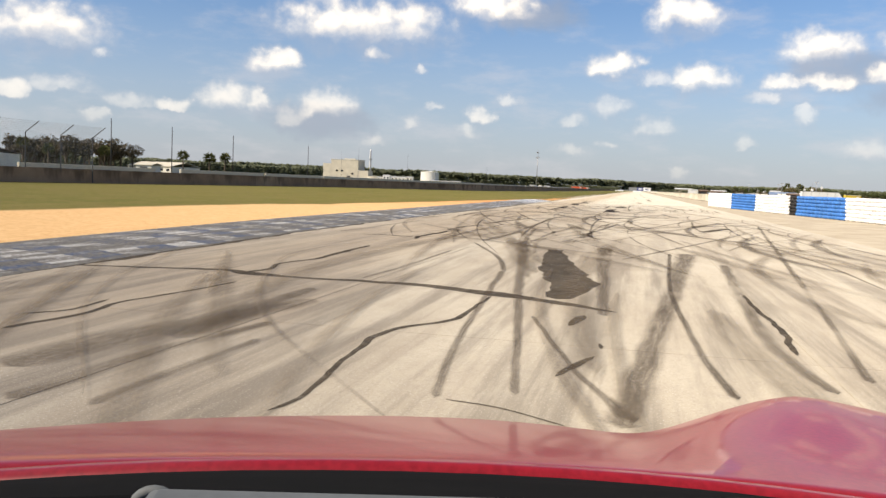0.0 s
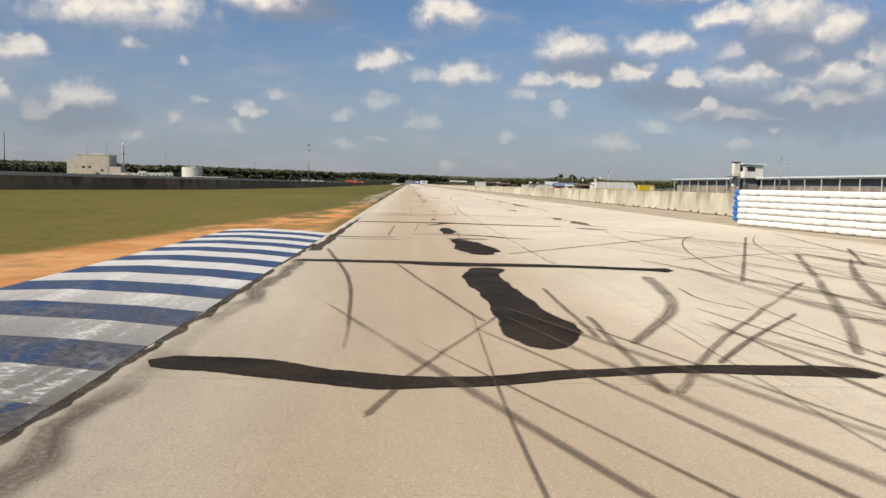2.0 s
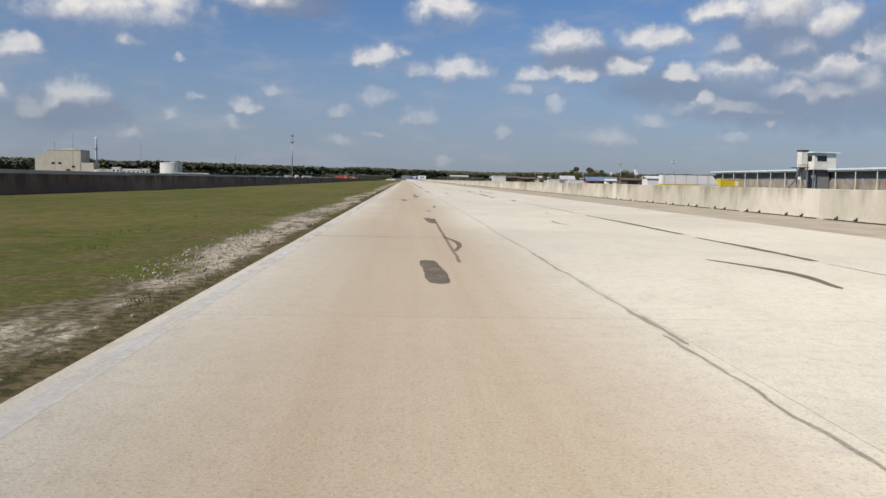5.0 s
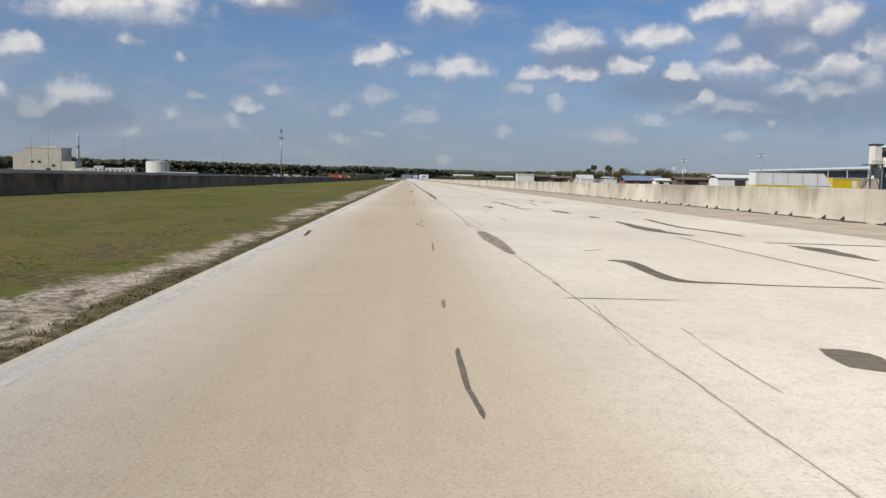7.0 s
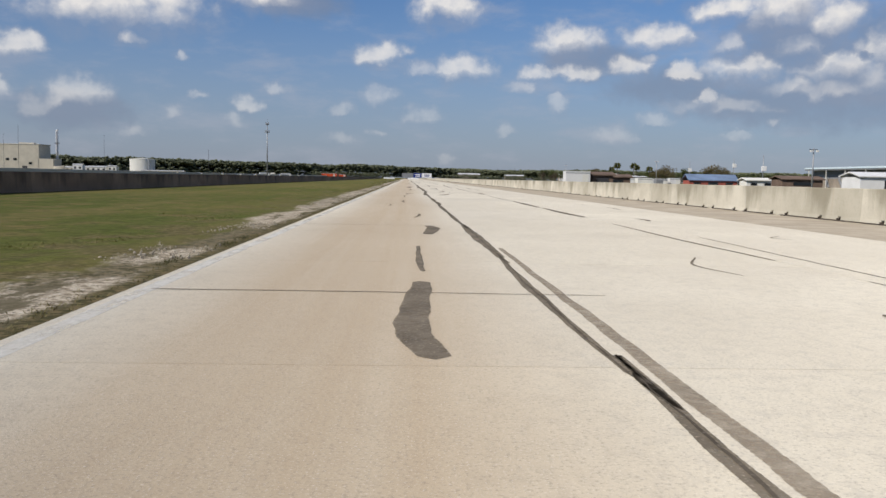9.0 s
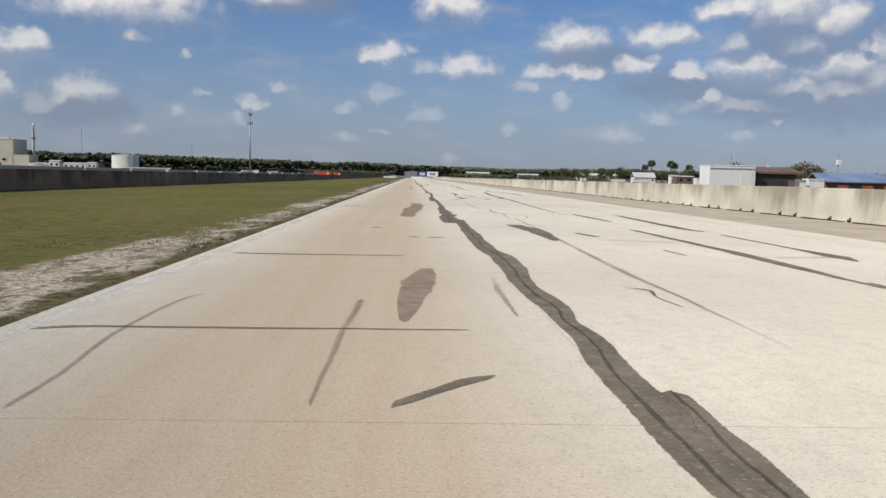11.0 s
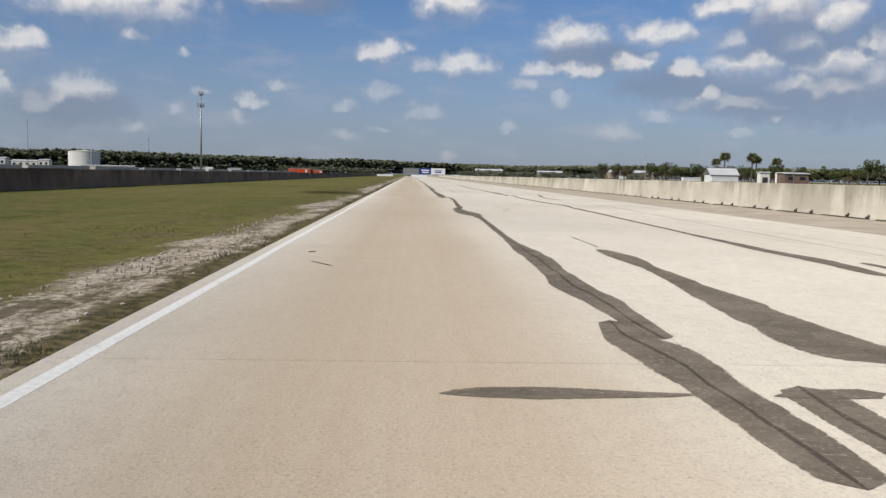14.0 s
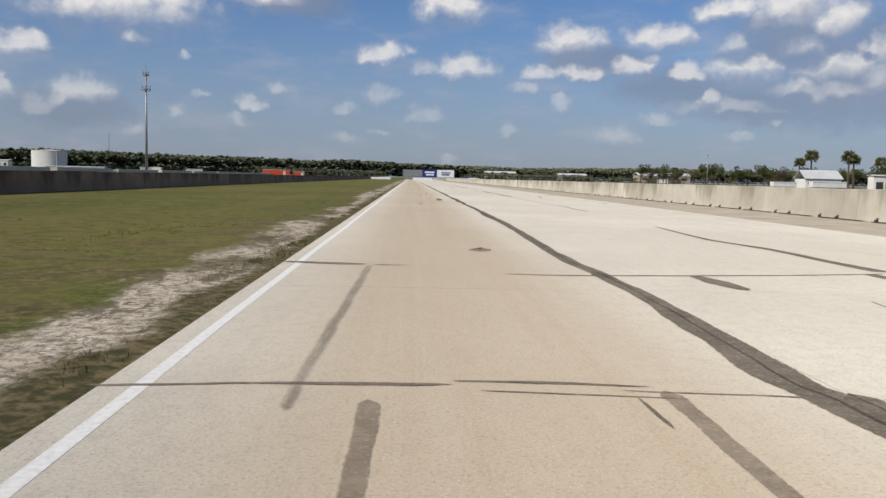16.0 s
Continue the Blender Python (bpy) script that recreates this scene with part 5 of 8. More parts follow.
old((7.74, 391.38, 0.33), (8.39, 387.37, 0.25), (8.22, 379.38, 0.14))
crack((7.85, 378.92, 0.035), (9.49, 379.01, 0.035))
old((8.17, 376.67, 0.055), (7.88, 375.47, 0.051))
crack((7.80, 375.01, 0.035), (7.87, 373.12, 0.035))
old((5.04, 371.36, 0.097), (5.22, 371.02, 0.094))
crack((2.66, 373.54, 0.035), (3.76, 373.96, 0.035))
# 379 m
old((-0.68, 382.64, 0.075), (-0.66, 382.83, 0.079), (-0.72, 383.23, 0.041))
crack((-1.14, 385.76, 0.035), (-0.36, 385.84, 0.035), (0.31, 385.90, 0.020))
stain((-0.38, 384.12, 0.030), (-0.35, 385.33, 0.033))
faded((1.01, 394.97, 1.20), (1.33, 395.05, 2.30), (1.60, 395.12, 0.97))
faded((1.23, 389.32, 0.025), (1.22, 388.48, 0.023))
crack((0.93, 382.85, 0.012), (1.01, 382.95, 0.012), (1.09, 383.01, 0.012))
seal((2.34, 401.70, 0.098), (2.31, 396.68, 0.092), (2.32, 390.19, 0.12), (2.24, 388.30, 0.18), (2.39, 388.07, 0.26), (2.29, 386.97, 0.26), (2.31, 385.96, 0.18), (2.27, 385.18, 0.24), (2.27, 384.65, 0.30), (2.28, 384.12, 0.30), (2.27, 383.82, 0.20), (2.29, 383.55, 0.33), (2.32, 383.25, 0.36), (2.30, 382.88, 0.33))
crack((1.55, 383.82, 0.015), (2.10, 383.81, 0.020), (2.74, 383.76, 0.020), (3.62, 383.76, 0.020))
stain((2.74, 384.78, 0.040), (2.71, 383.77, 0.086), (2.67, 383.05, 0.074))
old((3.41, 387.29, 0.047), (3.71, 386.86, 0.042), (3.91, 386.43, 0.040), (3.93, 386.05, 0.098), (3.88, 385.45, 0.022), (3.79, 385.18, 0.025), (3.49, 384.79, 0.022))
stain((3.89, 385.30, 0.044), (3.74, 384.29, 0.074), (3.65, 383.82, 0.060))
old((5.98, 406.80, 0.15), (5.89, 394.84, 0.11), (5.96, 390.19, 0.080), (5.95, 387.89, 0.062))
old((7.41, 396.30, 0.13), (7.45, 393.50, 0.45), (7.73, 392.67, 0.14), (7.52, 390.66, 0.087))
old((5.06, 387.19, 0.039), (5.20, 386.55, 0.061))
old((5.50, 405.69, 0.084), (5.33, 399.74, 0.065))
old((3.92, 393.11, 0.043), (3.95, 392.56, 0.042))
# 397 m
old((-1.18, 403.49, 0.10), (-0.57, 403.50, 0.086), (-0.06, 403.42, 0.051), (0.61, 403.29, 0.030))
old((1.35, 403.44, 0.042), (1.74, 403.52, 0.054), (2.18, 403.56, 0.044))
crack((2.48, 403.90, 0.020), (2.92, 403.86, 0.020), (3.58, 403.68, 0.020))
old((-1.04, 408.92, 0.15), (0.20, 408.82, 0.11))
faded((1.34, 417.94, 0.088), (1.21, 411.59, 0.15), (1.17, 409.00, 0.15), (1.17, 406.91, 0.16), (1.17, 405.44, 0.21), (1.17, 404.65, 0.20))
seal((2.34, 419.99, 0.12), (2.31, 415.94, 0.12), (2.28, 410.14, 0.13), (2.26, 407.07, 0.13), (2.33, 405.58, 0.17), (2.31, 404.17, 0.14), (2.28, 403.26, 0.16), (2.26, 402.44, 0.048), (2.27, 402.23, 0.100), (2.27, 401.87, 0.12), (2.22, 401.44, 0.11), (2.22, 401.18, 0.13))
old((3.72, 411.92, 0.022), (3.52, 411.27, 0.022), (3.51, 409.81, 0.056), (3.75, 409.06, 0.053), (3.56, 407.70, 0.028), (3.55, 406.43, 0.043), (3.72, 405.34, 0.037), (3.63, 404.44, 0.022), (3.46, 403.93, 0.050), (3.49, 403.47, 0.030), (3.58, 402.93, 0.024))
stain((4.35, 422.46, 0.076), (4.26, 411.09, 0.059), (4.17, 406.78, 0.055), (4.16, 404.05, 0.040))
old((6.37, 425.90, 0.16), (6.13, 416.08, 0.21), (6.08, 410.93, 0.35), (6.10, 408.53, 0.13), (6.06, 406.41, 0.10))
old((4.60, 405.13, 0.031), (4.57, 404.38, 0.033), (4.51, 403.68, 0.029))
crack((5.06, 405.49, 0.035), (5.27, 405.01, 0.035))
old((7.43, 412.66, 0.086), (7.35, 411.88, 0.11), (7.47, 408.91, 0.047))
crack((4.30, 417.71, 0.035), (5.33, 414.05, 0.035))
# 416 m
old((-1.50, 420.53, 0.053), (-1.20, 420.51, 0.095), (-0.71, 420.50, 0.055), (-0.24, 420.57, 0.057), (0.12, 420.63, 0.036), (0.25, 420.70, 0.022))
old((-0.43, 420.70, 0.037), (0.08, 420.74, 0.060), (0.59, 420.75, 0.038), (1.11, 420.72, 0.11), (1.63, 420.67, 0.060), (2.13, 420.58, 0.030))
old((2.38, 420.41, 0.096), (2.74, 420.39, 0.094), (3.19, 420.42, 0.11), (3.53, 420.48, 0.11))
old((1.16, 421.04, 0.15), (1.12, 420.57, 0.12), (1.10, 420.21, 0.14), (1.09, 419.78, 0.14), (1.14, 419.31, 0.10))
seal((2.52, 438.49, 0.28), (2.45, 435.08, 0.30), (2.43, 430.01, 0.47), (2.30, 426.27, 0.35), (2.32, 424.78, 0.30), (2.25, 423.44, 0.31), (2.16, 422.30, 0.31), (2.23, 421.67, 0.40), (2.29, 421.15, 0.30), (2.28, 420.62, 0.13), (2.27, 420.32, 0.13), (2.24, 419.93, 0.23), (2.20, 419.54, 0.21))
faded((2.07, 419.64, 0.10), (1.99, 419.35, 0.082))
old((3.53, 439.56, 0.30), (3.69, 438.03, 0.17))
crack((3.60, 428.74, 0.033), (3.75, 426.82, 0.015), (3.37, 426.06, 0.016))
old((5.00, 432.24, 0.065), (5.03, 430.77, 0.061), (5.09, 429.20, 0.056))
crack((5.24, 428.31, 0.026), (5.27, 426.23, 0.022))
old((6.66, 445.48, 0.17), (6.27, 433.02, 0.12), (6.09, 427.37, 0.23), (5.99, 424.79, 0.10))
old((6.89, 428.09, 0.27), (6.83, 427.23, 0.62), (7.19, 426.89, 0.16))
old((3.68, 422.85, 0.031), (3.73, 422.40, 0.035), (3.76, 421.88, 0.044), (3.73, 421.18, 0.022))
old((3.50, 421.11, 0.022), (3.44, 420.83, 0.022), (3.42, 420.67, 0.022))
stain((4.06, 424.22, 0.031), (4.00, 422.57, 0.040), (4.14, 421.55, 0.035))
crack((4.58, 422.70, 0.023), (4.62, 422.40, 0.022))
crack((1.16, 424.41, 0.013), (1.29, 423.75, 0.012))
faded((-0.81, 433.80, 0.25), (-0.26, 434.81, 0.81), (0.15, 433.84, 0.099))
crack((6.38, 430.49, 0.035), (8.61, 430.64, 0.035), (9.24, 430.49, 0.035))
# 434 m
old((0.60, 438.26, 0.069), (0.81, 438.29, 0.19), (1.10, 438.29, 0.21), (1.39, 438.29, 0.17), (1.67, 438.28, 0.11), (1.94, 438.31, 0.022))
old((2.30, 438.28, 0.085), (2.56, 438.31, 0.18), (2.93, 438.35, 0.21))
seal((2.32, 457.20, 0.14), (2.31, 456.40, 0.14), (2.15, 448.63, 0.15), (2.17, 446.03, 0.39), (2.13, 443.90, 0.32), (2.09, 442.63, 0.39), (2.16, 441.65, 0.35), (2.17, 440.87, 0.27))
seal((2.00, 440.51, 0.19), (1.97, 439.89, 0.35), (2.03, 439.41, 0.49), (2.06, 438.93, 0.42), (2.06, 438.47, 0.32), (2.07, 438.08, 0.32))
old((3.35, 446.97, 0.17), (3.41, 445.82, 0.40), (3.40, 444.38, 0.21), (3.36, 442.77, 0.35), (3.32, 441.42, 0.54), (3.26, 440.19, 0.58), (3.32, 439.48, 0.67), (3.34, 439.07, 0.62))
crack((3.41, 449.57, 0.032), (3.44, 447.39, 0.028))
old((6.33, 463.91, 0.18), (6.11, 451.81, 0.13), (6.06, 447.36, 0.30), (6.16, 445.69, 0.39), (6.06, 443.84, 0.22))
patch((-0.94, 445.75, 0.11), (-0.87, 445.93, 0.11))
crack((-0.77, 444.63, 0.027), (-0.44, 444.03, 0.026))
stain((8.10, 467.92, 0.16), (7.57, 446.49, 0.087))
# 453 m
seal((2.39, 475.92, 0.15), (2.37, 471.03, 0.12), (2.20, 465.04, 0.16), (2.19, 463.48, 0.21), (2.01, 461.73, 0.29), (2.01, 460.31, 0.40), (2.05, 459.28, 0.52), (2.11, 458.60, 0.59), (2.16, 458.04, 0.57), (2.21, 457.58, 0.49), (2.21, 457.19, 0.24), (2.24, 457.02, 0.20))
old((3.55, 465.64, 0.034), (3.56, 463.97, 0.051), (3.77, 463.01, 0.038), (3.73, 462.27, 0.037), (3.44, 461.28, 0.048), (3.43, 460.68, 0.034), (3.45, 460.07, 0.026))
old((4.70, 467.83, 0.093), (4.81, 466.56, 0.042))
old((6.30, 482.82, 0.16), (6.06, 476.16, 0.14), (6.21, 469.70, 0.25), (6.49, 467.11, 0.24), (6.29, 464.54, 0.067), (6.23, 463.16, 0.13))
old((8.40, 486.54, 0.091), (7.48, 478.43, 0.16), (7.79, 474.93, 0.23))
crack((9.84, 474.97, 0.035), (10.23, 472.82, 0.035))
crack((7.73, 467.43, 0.035), (7.75, 465.87, 0.035))
stain((-0.88, 462.86, 0.053), (-0.80, 461.74, 0.047))
# 472 m
old((-0.77, 475.49, 0.022), (-0.69, 475.60, 0.027), (-0.58, 475.74, 0.022))
old((0.30, 476.61, 0.032), (0.27, 476.27, 0.059), (0.30, 475.93, 0.024))
old((0.33, 475.77, 0.053), (0.33, 475.59, 0.050), (0.38, 475.42, 0.038))
old((0.64, 477.16, 0.022), (0.77, 477.34, 0.036), (1.01, 477.39, 0.037), (1.78, 477.38, 0.028))
old((2.27, 477.31, 0.036), (3.41, 477.34, 0.045))
crack((2.27, 480.16, 0.032), (3.85, 479.78, 0.031), (4.75, 479.71, 0.030))
seal((2.04, 495.12, 0.19), (2.03, 493.39, 0.20), (2.03, 487.32, 0.20), (2.03, 483.88, 0.40), (2.08, 482.32, 0.28), (2.13, 480.85, 0.42), (2.05, 479.72, 0.32), (2.10, 478.69, 0.47), (2.09, 477.88, 0.45), (2.08, 477.34, 0.38), (2.07, 476.88, 0.21), (2.00, 476.41, 0.32), (2.04, 475.97, 0.35), (2.09, 475.69, 0.32))
faded((0.94, 481.24, 0.041), (0.91, 480.76, 0.039))
old((3.24, 493.24, 0.063), (3.36, 487.93, 0.048))
old((3.59, 487.24, 0.11), (3.70, 486.71, 0.11))
old((3.67, 484.95, 0.059), (3.72, 483.73, 0.054), (3.60, 482.20, 0.030))
old((3.49, 481.57, 0.024), (3.47, 481.12, 0.056), (3.27, 480.36, 0.022))
old((5.86, 501.45, 0.18), (5.84, 494.65, 0.15), (5.96, 486.79, 0.35), (5.90, 484.35, 0.31), (6.06, 483.27, 0.27), (5.87, 481.69, 0.18))
crack((5.99, 484.56, 0.035), (7.65, 484.84, 0.035))
old((4.43, 480.87, 0.047), (4.45, 480.44, 0.045))
old((3.39, 478.36, 0.033), (3.46, 478.03, 0.068), (3.30, 477.41, 0.042), (3.24, 477.03, 0.046))
# 491 m
old((1.24, 501.67, 0.027), (1.22, 499.59, 0.039))
old((1.21, 498.92, 0.045), (1.21, 497.84, 0.047), (1.21, 496.73, 0.033))
old((1.13, 496.41, 0.025), (1.18, 495.89, 0.034), (1.19, 495.58, 0.051), (1.14, 495.27, 0.042), (1.13, 494.93, 0.039), (1.17, 494.72, 0.053), (1.13, 494.35, 0.048))
crack((-0.26, 496.56, 0.029), (0.32, 496.46, 0.029), (1.10, 496.42, 0.029), (1.88, 496.43, 0.022))
crack((2.40, 496.86, 0.035), (3.46, 496.64, 0.034))
crack((1.32, 501.83, 0.035), (2.81, 501.76, 0.035), (5.44, 501.73, 0.035))
seal((2.27, 514.24, 0.22), (2.16, 508.18, 0.23), (2.14, 505.17, 0.38), (2.20, 503.52, 0.20), (2.15, 501.45, 0.21), (2.23, 500.23, 0.32), (2.13, 498.82, 0.37), (2.11, 497.77, 0.42), (2.04, 496.95, 0.33), (2.07, 496.31, 0.41), (2.03, 495.62, 0.43), (2.06, 495.08, 0.44), (2.10, 494.84, 0.42))
old((4.36, 517.81, 0.022), (3.47, 512.63, 0.028), (3.36, 506.10, 0.057), (3.49, 502.02, 0.044), (3.40, 499.38, 0.030), (3.35, 497.72, 0.030), (3.33, 496.93, 0.030), (3.37, 496.49, 0.032))
old((5.68, 520.32, 0.18), (5.68, 513.37, 0.17), (5.63, 506.61, 0.20), (5.73, 503.21, 0.19), (5.75, 500.69, 0.15))
faded((-0.25, 514.02, 0.098), (-0.25, 509.47, 0.079))
faded((1.29, 514.26, 0.10), (1.23, 508.30, 0.076))
# 510 m
old((-1.70, 514.23, 0.043), (-1.28, 514.26, 0.051), (-0.86, 514.32, 0.044), (-0.42, 514.33, 0.078), (-0.07, 514.32, 0.078), (0.17, 514.33, 0.044))
old((0.18, 514.42, 0.029), (0.63, 514.41, 0.082), (1.23, 514.34, 0.023))
old((0.31, 514.21, 0.022), (0.74, 514.17, 0.026), (1.36, 514.09, 0.022))
old((1.06, 514.25, 0.022), (1.63, 514.19, 0.027), (2.20, 514.13, 0.027), (2.39, 514.11, 0.027))
stain((-0.54, 520.34, 0.14), (-0.60, 516.50, 0.13), (-0.63, 514.87, 0.11), (-0.64, 513.78, 0.10))
old((-1.65, 520.63, 0.15), (-0.93, 520.48, 0.24), (-0.58, 520.47, 0.12))
crack((-0.51, 520.41, 0.035), (-0.05, 520.42, 0.035))
old((1.02, 519.66, 0.053), (1.73, 519.59, 0.10), (3.10, 519.74, 0.10), (4.57, 520.01, 0.076), (5.93, 520.34, 0.077))
old((3.29, 519.82, 0.097), (3.36, 519.18, 0.33), (3.43, 518.48, 0.15))
old((1.11, 514.11, 0.024), (1.12, 513.85, 0.037), (1.13, 513.58, 0.034))
faded((0.91, 523.05, 0.76), (1.03, 522.97, 1.40), (1.21, 523.01, 0.65))
seal((2.31, 538.51, 0.19), (2.26, 529.81, 0.21), (2.15, 524.60, 0.19), (2.09, 521.54, 0.23), (2.18, 519.83, 0.20), (2.19, 518.55, 0.23), (2.19, 517.38, 0.20), (2.15, 516.61, 0.27), (2.12, 515.88, 0.28), (2.09, 515.29, 0.29), (2.07, 514.65, 0.32), (2.08, 514.33, 0.27), (2.12, 514.13, 0.28))
old((5.98, 530.59, 0.056), (5.75, 526.34, 0.13), (6.01, 524.27, 0.22), (6.02, 522.27, 0.20), (6.05, 520.55, 0.27))
mark("tar_line", SEAL_WORN, ((EDGE + 0.20, 63.5, 0.20), (EDGE + 0.20, 67.5, 0.17), (EDGE + 0.21, 71.0, 0.13), (EDGE + 0.22, 74.0, 0.08), (EDGE + 0.24, 77.0, 0.035)), 0.3, 0.02)
fresh((1.05, 67.0, 0.30), (1.20, 65.4, 0.62), (1.35, 63.8, 0.55))


# faint long lines beyond the second joint
for x0, w, y0, y1 in ((8.35, 0.05, 376, 548), (9.55, 0.035, 330, 560), (7.4, 0.03, 420, 545)):
    stain(*[(x0 + 0.12 * math.sin(0.05 * y_), y_, w) for y_ in range(y0, y1, 12)])

# the stretches between: sealed long joints, cross joints and scattered patches
rng = random.Random(4)
for lo, hi in ((138, 182), (252, 312), (540, 900)):
    yy = lo
    while yy < hi:
        ln = min(rng.uniform(5, 14), hi - yy + 1)
        w = rng.choice((0.05, 0.08, 0.14, 0.2))
        old((SEAM2 + rng.uniform(-.06, .06), yy, w), (SEAM2 + rng.uniform(-.1, .1), yy + ln / 2, w * 1.4), (SEAM2, yy + ln, w * 0.6))
        yy += ln + rng.uniform(0, 4)
    for i in range(int((hi - lo) / 7)):
        yy = lo + 7 * i + rng.uniform(0, 5)
        x0, w = rng.uniform(0.2, 1.4), rng.choice((0.07, 0.12, 0.3))
        old((x0, yy, w * 0.7), (x0 + rng.uniform(-.15, .2), yy + rng.uniform(0.8, 2.0), w), (x0 + rng.uniform(-.2, .2), yy + rng.uniform(2.2, 4), w * 0.6))
        if i % 2:
            old((EDGE + 0.2, yy + 3, 0.06), (rng.uniform(-.5, .5), yy + 3, 0.05), (rng.uniform(0.8, 3), yy + 3 + rng.uniform(-.1, .1), 0.03))
        xx, ln, w = rng.uniform(3.0, 10), rng.uniform(0.6, 3.5), rng.choice((0.06, 0.1, 0.2))
        old((xx, yy, w * 0.5), (xx + rng.uniform(-.2, .2), yy + ln / 2, w), (xx + rng.uniform(-.3, .3), yy + ln, w * 0.5))

rng = random.Random(13)
for lo, hi, w0 in ((244, 312, 0.12), (532, 700, 0.16)):
    yy = lo
    while yy < hi:
        ln = rng.uniform(5, 9)
        w = w0 * rng.uniform(0.7, 1.7)
        seal((SEAM + rng.uniform(-.04, .04), yy, w * 0.6), (SEAM + rng.uniform(-.06, .06), yy + ln / 2, w * 1.3), (SEAM + rng.uniform(-.04, .04), yy + ln, w * 0.6))
        yy += ln - 0.4
for j in range(26):
    w = 0.06 if j < 12 else 0.03
    xs = SEAM - (0.12 if j < 11 else 0.06 if j < 13 else 0.0)
    mark("crack", STAIN, ((xs + 0.004, 62 + j * 7.0, w), (xs - 0.008, 66 + j * 7.0, w), (xs - 0.004, 69.4 + j * 7.0, w * 0.7)), 0.9, 0.015)
stain((2.02, 88.0, 0.05), (1.94, 84.2, 0.05), (1.85, 82.2, 0.04), (1.71, 80.8, 0.035))

# skid marks of the corner: arcs that swing wide to the left and back again
def skids(name, material, count, widths, seed, z, y_from=13.0, y_to=64.0):
    rs = random.Random(seed)
    sv, sf = [], []
    for i in range(count):
        y0 = rs.uniform(y_from, y_to)
        x0 = rs.uniform(0.2, 10.0)
        ln = rs.uniform(5, 20)
        head = radians(rs.gauss(12, 15) * (1.0 if y0 < 40 else 0.8))
        curl = radians(rs.gauss(-0.9, 1.3))
        pts, px_, py_ = [], x0, y0
        for j in range(6):
            pts.append((px_, py_))
            px_ -= math.sin(head) * ln / 5
            py_ += math.cos(head) * ln / 5
            head += curl * ln / 5
        pts = [q for q in pts if EDGE + 0.4 < q[0] < RIGHT - 0.3 and q[1] < (74 if q[0] > 3.2 else 58)]
        if len(pts) < 3:
            continue
        w = rs.choice(widths)
        for off in ((0, 1.55) if rs.random() < 0.3 else (0,)):
            shifted = [(q[0] + off, q[1]) for q in pts if q[0] + off < RIGHT - 0.2]
            if len(shifted) < 3:
                continue
            V, F = ribbon([(q[0], q[1], w * (0.35 if j in (0, len(shifted) - 1) else 1.0)) for j, q in enumerate(shifted)], 0.12, seed * 100 + i, z + 0.00006 * i, step=0.35)
            n0 = len(sv)
            sv += V
            sf += [tuple(n0 + q for q in f) for f in F]
    return tagged(child(name, ribbon_mesh(name, sv, sf, material, [0.35 * i for i in range(len(sv) // 2)]), road), kind="stuff")


skids("skid_marks", SKID, 110, (0.03, 0.05, 0.07, 0.09), 5, 0.0076)
skids("soft_skid_marks", SKID_SOFT, 50, (0.12, 0.18, 0.25, 0.34), 6, 0.0150)

skids("faint_skid_marks", SKID_FAINT, 40, (0.10, 0.16, 0.22, 0.30, 0.42), 9, 0.0225, 0.5, 22.0)

# ---- painted edge line, worn where the kerb ends ----
def edge_paint():
    k = Mat("edge_paint", 0.7)
    wear = k.noise(3.0, 6, 0.7, stretch=(1, 0.35, 1))
    k.color(k.mix(k.ramp(k.noise(25, 3), 0.3, 0.8), (0.78, 0.765, 0.71), (0.62, 0.60, 0.545)))
    keep = k.ramp(k.y, 340, 440)
    low = k.math("MULTIPLY_ADD", keep, -0.16, 0.42)
    soft = k.math("MULTIPLY_ADD", keep, 0.35, 0.65)
    k.alpha(k.math("MULTIPLY", k.ramp(k.math("SUBTRACT", wear, low), -0.16, 0.16), k.math("MULTIPLY", soft, k.ramp(k.y, 66, 76))))
    return k.m


lv, lf = [], []
for i in range(420):
    yy = 68 + i * 2.0
    wx = 0.02 * noise.noise(Vector((0, yy * 0.2, 5)))
    inset = 0.10 + 0.07 * min(1, max(0, (yy - 350) / 110))
    lv += [(EDGE + inset + wx, yy, 0.0013), (EDGE + inset + 0.085 + 0.075 * min(1, max(0, (460 - yy) / 80)) + wx, yy, 0.0013)]
lf = [(2 * i, 2 * i + 1, 2 * i + 3, 2 * i + 2) for i in range(419)]
tagged(child("edge_line", mesh_from("edge_line", lv, lf, edge_paint()), road), "worn white edge line")


# ---- kerb: blue and white blocks, sloping up from the track ----
def kerb_edge(y):
    return EDGE + 0.02 + (0.0 if y > 24 else 0.0022 * (24 - y) ** 2)


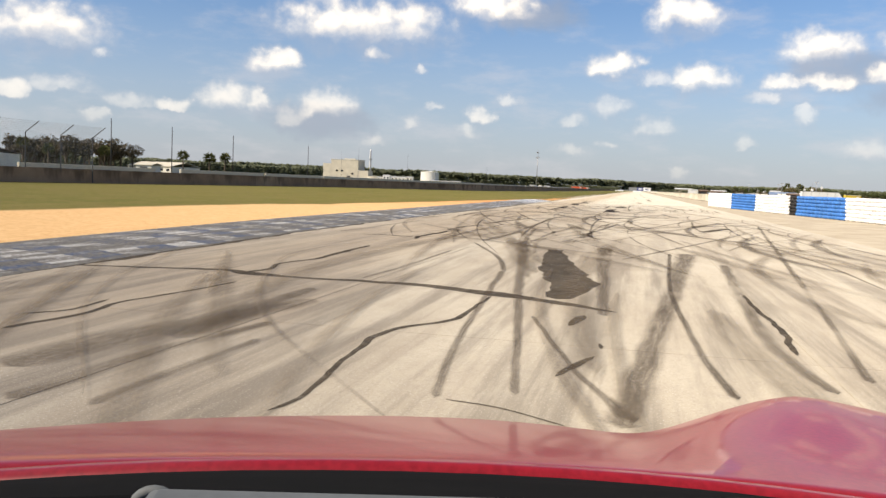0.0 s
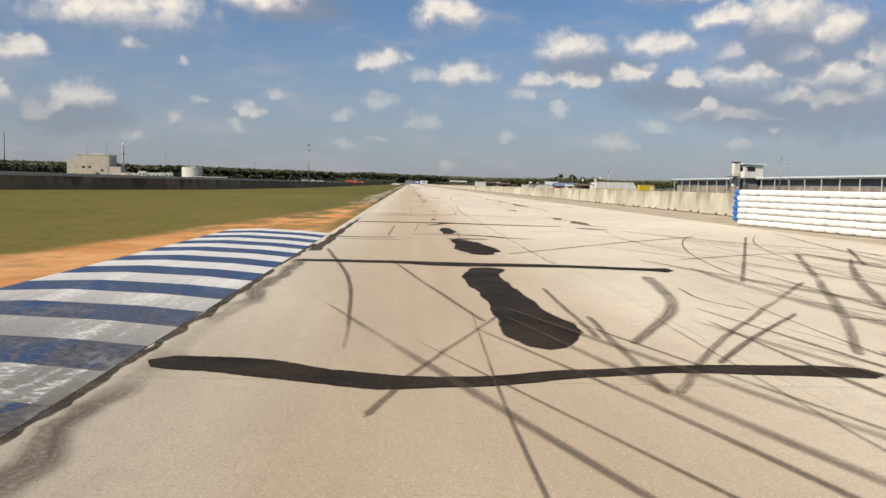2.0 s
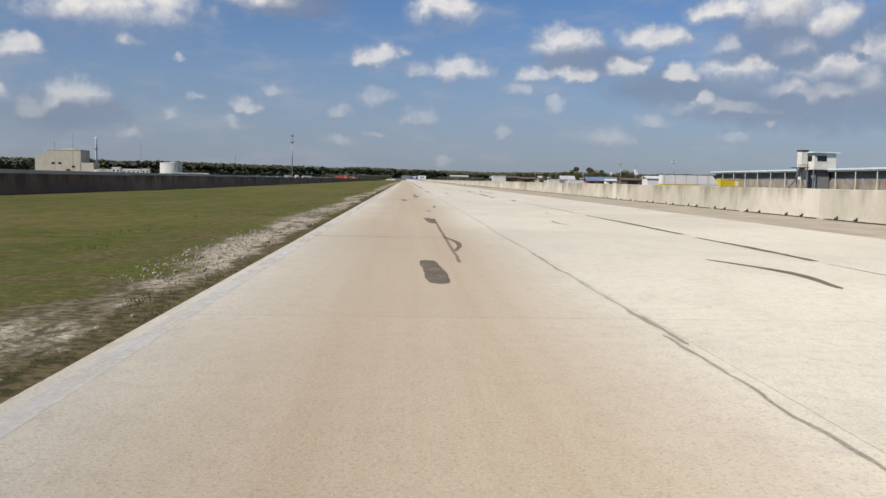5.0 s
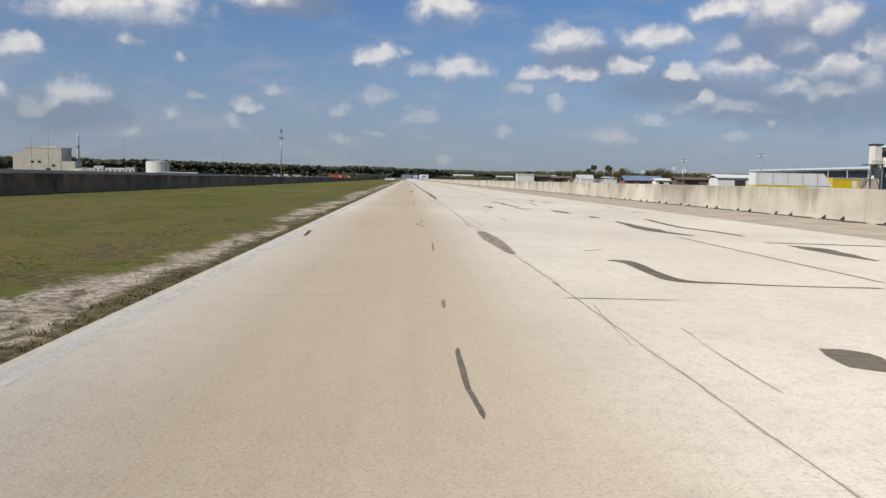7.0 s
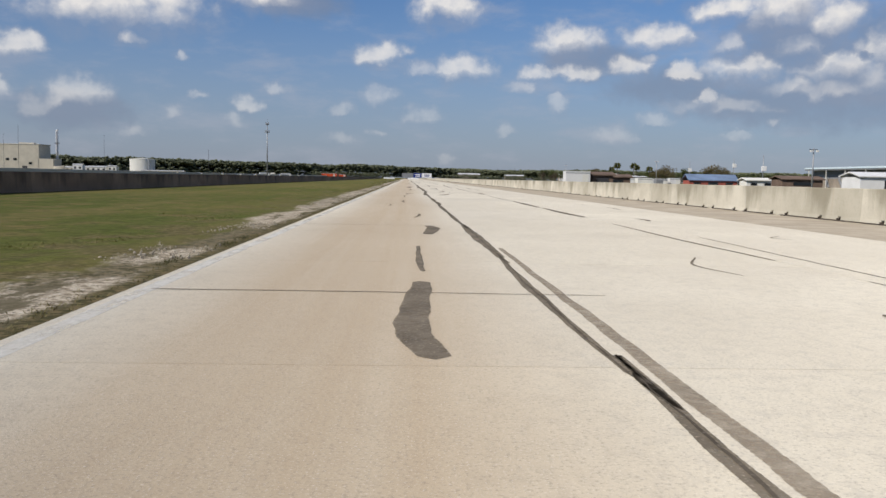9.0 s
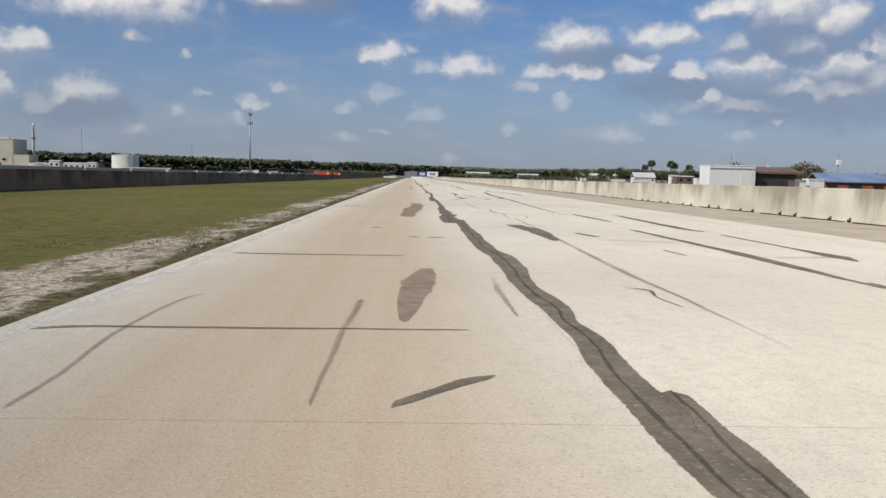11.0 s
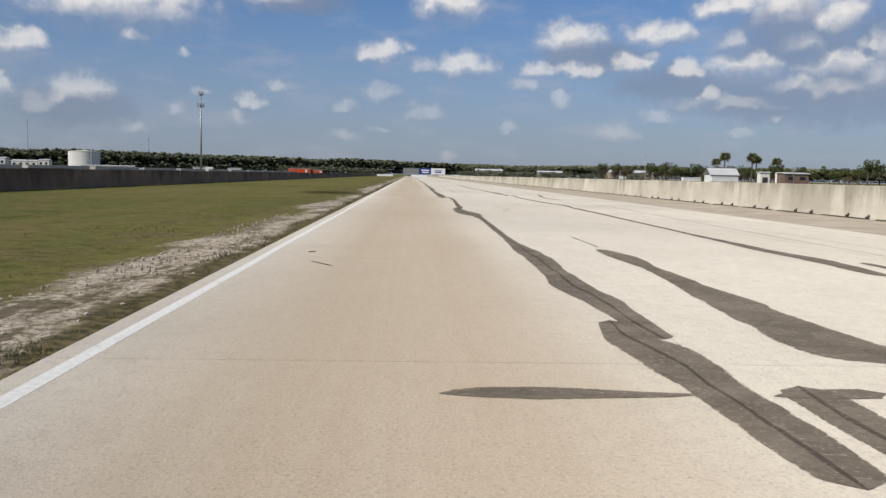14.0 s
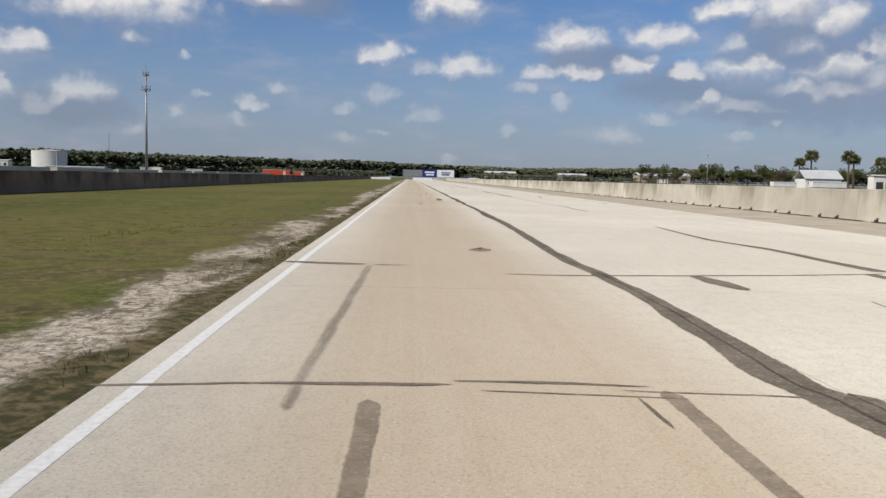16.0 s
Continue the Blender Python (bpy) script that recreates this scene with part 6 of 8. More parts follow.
kerb = thing("kerb", Matrix.Identity(4), "low concrete kerb painted in worn blue and white blocks", "kerb")
y = -14.0
i = 0
while y < 67.7:
    l = 0.74
    a, b = kerb_edge(y), kerb_edge(y + l)
    bm = bmesh.new()
    prof = [(0.0, -0.2), (0.0, 0.004), (-0.5, 0.045), (-1.35, 0.075), (-2.05, 0.05), (-2.1, -0.2)]
    rows_ = [[bm.verts.new((e + px_ , yy + 0.006 * s, pz)) for px_, pz in prof] for e, yy, s in ((a, y, 1), (b, y + l, -1))]
    for j in range(len(prof) - 1):
        bm.faces.new((rows_[0][j], rows_[1][j], rows_[1][j + 1], rows_[0][j + 1]))
    bm.faces.new(rows_[0][::-1])
    bm.faces.new(rows_[1])
    part("kerb_block", bm, KERB_BLUE if i % 2 else KERB_WHITE, kerb)
    y += l
    i += 1
# the open, dirty joint between kerb and runway
mark("crack", SEAL_WORN, [(kerb_edge(y_) + 0.03, y_, 0.10 + 0.05 * math.sin(y_)) for y_ in range(8, 68, 3)], 0.8, 0.05)
mark("rubber_stain", SKID_SOFT, [(kerb_edge(y_) + 0.20, y_, 0.26) for y_ in range(34, 66, 4)], 0.5, 0.05)


# ---- concrete barriers ----
def barrier_mesh(l, h, notches, material):
    """A precast block: footed, battered face, with lifting slots through its base."""
    bm = bmesh.new()
    prof = [(-0.15, 0.0), (-0.15, 0.04), (-0.125, 0.15), (-0.085, h - 0.02), (-0.065, h), (0.065, h), (0.085, h - 0.02), (0.125, 0.15), (0.15, 0.04), (0.15, 0.0)]
    cuts = [-l / 2 + 0.004] + [q for c in notches for q in (c - 0.09, c + 0.09)] + [l / 2 - 0.004]
    rows_ = [[bm.verts.new((px_, yy, pz)) for px_, pz in prof] for yy in cuts]
    for r in range(len(cuts) - 1):
        gap = r % 2 == 1
        A, B = rows_[r], rows_[r + 1]
        if not gap:
            for j in range(9):
                bm.faces.new((A[j], B[j], B[j + 1], A[j + 1]))
        else:
            ups = []
            for R in (A, B):
                ups.append([bm.verts.new((x_, R[0].co.y, 0.14)) for x_ in (-0.127, 0.127)])
            for j in range(2, 7):
                bm.faces.new((A[j], B[j], B[j + 1], A[j + 1]))
            for q, j in ((0, 2), (1, 7)):
                bm.faces.new((ups[0][q], ups[1][q], B[j], A[j]))
            bm.faces.new((ups[0][0], ups[0][1], ups[1][1], ups[1][0]))
            for R, U in ((A, ups[0]), (B, ups[1])):
                bm.faces.new((R[0], R[1], R[2], U[0]))
                bm.faces.new((R[9], R[8], R[7], U[1]))
                bm.faces.new((R[0], U[0], U[1], R[9]))
    bm.faces.new(rows_[0][::-1])
    bm.faces.new(rows_[-1])
    bmesh.ops.recalc_face_normals(bm, faces=bm.faces)
    return mesh_of("concrete_barrier", bm, material)


BLOCK = 3.75
bmesh_r = barrier_mesh(BLOCK, 1.05, (-0.62, 0.62), BARRIER)
first = tagged(new("concrete_barrier", bmesh_r), "sunlit stained precast concrete barrier block with two base slots", "barrier", "barriers along the runway")
place(first, pose(WALL_R, 82.0, -0.03))
# dark lumps added in the open base slots to make them read dark
filler = bmesh.new()
for q in range(5):
    add_box(filler, -0.135 + 0.03 * (q % 2), -0.07 + 0.035 * q, 0.04 + 0.01 * (q % 3), 0.09, 0.05, 0.09 + 0.03 * (q % 2), 0, Euler((0.3 * q, 0.2, 0.7 * q)).to_matrix().to_4x4())
filler = mesh_of("dirt_clod", filler, SEAL_WORN_PLAIN)
for dy in (-0.62, 0.62):
    child("dirt_clod", filler, first, Matrix.Translation((0, dy, 0)), "dark lump filling the base slot")
rng = random.Random(8)
for i in range(1, 216):
    copy_thing(first, pose(WALL_R + rng.uniform(-.008, .008), 82.0 + i * BLOCK, -0.03 + rng.uniform(-.012, .006), 0, rng.uniform(-.25, .25), rng.uniform(-.12, .12)))

foot_v, foot_f = [], []
for i in range(1640):
    yy = 82.0 + 0.5 * i
    w = 0.05 + 0.16 * max(0.0, noise.noise(Vector((3.0, yy * 0.9, 4.0))) + 0.15)
    foot_v += [(WALL_R - 0.23 - w, yy, -0.024), (WALL_R - 0.20, yy, 0.0)]
    if i and (i % 7 or w > 0.1):
        foot_f.append((2 * i - 2, 2 * i - 1, 2 * i + 1, 2 * i))
tagged(new("dirt_line", mesh_from("dirt_line", foot_v, foot_f, SEAL_WORN_PLAIN)), "dark dirt and dead weeds along the barrier's foot", "dirt", kind="stuff")

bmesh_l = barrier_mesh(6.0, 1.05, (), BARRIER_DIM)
line = [(-39, 20), (-36, 48), (-33, 100), (-22, 140), (-18.6, 200), (-18.2, 560), (-18.2, 900)]
first_l = None
for (ax, ay), (bx, by) in zip(line, line[1:]):
    v = Vector((bx - ax, by - ay))
    n = max(1, round(v.length / 6.0))
    for j in range(n):
        q = Vector((ax, ay)) + v * ((j + 0.5) / n)
        m = pose(q.x, q.y, -0.03 + rng.uniform(-.02, .02), 0, 0, -math.degrees(math.atan2(v.x, v.y)) + rng.uniform(-.3, .3))
        if first_l is None:
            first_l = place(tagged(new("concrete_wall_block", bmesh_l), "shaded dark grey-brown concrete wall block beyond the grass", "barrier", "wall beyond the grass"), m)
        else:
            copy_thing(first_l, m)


# ---- tyre barriers ----
WHITE_PAINT = plain("tyre_white", (0.80, 0.79, 0.77), 0.65, vary=0.12, scale=2.5, bump=0.2)
BLUE_PAINT = plain("tyre_blue", (0.045, 0.19, 0.52), 0.6, vary=0.35, scale=2.2, bump=0.2)
BLACK_RUBBER = plain("tyre_black", (0.022, 0.020, 0.019), 0.8, vary=0.3, scale=3)


def tyre_mesh(material, r=0.315, h=0.2):
    """One tyre lying flat: bulging side wall, open middle."""
    n = 14
    prof = ((0.02, 0.17), (0.004, 0.235), (0.03, 0.29), (0.1, r), (0.17, 0.29), (0.196, 0.235), (0.18, 0.17))
    V = [(rr * math.cos(q * math.tau / n), rr * math.sin(q * math.tau / n), dz) for dz, rr in prof for q in range(n)]
    F = [(k * n + q, k * n + (q + 1) % n, k * n + n + (q + 1) % n, k * n + n + q) for k in range(len(prof) - 1) for q in range(n)]
    return mesh_from("tyre", V, F, material, True)


TYRES = {"white": tyre_mesh(WHITE_PAINT), "blue": tyre_mesh(BLUE_PAINT), "black": tyre_mesh(BLACK_RUBBER)}
BELT = {"white": WHITE_PAINT, "blue": BLUE_PAINT, "black": BLACK_RUBBER}
rng = random.Random(12)


def tyre_barrier(colour, a, b, label):
    """A run of tyre stacks from a to b, bolted behind belts of old conveyor rubber that sag between the fixings."""
    a, b = Vector((*a, -0.03)), Vector((*b, -0.03))
    d = b - a
    ob = thing("tyre_barrier", Matrix.Translation(a) @ Matrix.Rotation(math.atan2(d.y, d.x), 4, "Z"), label, "tyre barrier", "painted tyre barriers")
    n = max(2, round(d.length / 0.6))
    st = d.length / n
    for j in range(n):
        for row in (0, 1):
            for layer in range(6):
                child("tyre", TYRES[colour], ob, pose((j + 0.5) * st + rng.uniform(-.02, .02), 0.32 + row * 0.6 + rng.uniform(-.03, .03), layer * 0.2, 0, 0, rng.uniform(0, 360)))
    for k in range(6):
        V, F = [], []
        m = n * 3
        z0 = 0.012 + k * 0.2
        for i in range(m + 1):
            u = d.length * i / m
            sag = 0.012 * noise.noise(Vector((u * 1.4, k * 5.1, a.y)))
            out = 0.03 * noise.noise(Vector((u * 2.2, k * 3.3, a.x + 9)))
            for yy, zz in ((-0.004 + out, z0 + sag), (-0.045 + out, z0 + 0.03 + sag), (-0.055 + out, z0 + 0.1 + sag), (-0.04 + out, z0 + 0.165 + sag), (0.004 + out, z0 + 0.188 + sag)):
                V.append((u, yy, zz))
        for i in range(m):
            for q in range(4):
                F.append((i * 5 + q, i * 5 + q + 1, i * 5 + q + 6, i * 5 + q + 5))
        belt = child("rubber_belt", mesh_from("rubber_belt", V, F, BELT[colour], True), ob)
    return ob


def on_line(y):
    return (12.35 + 0.142 * (78.8 - y), y)


for colour, y0, y1, text in (
        ("white", 78.8, 71.0, "white-painted tyre barrier in six layers on pale sand"),
        ("blue", 70.9, 64.4, "bright blue tyre barrier with sagging rubber belts"),
        ("white", 64.3, 57.0, "white-painted tyre barrier between two blue ones"),
        ("black", 56.9, 55.6, "short stretch of bare black tyres"),
        ("blue", 55.5, 51.8, "bright blue tyre barrier with sagging rubber belts"),
        ("blue", 51.6, 48.0, "bright blue tyre barrier with sagging rubber belts"),
        ("white", 47.9, 40.0, "white-painted tyre barrier in six layers on pale sand"),
        ("blue", 39.9, 33.0, "bright blue tyre barrier with sagging rubber belts"),
        ("white", 32.9, 24.0, "white-painted tyre barrier in six layers on pale sand")):
    tyre_barrier(colour, on_line(y1), on_line(y0), text)
tyre_barrier("blue", (14.2, 80.6), (13.9, 83.2), "pale blue tyre barrier at the end of the row")
tyre_barrier("white", (19.5, 752.0), (17.6, 756.0), "white tyre barrier at the far corner")
tyre_barrier("blue", (17.5, 756.2), (16.0, 759.0), "blue tyre barrier at the far corner")

# ---- far end of the straight ----
SIGN_BLUE = plain("sign_blue", (0.012, 0.035, 0.22), 0.5, vary=0.15)
SIGN_WHITE = plain("sign_white", (0.78, 0.78, 0.78), 0.5, vary=0.06)
STEEL = plain("galvanised_steel", (0.34, 0.35, 0.36), 0.5, 0.5, vary=0.2, scale=4)
DARK_STEEL = plain("dark_steel", (0.05, 0.05, 0.055), 0.6, 0.2, vary=0.3)
GREY_SHEET = plain("grey_sheet", (0.22, 0.23, 0.24), 0.6, vary=0.2)


def billboard(x0, x1, y, z0, z1, face, bars, label):
    ob = thing("billboard", Matrix.Translation((x0, y, 0)), label, "billboard", "billboards at the end of the straight")
    w = x1 - x0
    part("panel", box(w / 2, 0, (z0 + z1) / 2, w, 0.12, z1 - z0, 0.02), face, ob)
    for s in (0.1, 0.5, 0.9):
        part("post", box(w * s, 0.14, (z1 - 0.1) / 2, 0.14, 0.14, z1 - 0.1, 0.01), STEEL, ob)
    for bz, bw, bx, col in bars:
        part("lettering_bar", box(w * bx, -0.068, z0 + (z1 - z0) * bz, w * bw, 0.012, (z1 - z0) * 0.2), col, ob)
    return ob


billboard(5.2, 10.8, 862, 1.3, 4.3, SIGN_BLUE, ((0.66, 0.7, 0.5, SIGN_WHITE), (0.32, 0.6, 0.52, SIGN_WHITE)), "dark blue billboard with two rows of white lettering")
billboard(11.0, 18.0, 861, 1.3, 4.3, SIGN_WHITE, ((0.62, 0.55, 0.52, GREY_SHEET), (0.35, 0.45, 0.5, SIGN_BLUE)), "white billboard with grey lettering")
billboard(-3.0, 5.0, 864, 1.4, 4.2, GREY_SHEET, (), "plain grey sheet hoarding")
for x0, x1, yy, mat_, text in ((1.0, 9.0, 858, SIGN_WHITE, "low white barrier across the end of the straight"), (9.2, 16.0, 857, BARRIER, "low pale concrete barrier across the end of the straight"), (-16.0, -8.0, 862, SIGN_WHITE, "low white barrier beside the grass"), (-30.0, -18.0, 860, SIGN_WHITE, "low white barrier beside the grass")):
    ob = thing("end_barrier", Matrix.Translation((x0, yy, -0.03)), text, "barrier", "barriers across the far end")
    n = int((x1 - x0) / 2)
    for j in range(n):
        part("barrier_block", box(j * 2 + 1, 0, 0.45, 1.96, 0.4, 0.9, 0.05), mat_, ob)


# ---- buildings ----
CREAM = plain("cream_cladding", (0.56, 0.52, 0.43), 0.8, vary=0.12, scale=0.15)
PALE_WALL = plain("pale_wall", (0.66, 0.65, 0.60), 0.8, vary=0.12, scale=0.4)
WHITE_METAL = plain("white_metal", (0.66, 0.66, 0.65), 0.45, vary=0.08, scale=0.6)
ROOF_METAL = plain("pale_roof", (0.50, 0.51, 0.51), 0.75, 0.0, vary=0.1, scale=0.3)
BROWN_WALL = plain("brown_wall", (0.15, 0.105, 0.08), 0.9, vary=0.3, scale=0.5)
DUN_WALL = plain("dun_wall", (0.30, 0.255, 0.205), 0.9, vary=0.45, scale=0.12)
DARK_GLASS = plain("dark_glass", (0.02, 0.023, 0.027), 0.15, vary=0.2)
YELLOW = plain("yellow_paint", (0.62, 0.46, 0.015), 0.5, vary=0.15)
ORANGE = plain("orange_paint", (0.62, 0.085, 0.02), 0.5, vary=0.2)
RED_PAINT = plain("dull_red_paint", (0.33, 0.085, 0.06), 0.6, vary=0.25)
TANK_WHITE = plain("tank_white", (0.74, 0.73, 0.68), 0.6, vary=0.08, scale=0.12)


def ribbed(bm_, n, x0, x1, y, z0, z1, depth=0.08):
    """Standing ribs on a wall that faces -y."""
    for j in range(n):
        add_box(bm_, x0 + (j + 0.5) * (x1 - x0) / n, y - depth / 2, (z0 + z1) / 2, 0.3, depth, z1 - z0)
    return bm_


def plant_building():
    at = Matrix.Translation((-446, 1188, -0.05))
    ob = thing("industrial_building", at, "tall cream clad plant building with stepped flat roofs", "building")
    part("main_hall", box(32, 16, 14.5, 42, 30, 29, 0.2), CREAM, ob)
    part("side_hall", box(5, 14, 11.5, 13, 26, 23, 0.2), CREAM, ob)
    part("roof_house", box(16, 16, 25.5, 9, 14, 8, 0.2), WHITE_METAL, ob)
    part("low_wing", box(60, 12, 7, 16, 22, 14, 0.2), CREAM, ob)
    part("wall_ribs", ribbed(bmesh.new(), 12, 12, 52, 1.0, 0.5, 28.5, 0.05), CREAM, ob)
    part("parapet", box(32, 16, 29.2, 43, 31, 0.7, 0.1), PALE_WALL, ob)
    part("roof_vent", box(36, 14, 30.3, 16, 6, 1.6, 0.2), CREAM, ob)
    for wx, wz in ((20, 13), (28, 13), (44, 9)):
        w = part("window", box(wx, 0.75, wz, 3.2, 0.3, 2.2), DARK_GLASS, ob)
    part("door", box(38, 0.72, 3, 5, 0.3, 6), DARK_STEEL, ob)


plant_building()
stack = thing("chimney_stack", Matrix.Translation((-380, 1205, -0.05)), "slender white chimney stack with a platform ring", "chimney")
part("shaft", tube((0, 0, 0), (0, 0, 46), 1.6, 1.15, 20), WHITE_METAL, stack, smooth=True)
part("platform", tube((0, 0, 31), (0, 0, 31.7), 2.6, 2.6, 20), DARK_STEEL, stack)
part("ladder", box(0, -1.5, 22, 0.5, 0.25, 44), STEEL, stack)
part("flue_elbow", box(-3.5, 0, 8, 7, 2.2, 2.2, 0.4), CREAM, stack)


def storage_tank(x, y, r, h, mat_, label):
    ob = thing("storage_tank", Matrix.Translation((x, y, -0.05)), label, "tank", "storage tanks")
    part("shell", tube((0, 0, 0), (0, 0, h), r, r, 48), mat_, ob, smooth=False)
    part("roof_cone", tube((0, 0, h), (0, 0, h + r * 0.07), r * 1.01, 0.3, 48), mat_, ob)
    part("rim", tube((0, 0, h - 0.35), (0, 0, h + 0.02), r * 1.015, r * 1.015, 48), mat_, ob)
    part("stair", box(r * 0.75, -r * 0.75, h / 2, min(1.0, r * 0.3), min(1.0, r * 0.3), h), STEEL, ob)


storage_tank(-291, 1212, 13.3, 16.0, TANK_WHITE, "large round white storage tank with a shallow cone roof")
storage_tank(136.0, 742, 1.7, 4.4, TANK_WHITE, "small upright white tank behind the barrier")
storage_tank(-368, 1190, 9.5, 6.2, CREAM, "low round cream storage tank beside the chimney")


def shed(name, x, y, w, d, h, wall, roof, label, cat="building", group="", doors=0, windows=0, turn=0.0, pitch=0.12):
    """A long low building with a pitched roof, its doors and windows set in the wall that faces the track."""
    ob = thing(name, pose(x, y, -0.05, 0, 0, turn), label, cat, group)
    part("wall", box(0, 0, h / 2, w, d, h, 0.03), wall, ob)
    bm = bmesh.new()
    e = 0.4
    top = h + d * pitch
    pts = [(-w / 2 - e, -d / 2 - e, h), (w / 2 + e, -d / 2 - e, h), (w / 2 + e, 0, top), (-w / 2 - e, 0, top), (-w / 2 - e, d / 2 + e, h), (w / 2 + e, d / 2 + e, h)]
    vs = [bm.verts.new(q) for q in pts] + [bm.verts.new((q[0], q[1], q[2] + 0.18)) for q in pts]
    for f in ((0, 1, 2, 3), (3, 2, 5, 4), (6, 9, 8, 7), (9, 10, 11, 8), (0, 6, 7, 1), (4, 5, 11, 10), (0, 3, 9, 6), (3, 4, 10, 9), (1, 7, 8, 2), (2, 8, 11, 5)):
        bm.faces.new([vs[q] for q in f])
    bmesh.ops.recalc_face_normals(bm, faces=bm.faces)
    part("roof", bm, roof, ob)
    for j in range(doors):
        part("door", box(-w / 2 + (j + 0.5) * w / max(1, doors), -d / 2 - 0.02, min(1.3, h * 0.42), min(2.6, w / doors * 0.6), 0.08, min(2.6, h * 0.8)), DARK_STEEL, ob)
    for j in range(windows):
        part("window", box(-w / 2 + (j + 0.5) * w / windows, -d / 2 - 0.03, h * 0.62, w / windows * 0.45, 0.08, h * 0.28), DARK_GLASS, ob)
    return ob


G = "small buildings beyond the wall"
for x, y, w, d, h, wall, lab, nw in ((-330, 1185, 22, 10, 6, PALE_WALL, "low white plant building", 4), (-342, 1165, 10, 8, 8, WHITE_METAL, "small white pump house", 2), (-312, 1180, 9, 7, 7, PALE_WALL, "small white plant shed", 2), (-352, 1176, 14, 8, 5, CREAM, "low cream plant building", 3),
                                   (-264, 1196, 46, 4, 3.4, CREAM, "long low retaining building by the tank", 0)):
    shed("plant_building", x, y, w, d, h, wall, ROOF_METAL, lab, group=G, windows=nw)
shed("pavilion", -152, 262, 22, 12, 2.7, PALE_WALL, CREAM, "long white pavilion with a pale low roof", group=G, windows=7, turn=-20)
shed("pavilion", -143, 238, 5.5, 5, 2.8, PALE_WALL, CREAM, "small white hut with a dark doorway", group=G, doors=1)
shed("house", -131, 158, 10, 9, 3.6, PALE_WALL, BROWN_WALL, "white building under a brown hipped roof among trees", group=G, windows=4, turn=-35)
# long pale strip of a service road's kerb wall, behind the dark wall
for yy in range(90, 1000, 26):
    if yy == 90:
        low = tagged(new("low_wall", mesh_of("low_wall", box(0, 0, 0.75, 0.3, 25.8, 1.5, 0.05), CREAM)), "low pale concrete wall of a service road", "wall", "service road wall")
        place(low, pose(-58, yy, -0.05))
    else:
        copy_thing(low, pose(-58 + 4 * math.sin(yy * 0.01), yy, -0.05))


def pit_hall():
    """The long open hall behind the pits: a thin pale roof on slim columns, low slanting partitions under it."""
    ob = thing("pit_hall", Matrix.Translation((197, 510, -0.05)), "very long open hall with a pale blue-white roof on slim columns", "building")
    L_ = 290.0
    bm = bmesh.new()
    vs = [bm.verts.new(q) for q in ((-8, -L_ / 2, 8.5), (-8, L_ / 2, 8.5), (14, L_ / 2, 9.6), (14, -L_ / 2, 9.6), (-8, -L_ / 2, 9.2), (-8, L_ / 2, 9.2), (14, L_ / 2, 10.2), (14, -L_ / 2, 10.2))]
    for f in ((0, 1, 2, 3), (4, 7, 6, 5), (0, 4, 5, 1), (1, 5, 6, 2), (2, 6, 7, 3), (3, 7, 4, 0)):
        bm.faces.new([vs[q] for q in f])
    bmesh.ops.recalc_face_normals(bm, faces=bm.faces)
    part("roof", bm, HALL_ROOF, ob)
    part("back_wall", box(-4.4, 0, 4.0, 0.4, L_ - 2, 8.0), GREY_SHEET, ob)
    part("front_beam", box(-7.6, 0, 8.2, 0.3, L_, 0.6), GREY_SHEET, ob)
    col = mesh_of("column", box(0, 0, 4.1, 0.28, 0.28, 8.2, 0.03), PALE_WALL)
    part("low_wall", box(-5.2, 0, 2.1, 0.4, L_ - 6, 4.2), DUN_WALL, ob)
    bay = mesh_of("strut", tube((-0.35, -1.6, 0.1), (-0.35, 1.6, 4.6), 0.55, 0.55, 6), GREY_SHEET)
    for j in range(18):
        child("column", col, ob, Matrix.Translation((-7.4, -L_ / 2 + 3 + j * 16.7, 0)))
    for j in range(24):
        if j % 5 != 3:
            child("strut", bay, ob, Matrix.Translation((-5.4, -L_ / 2 + 8 + j * 12.0, 0)))


HALL_ROOF = plain("hall_roof", (0.56, 0.66, 0.70), 0.6, vary=0.08, scale=0.3)
pit_hall()


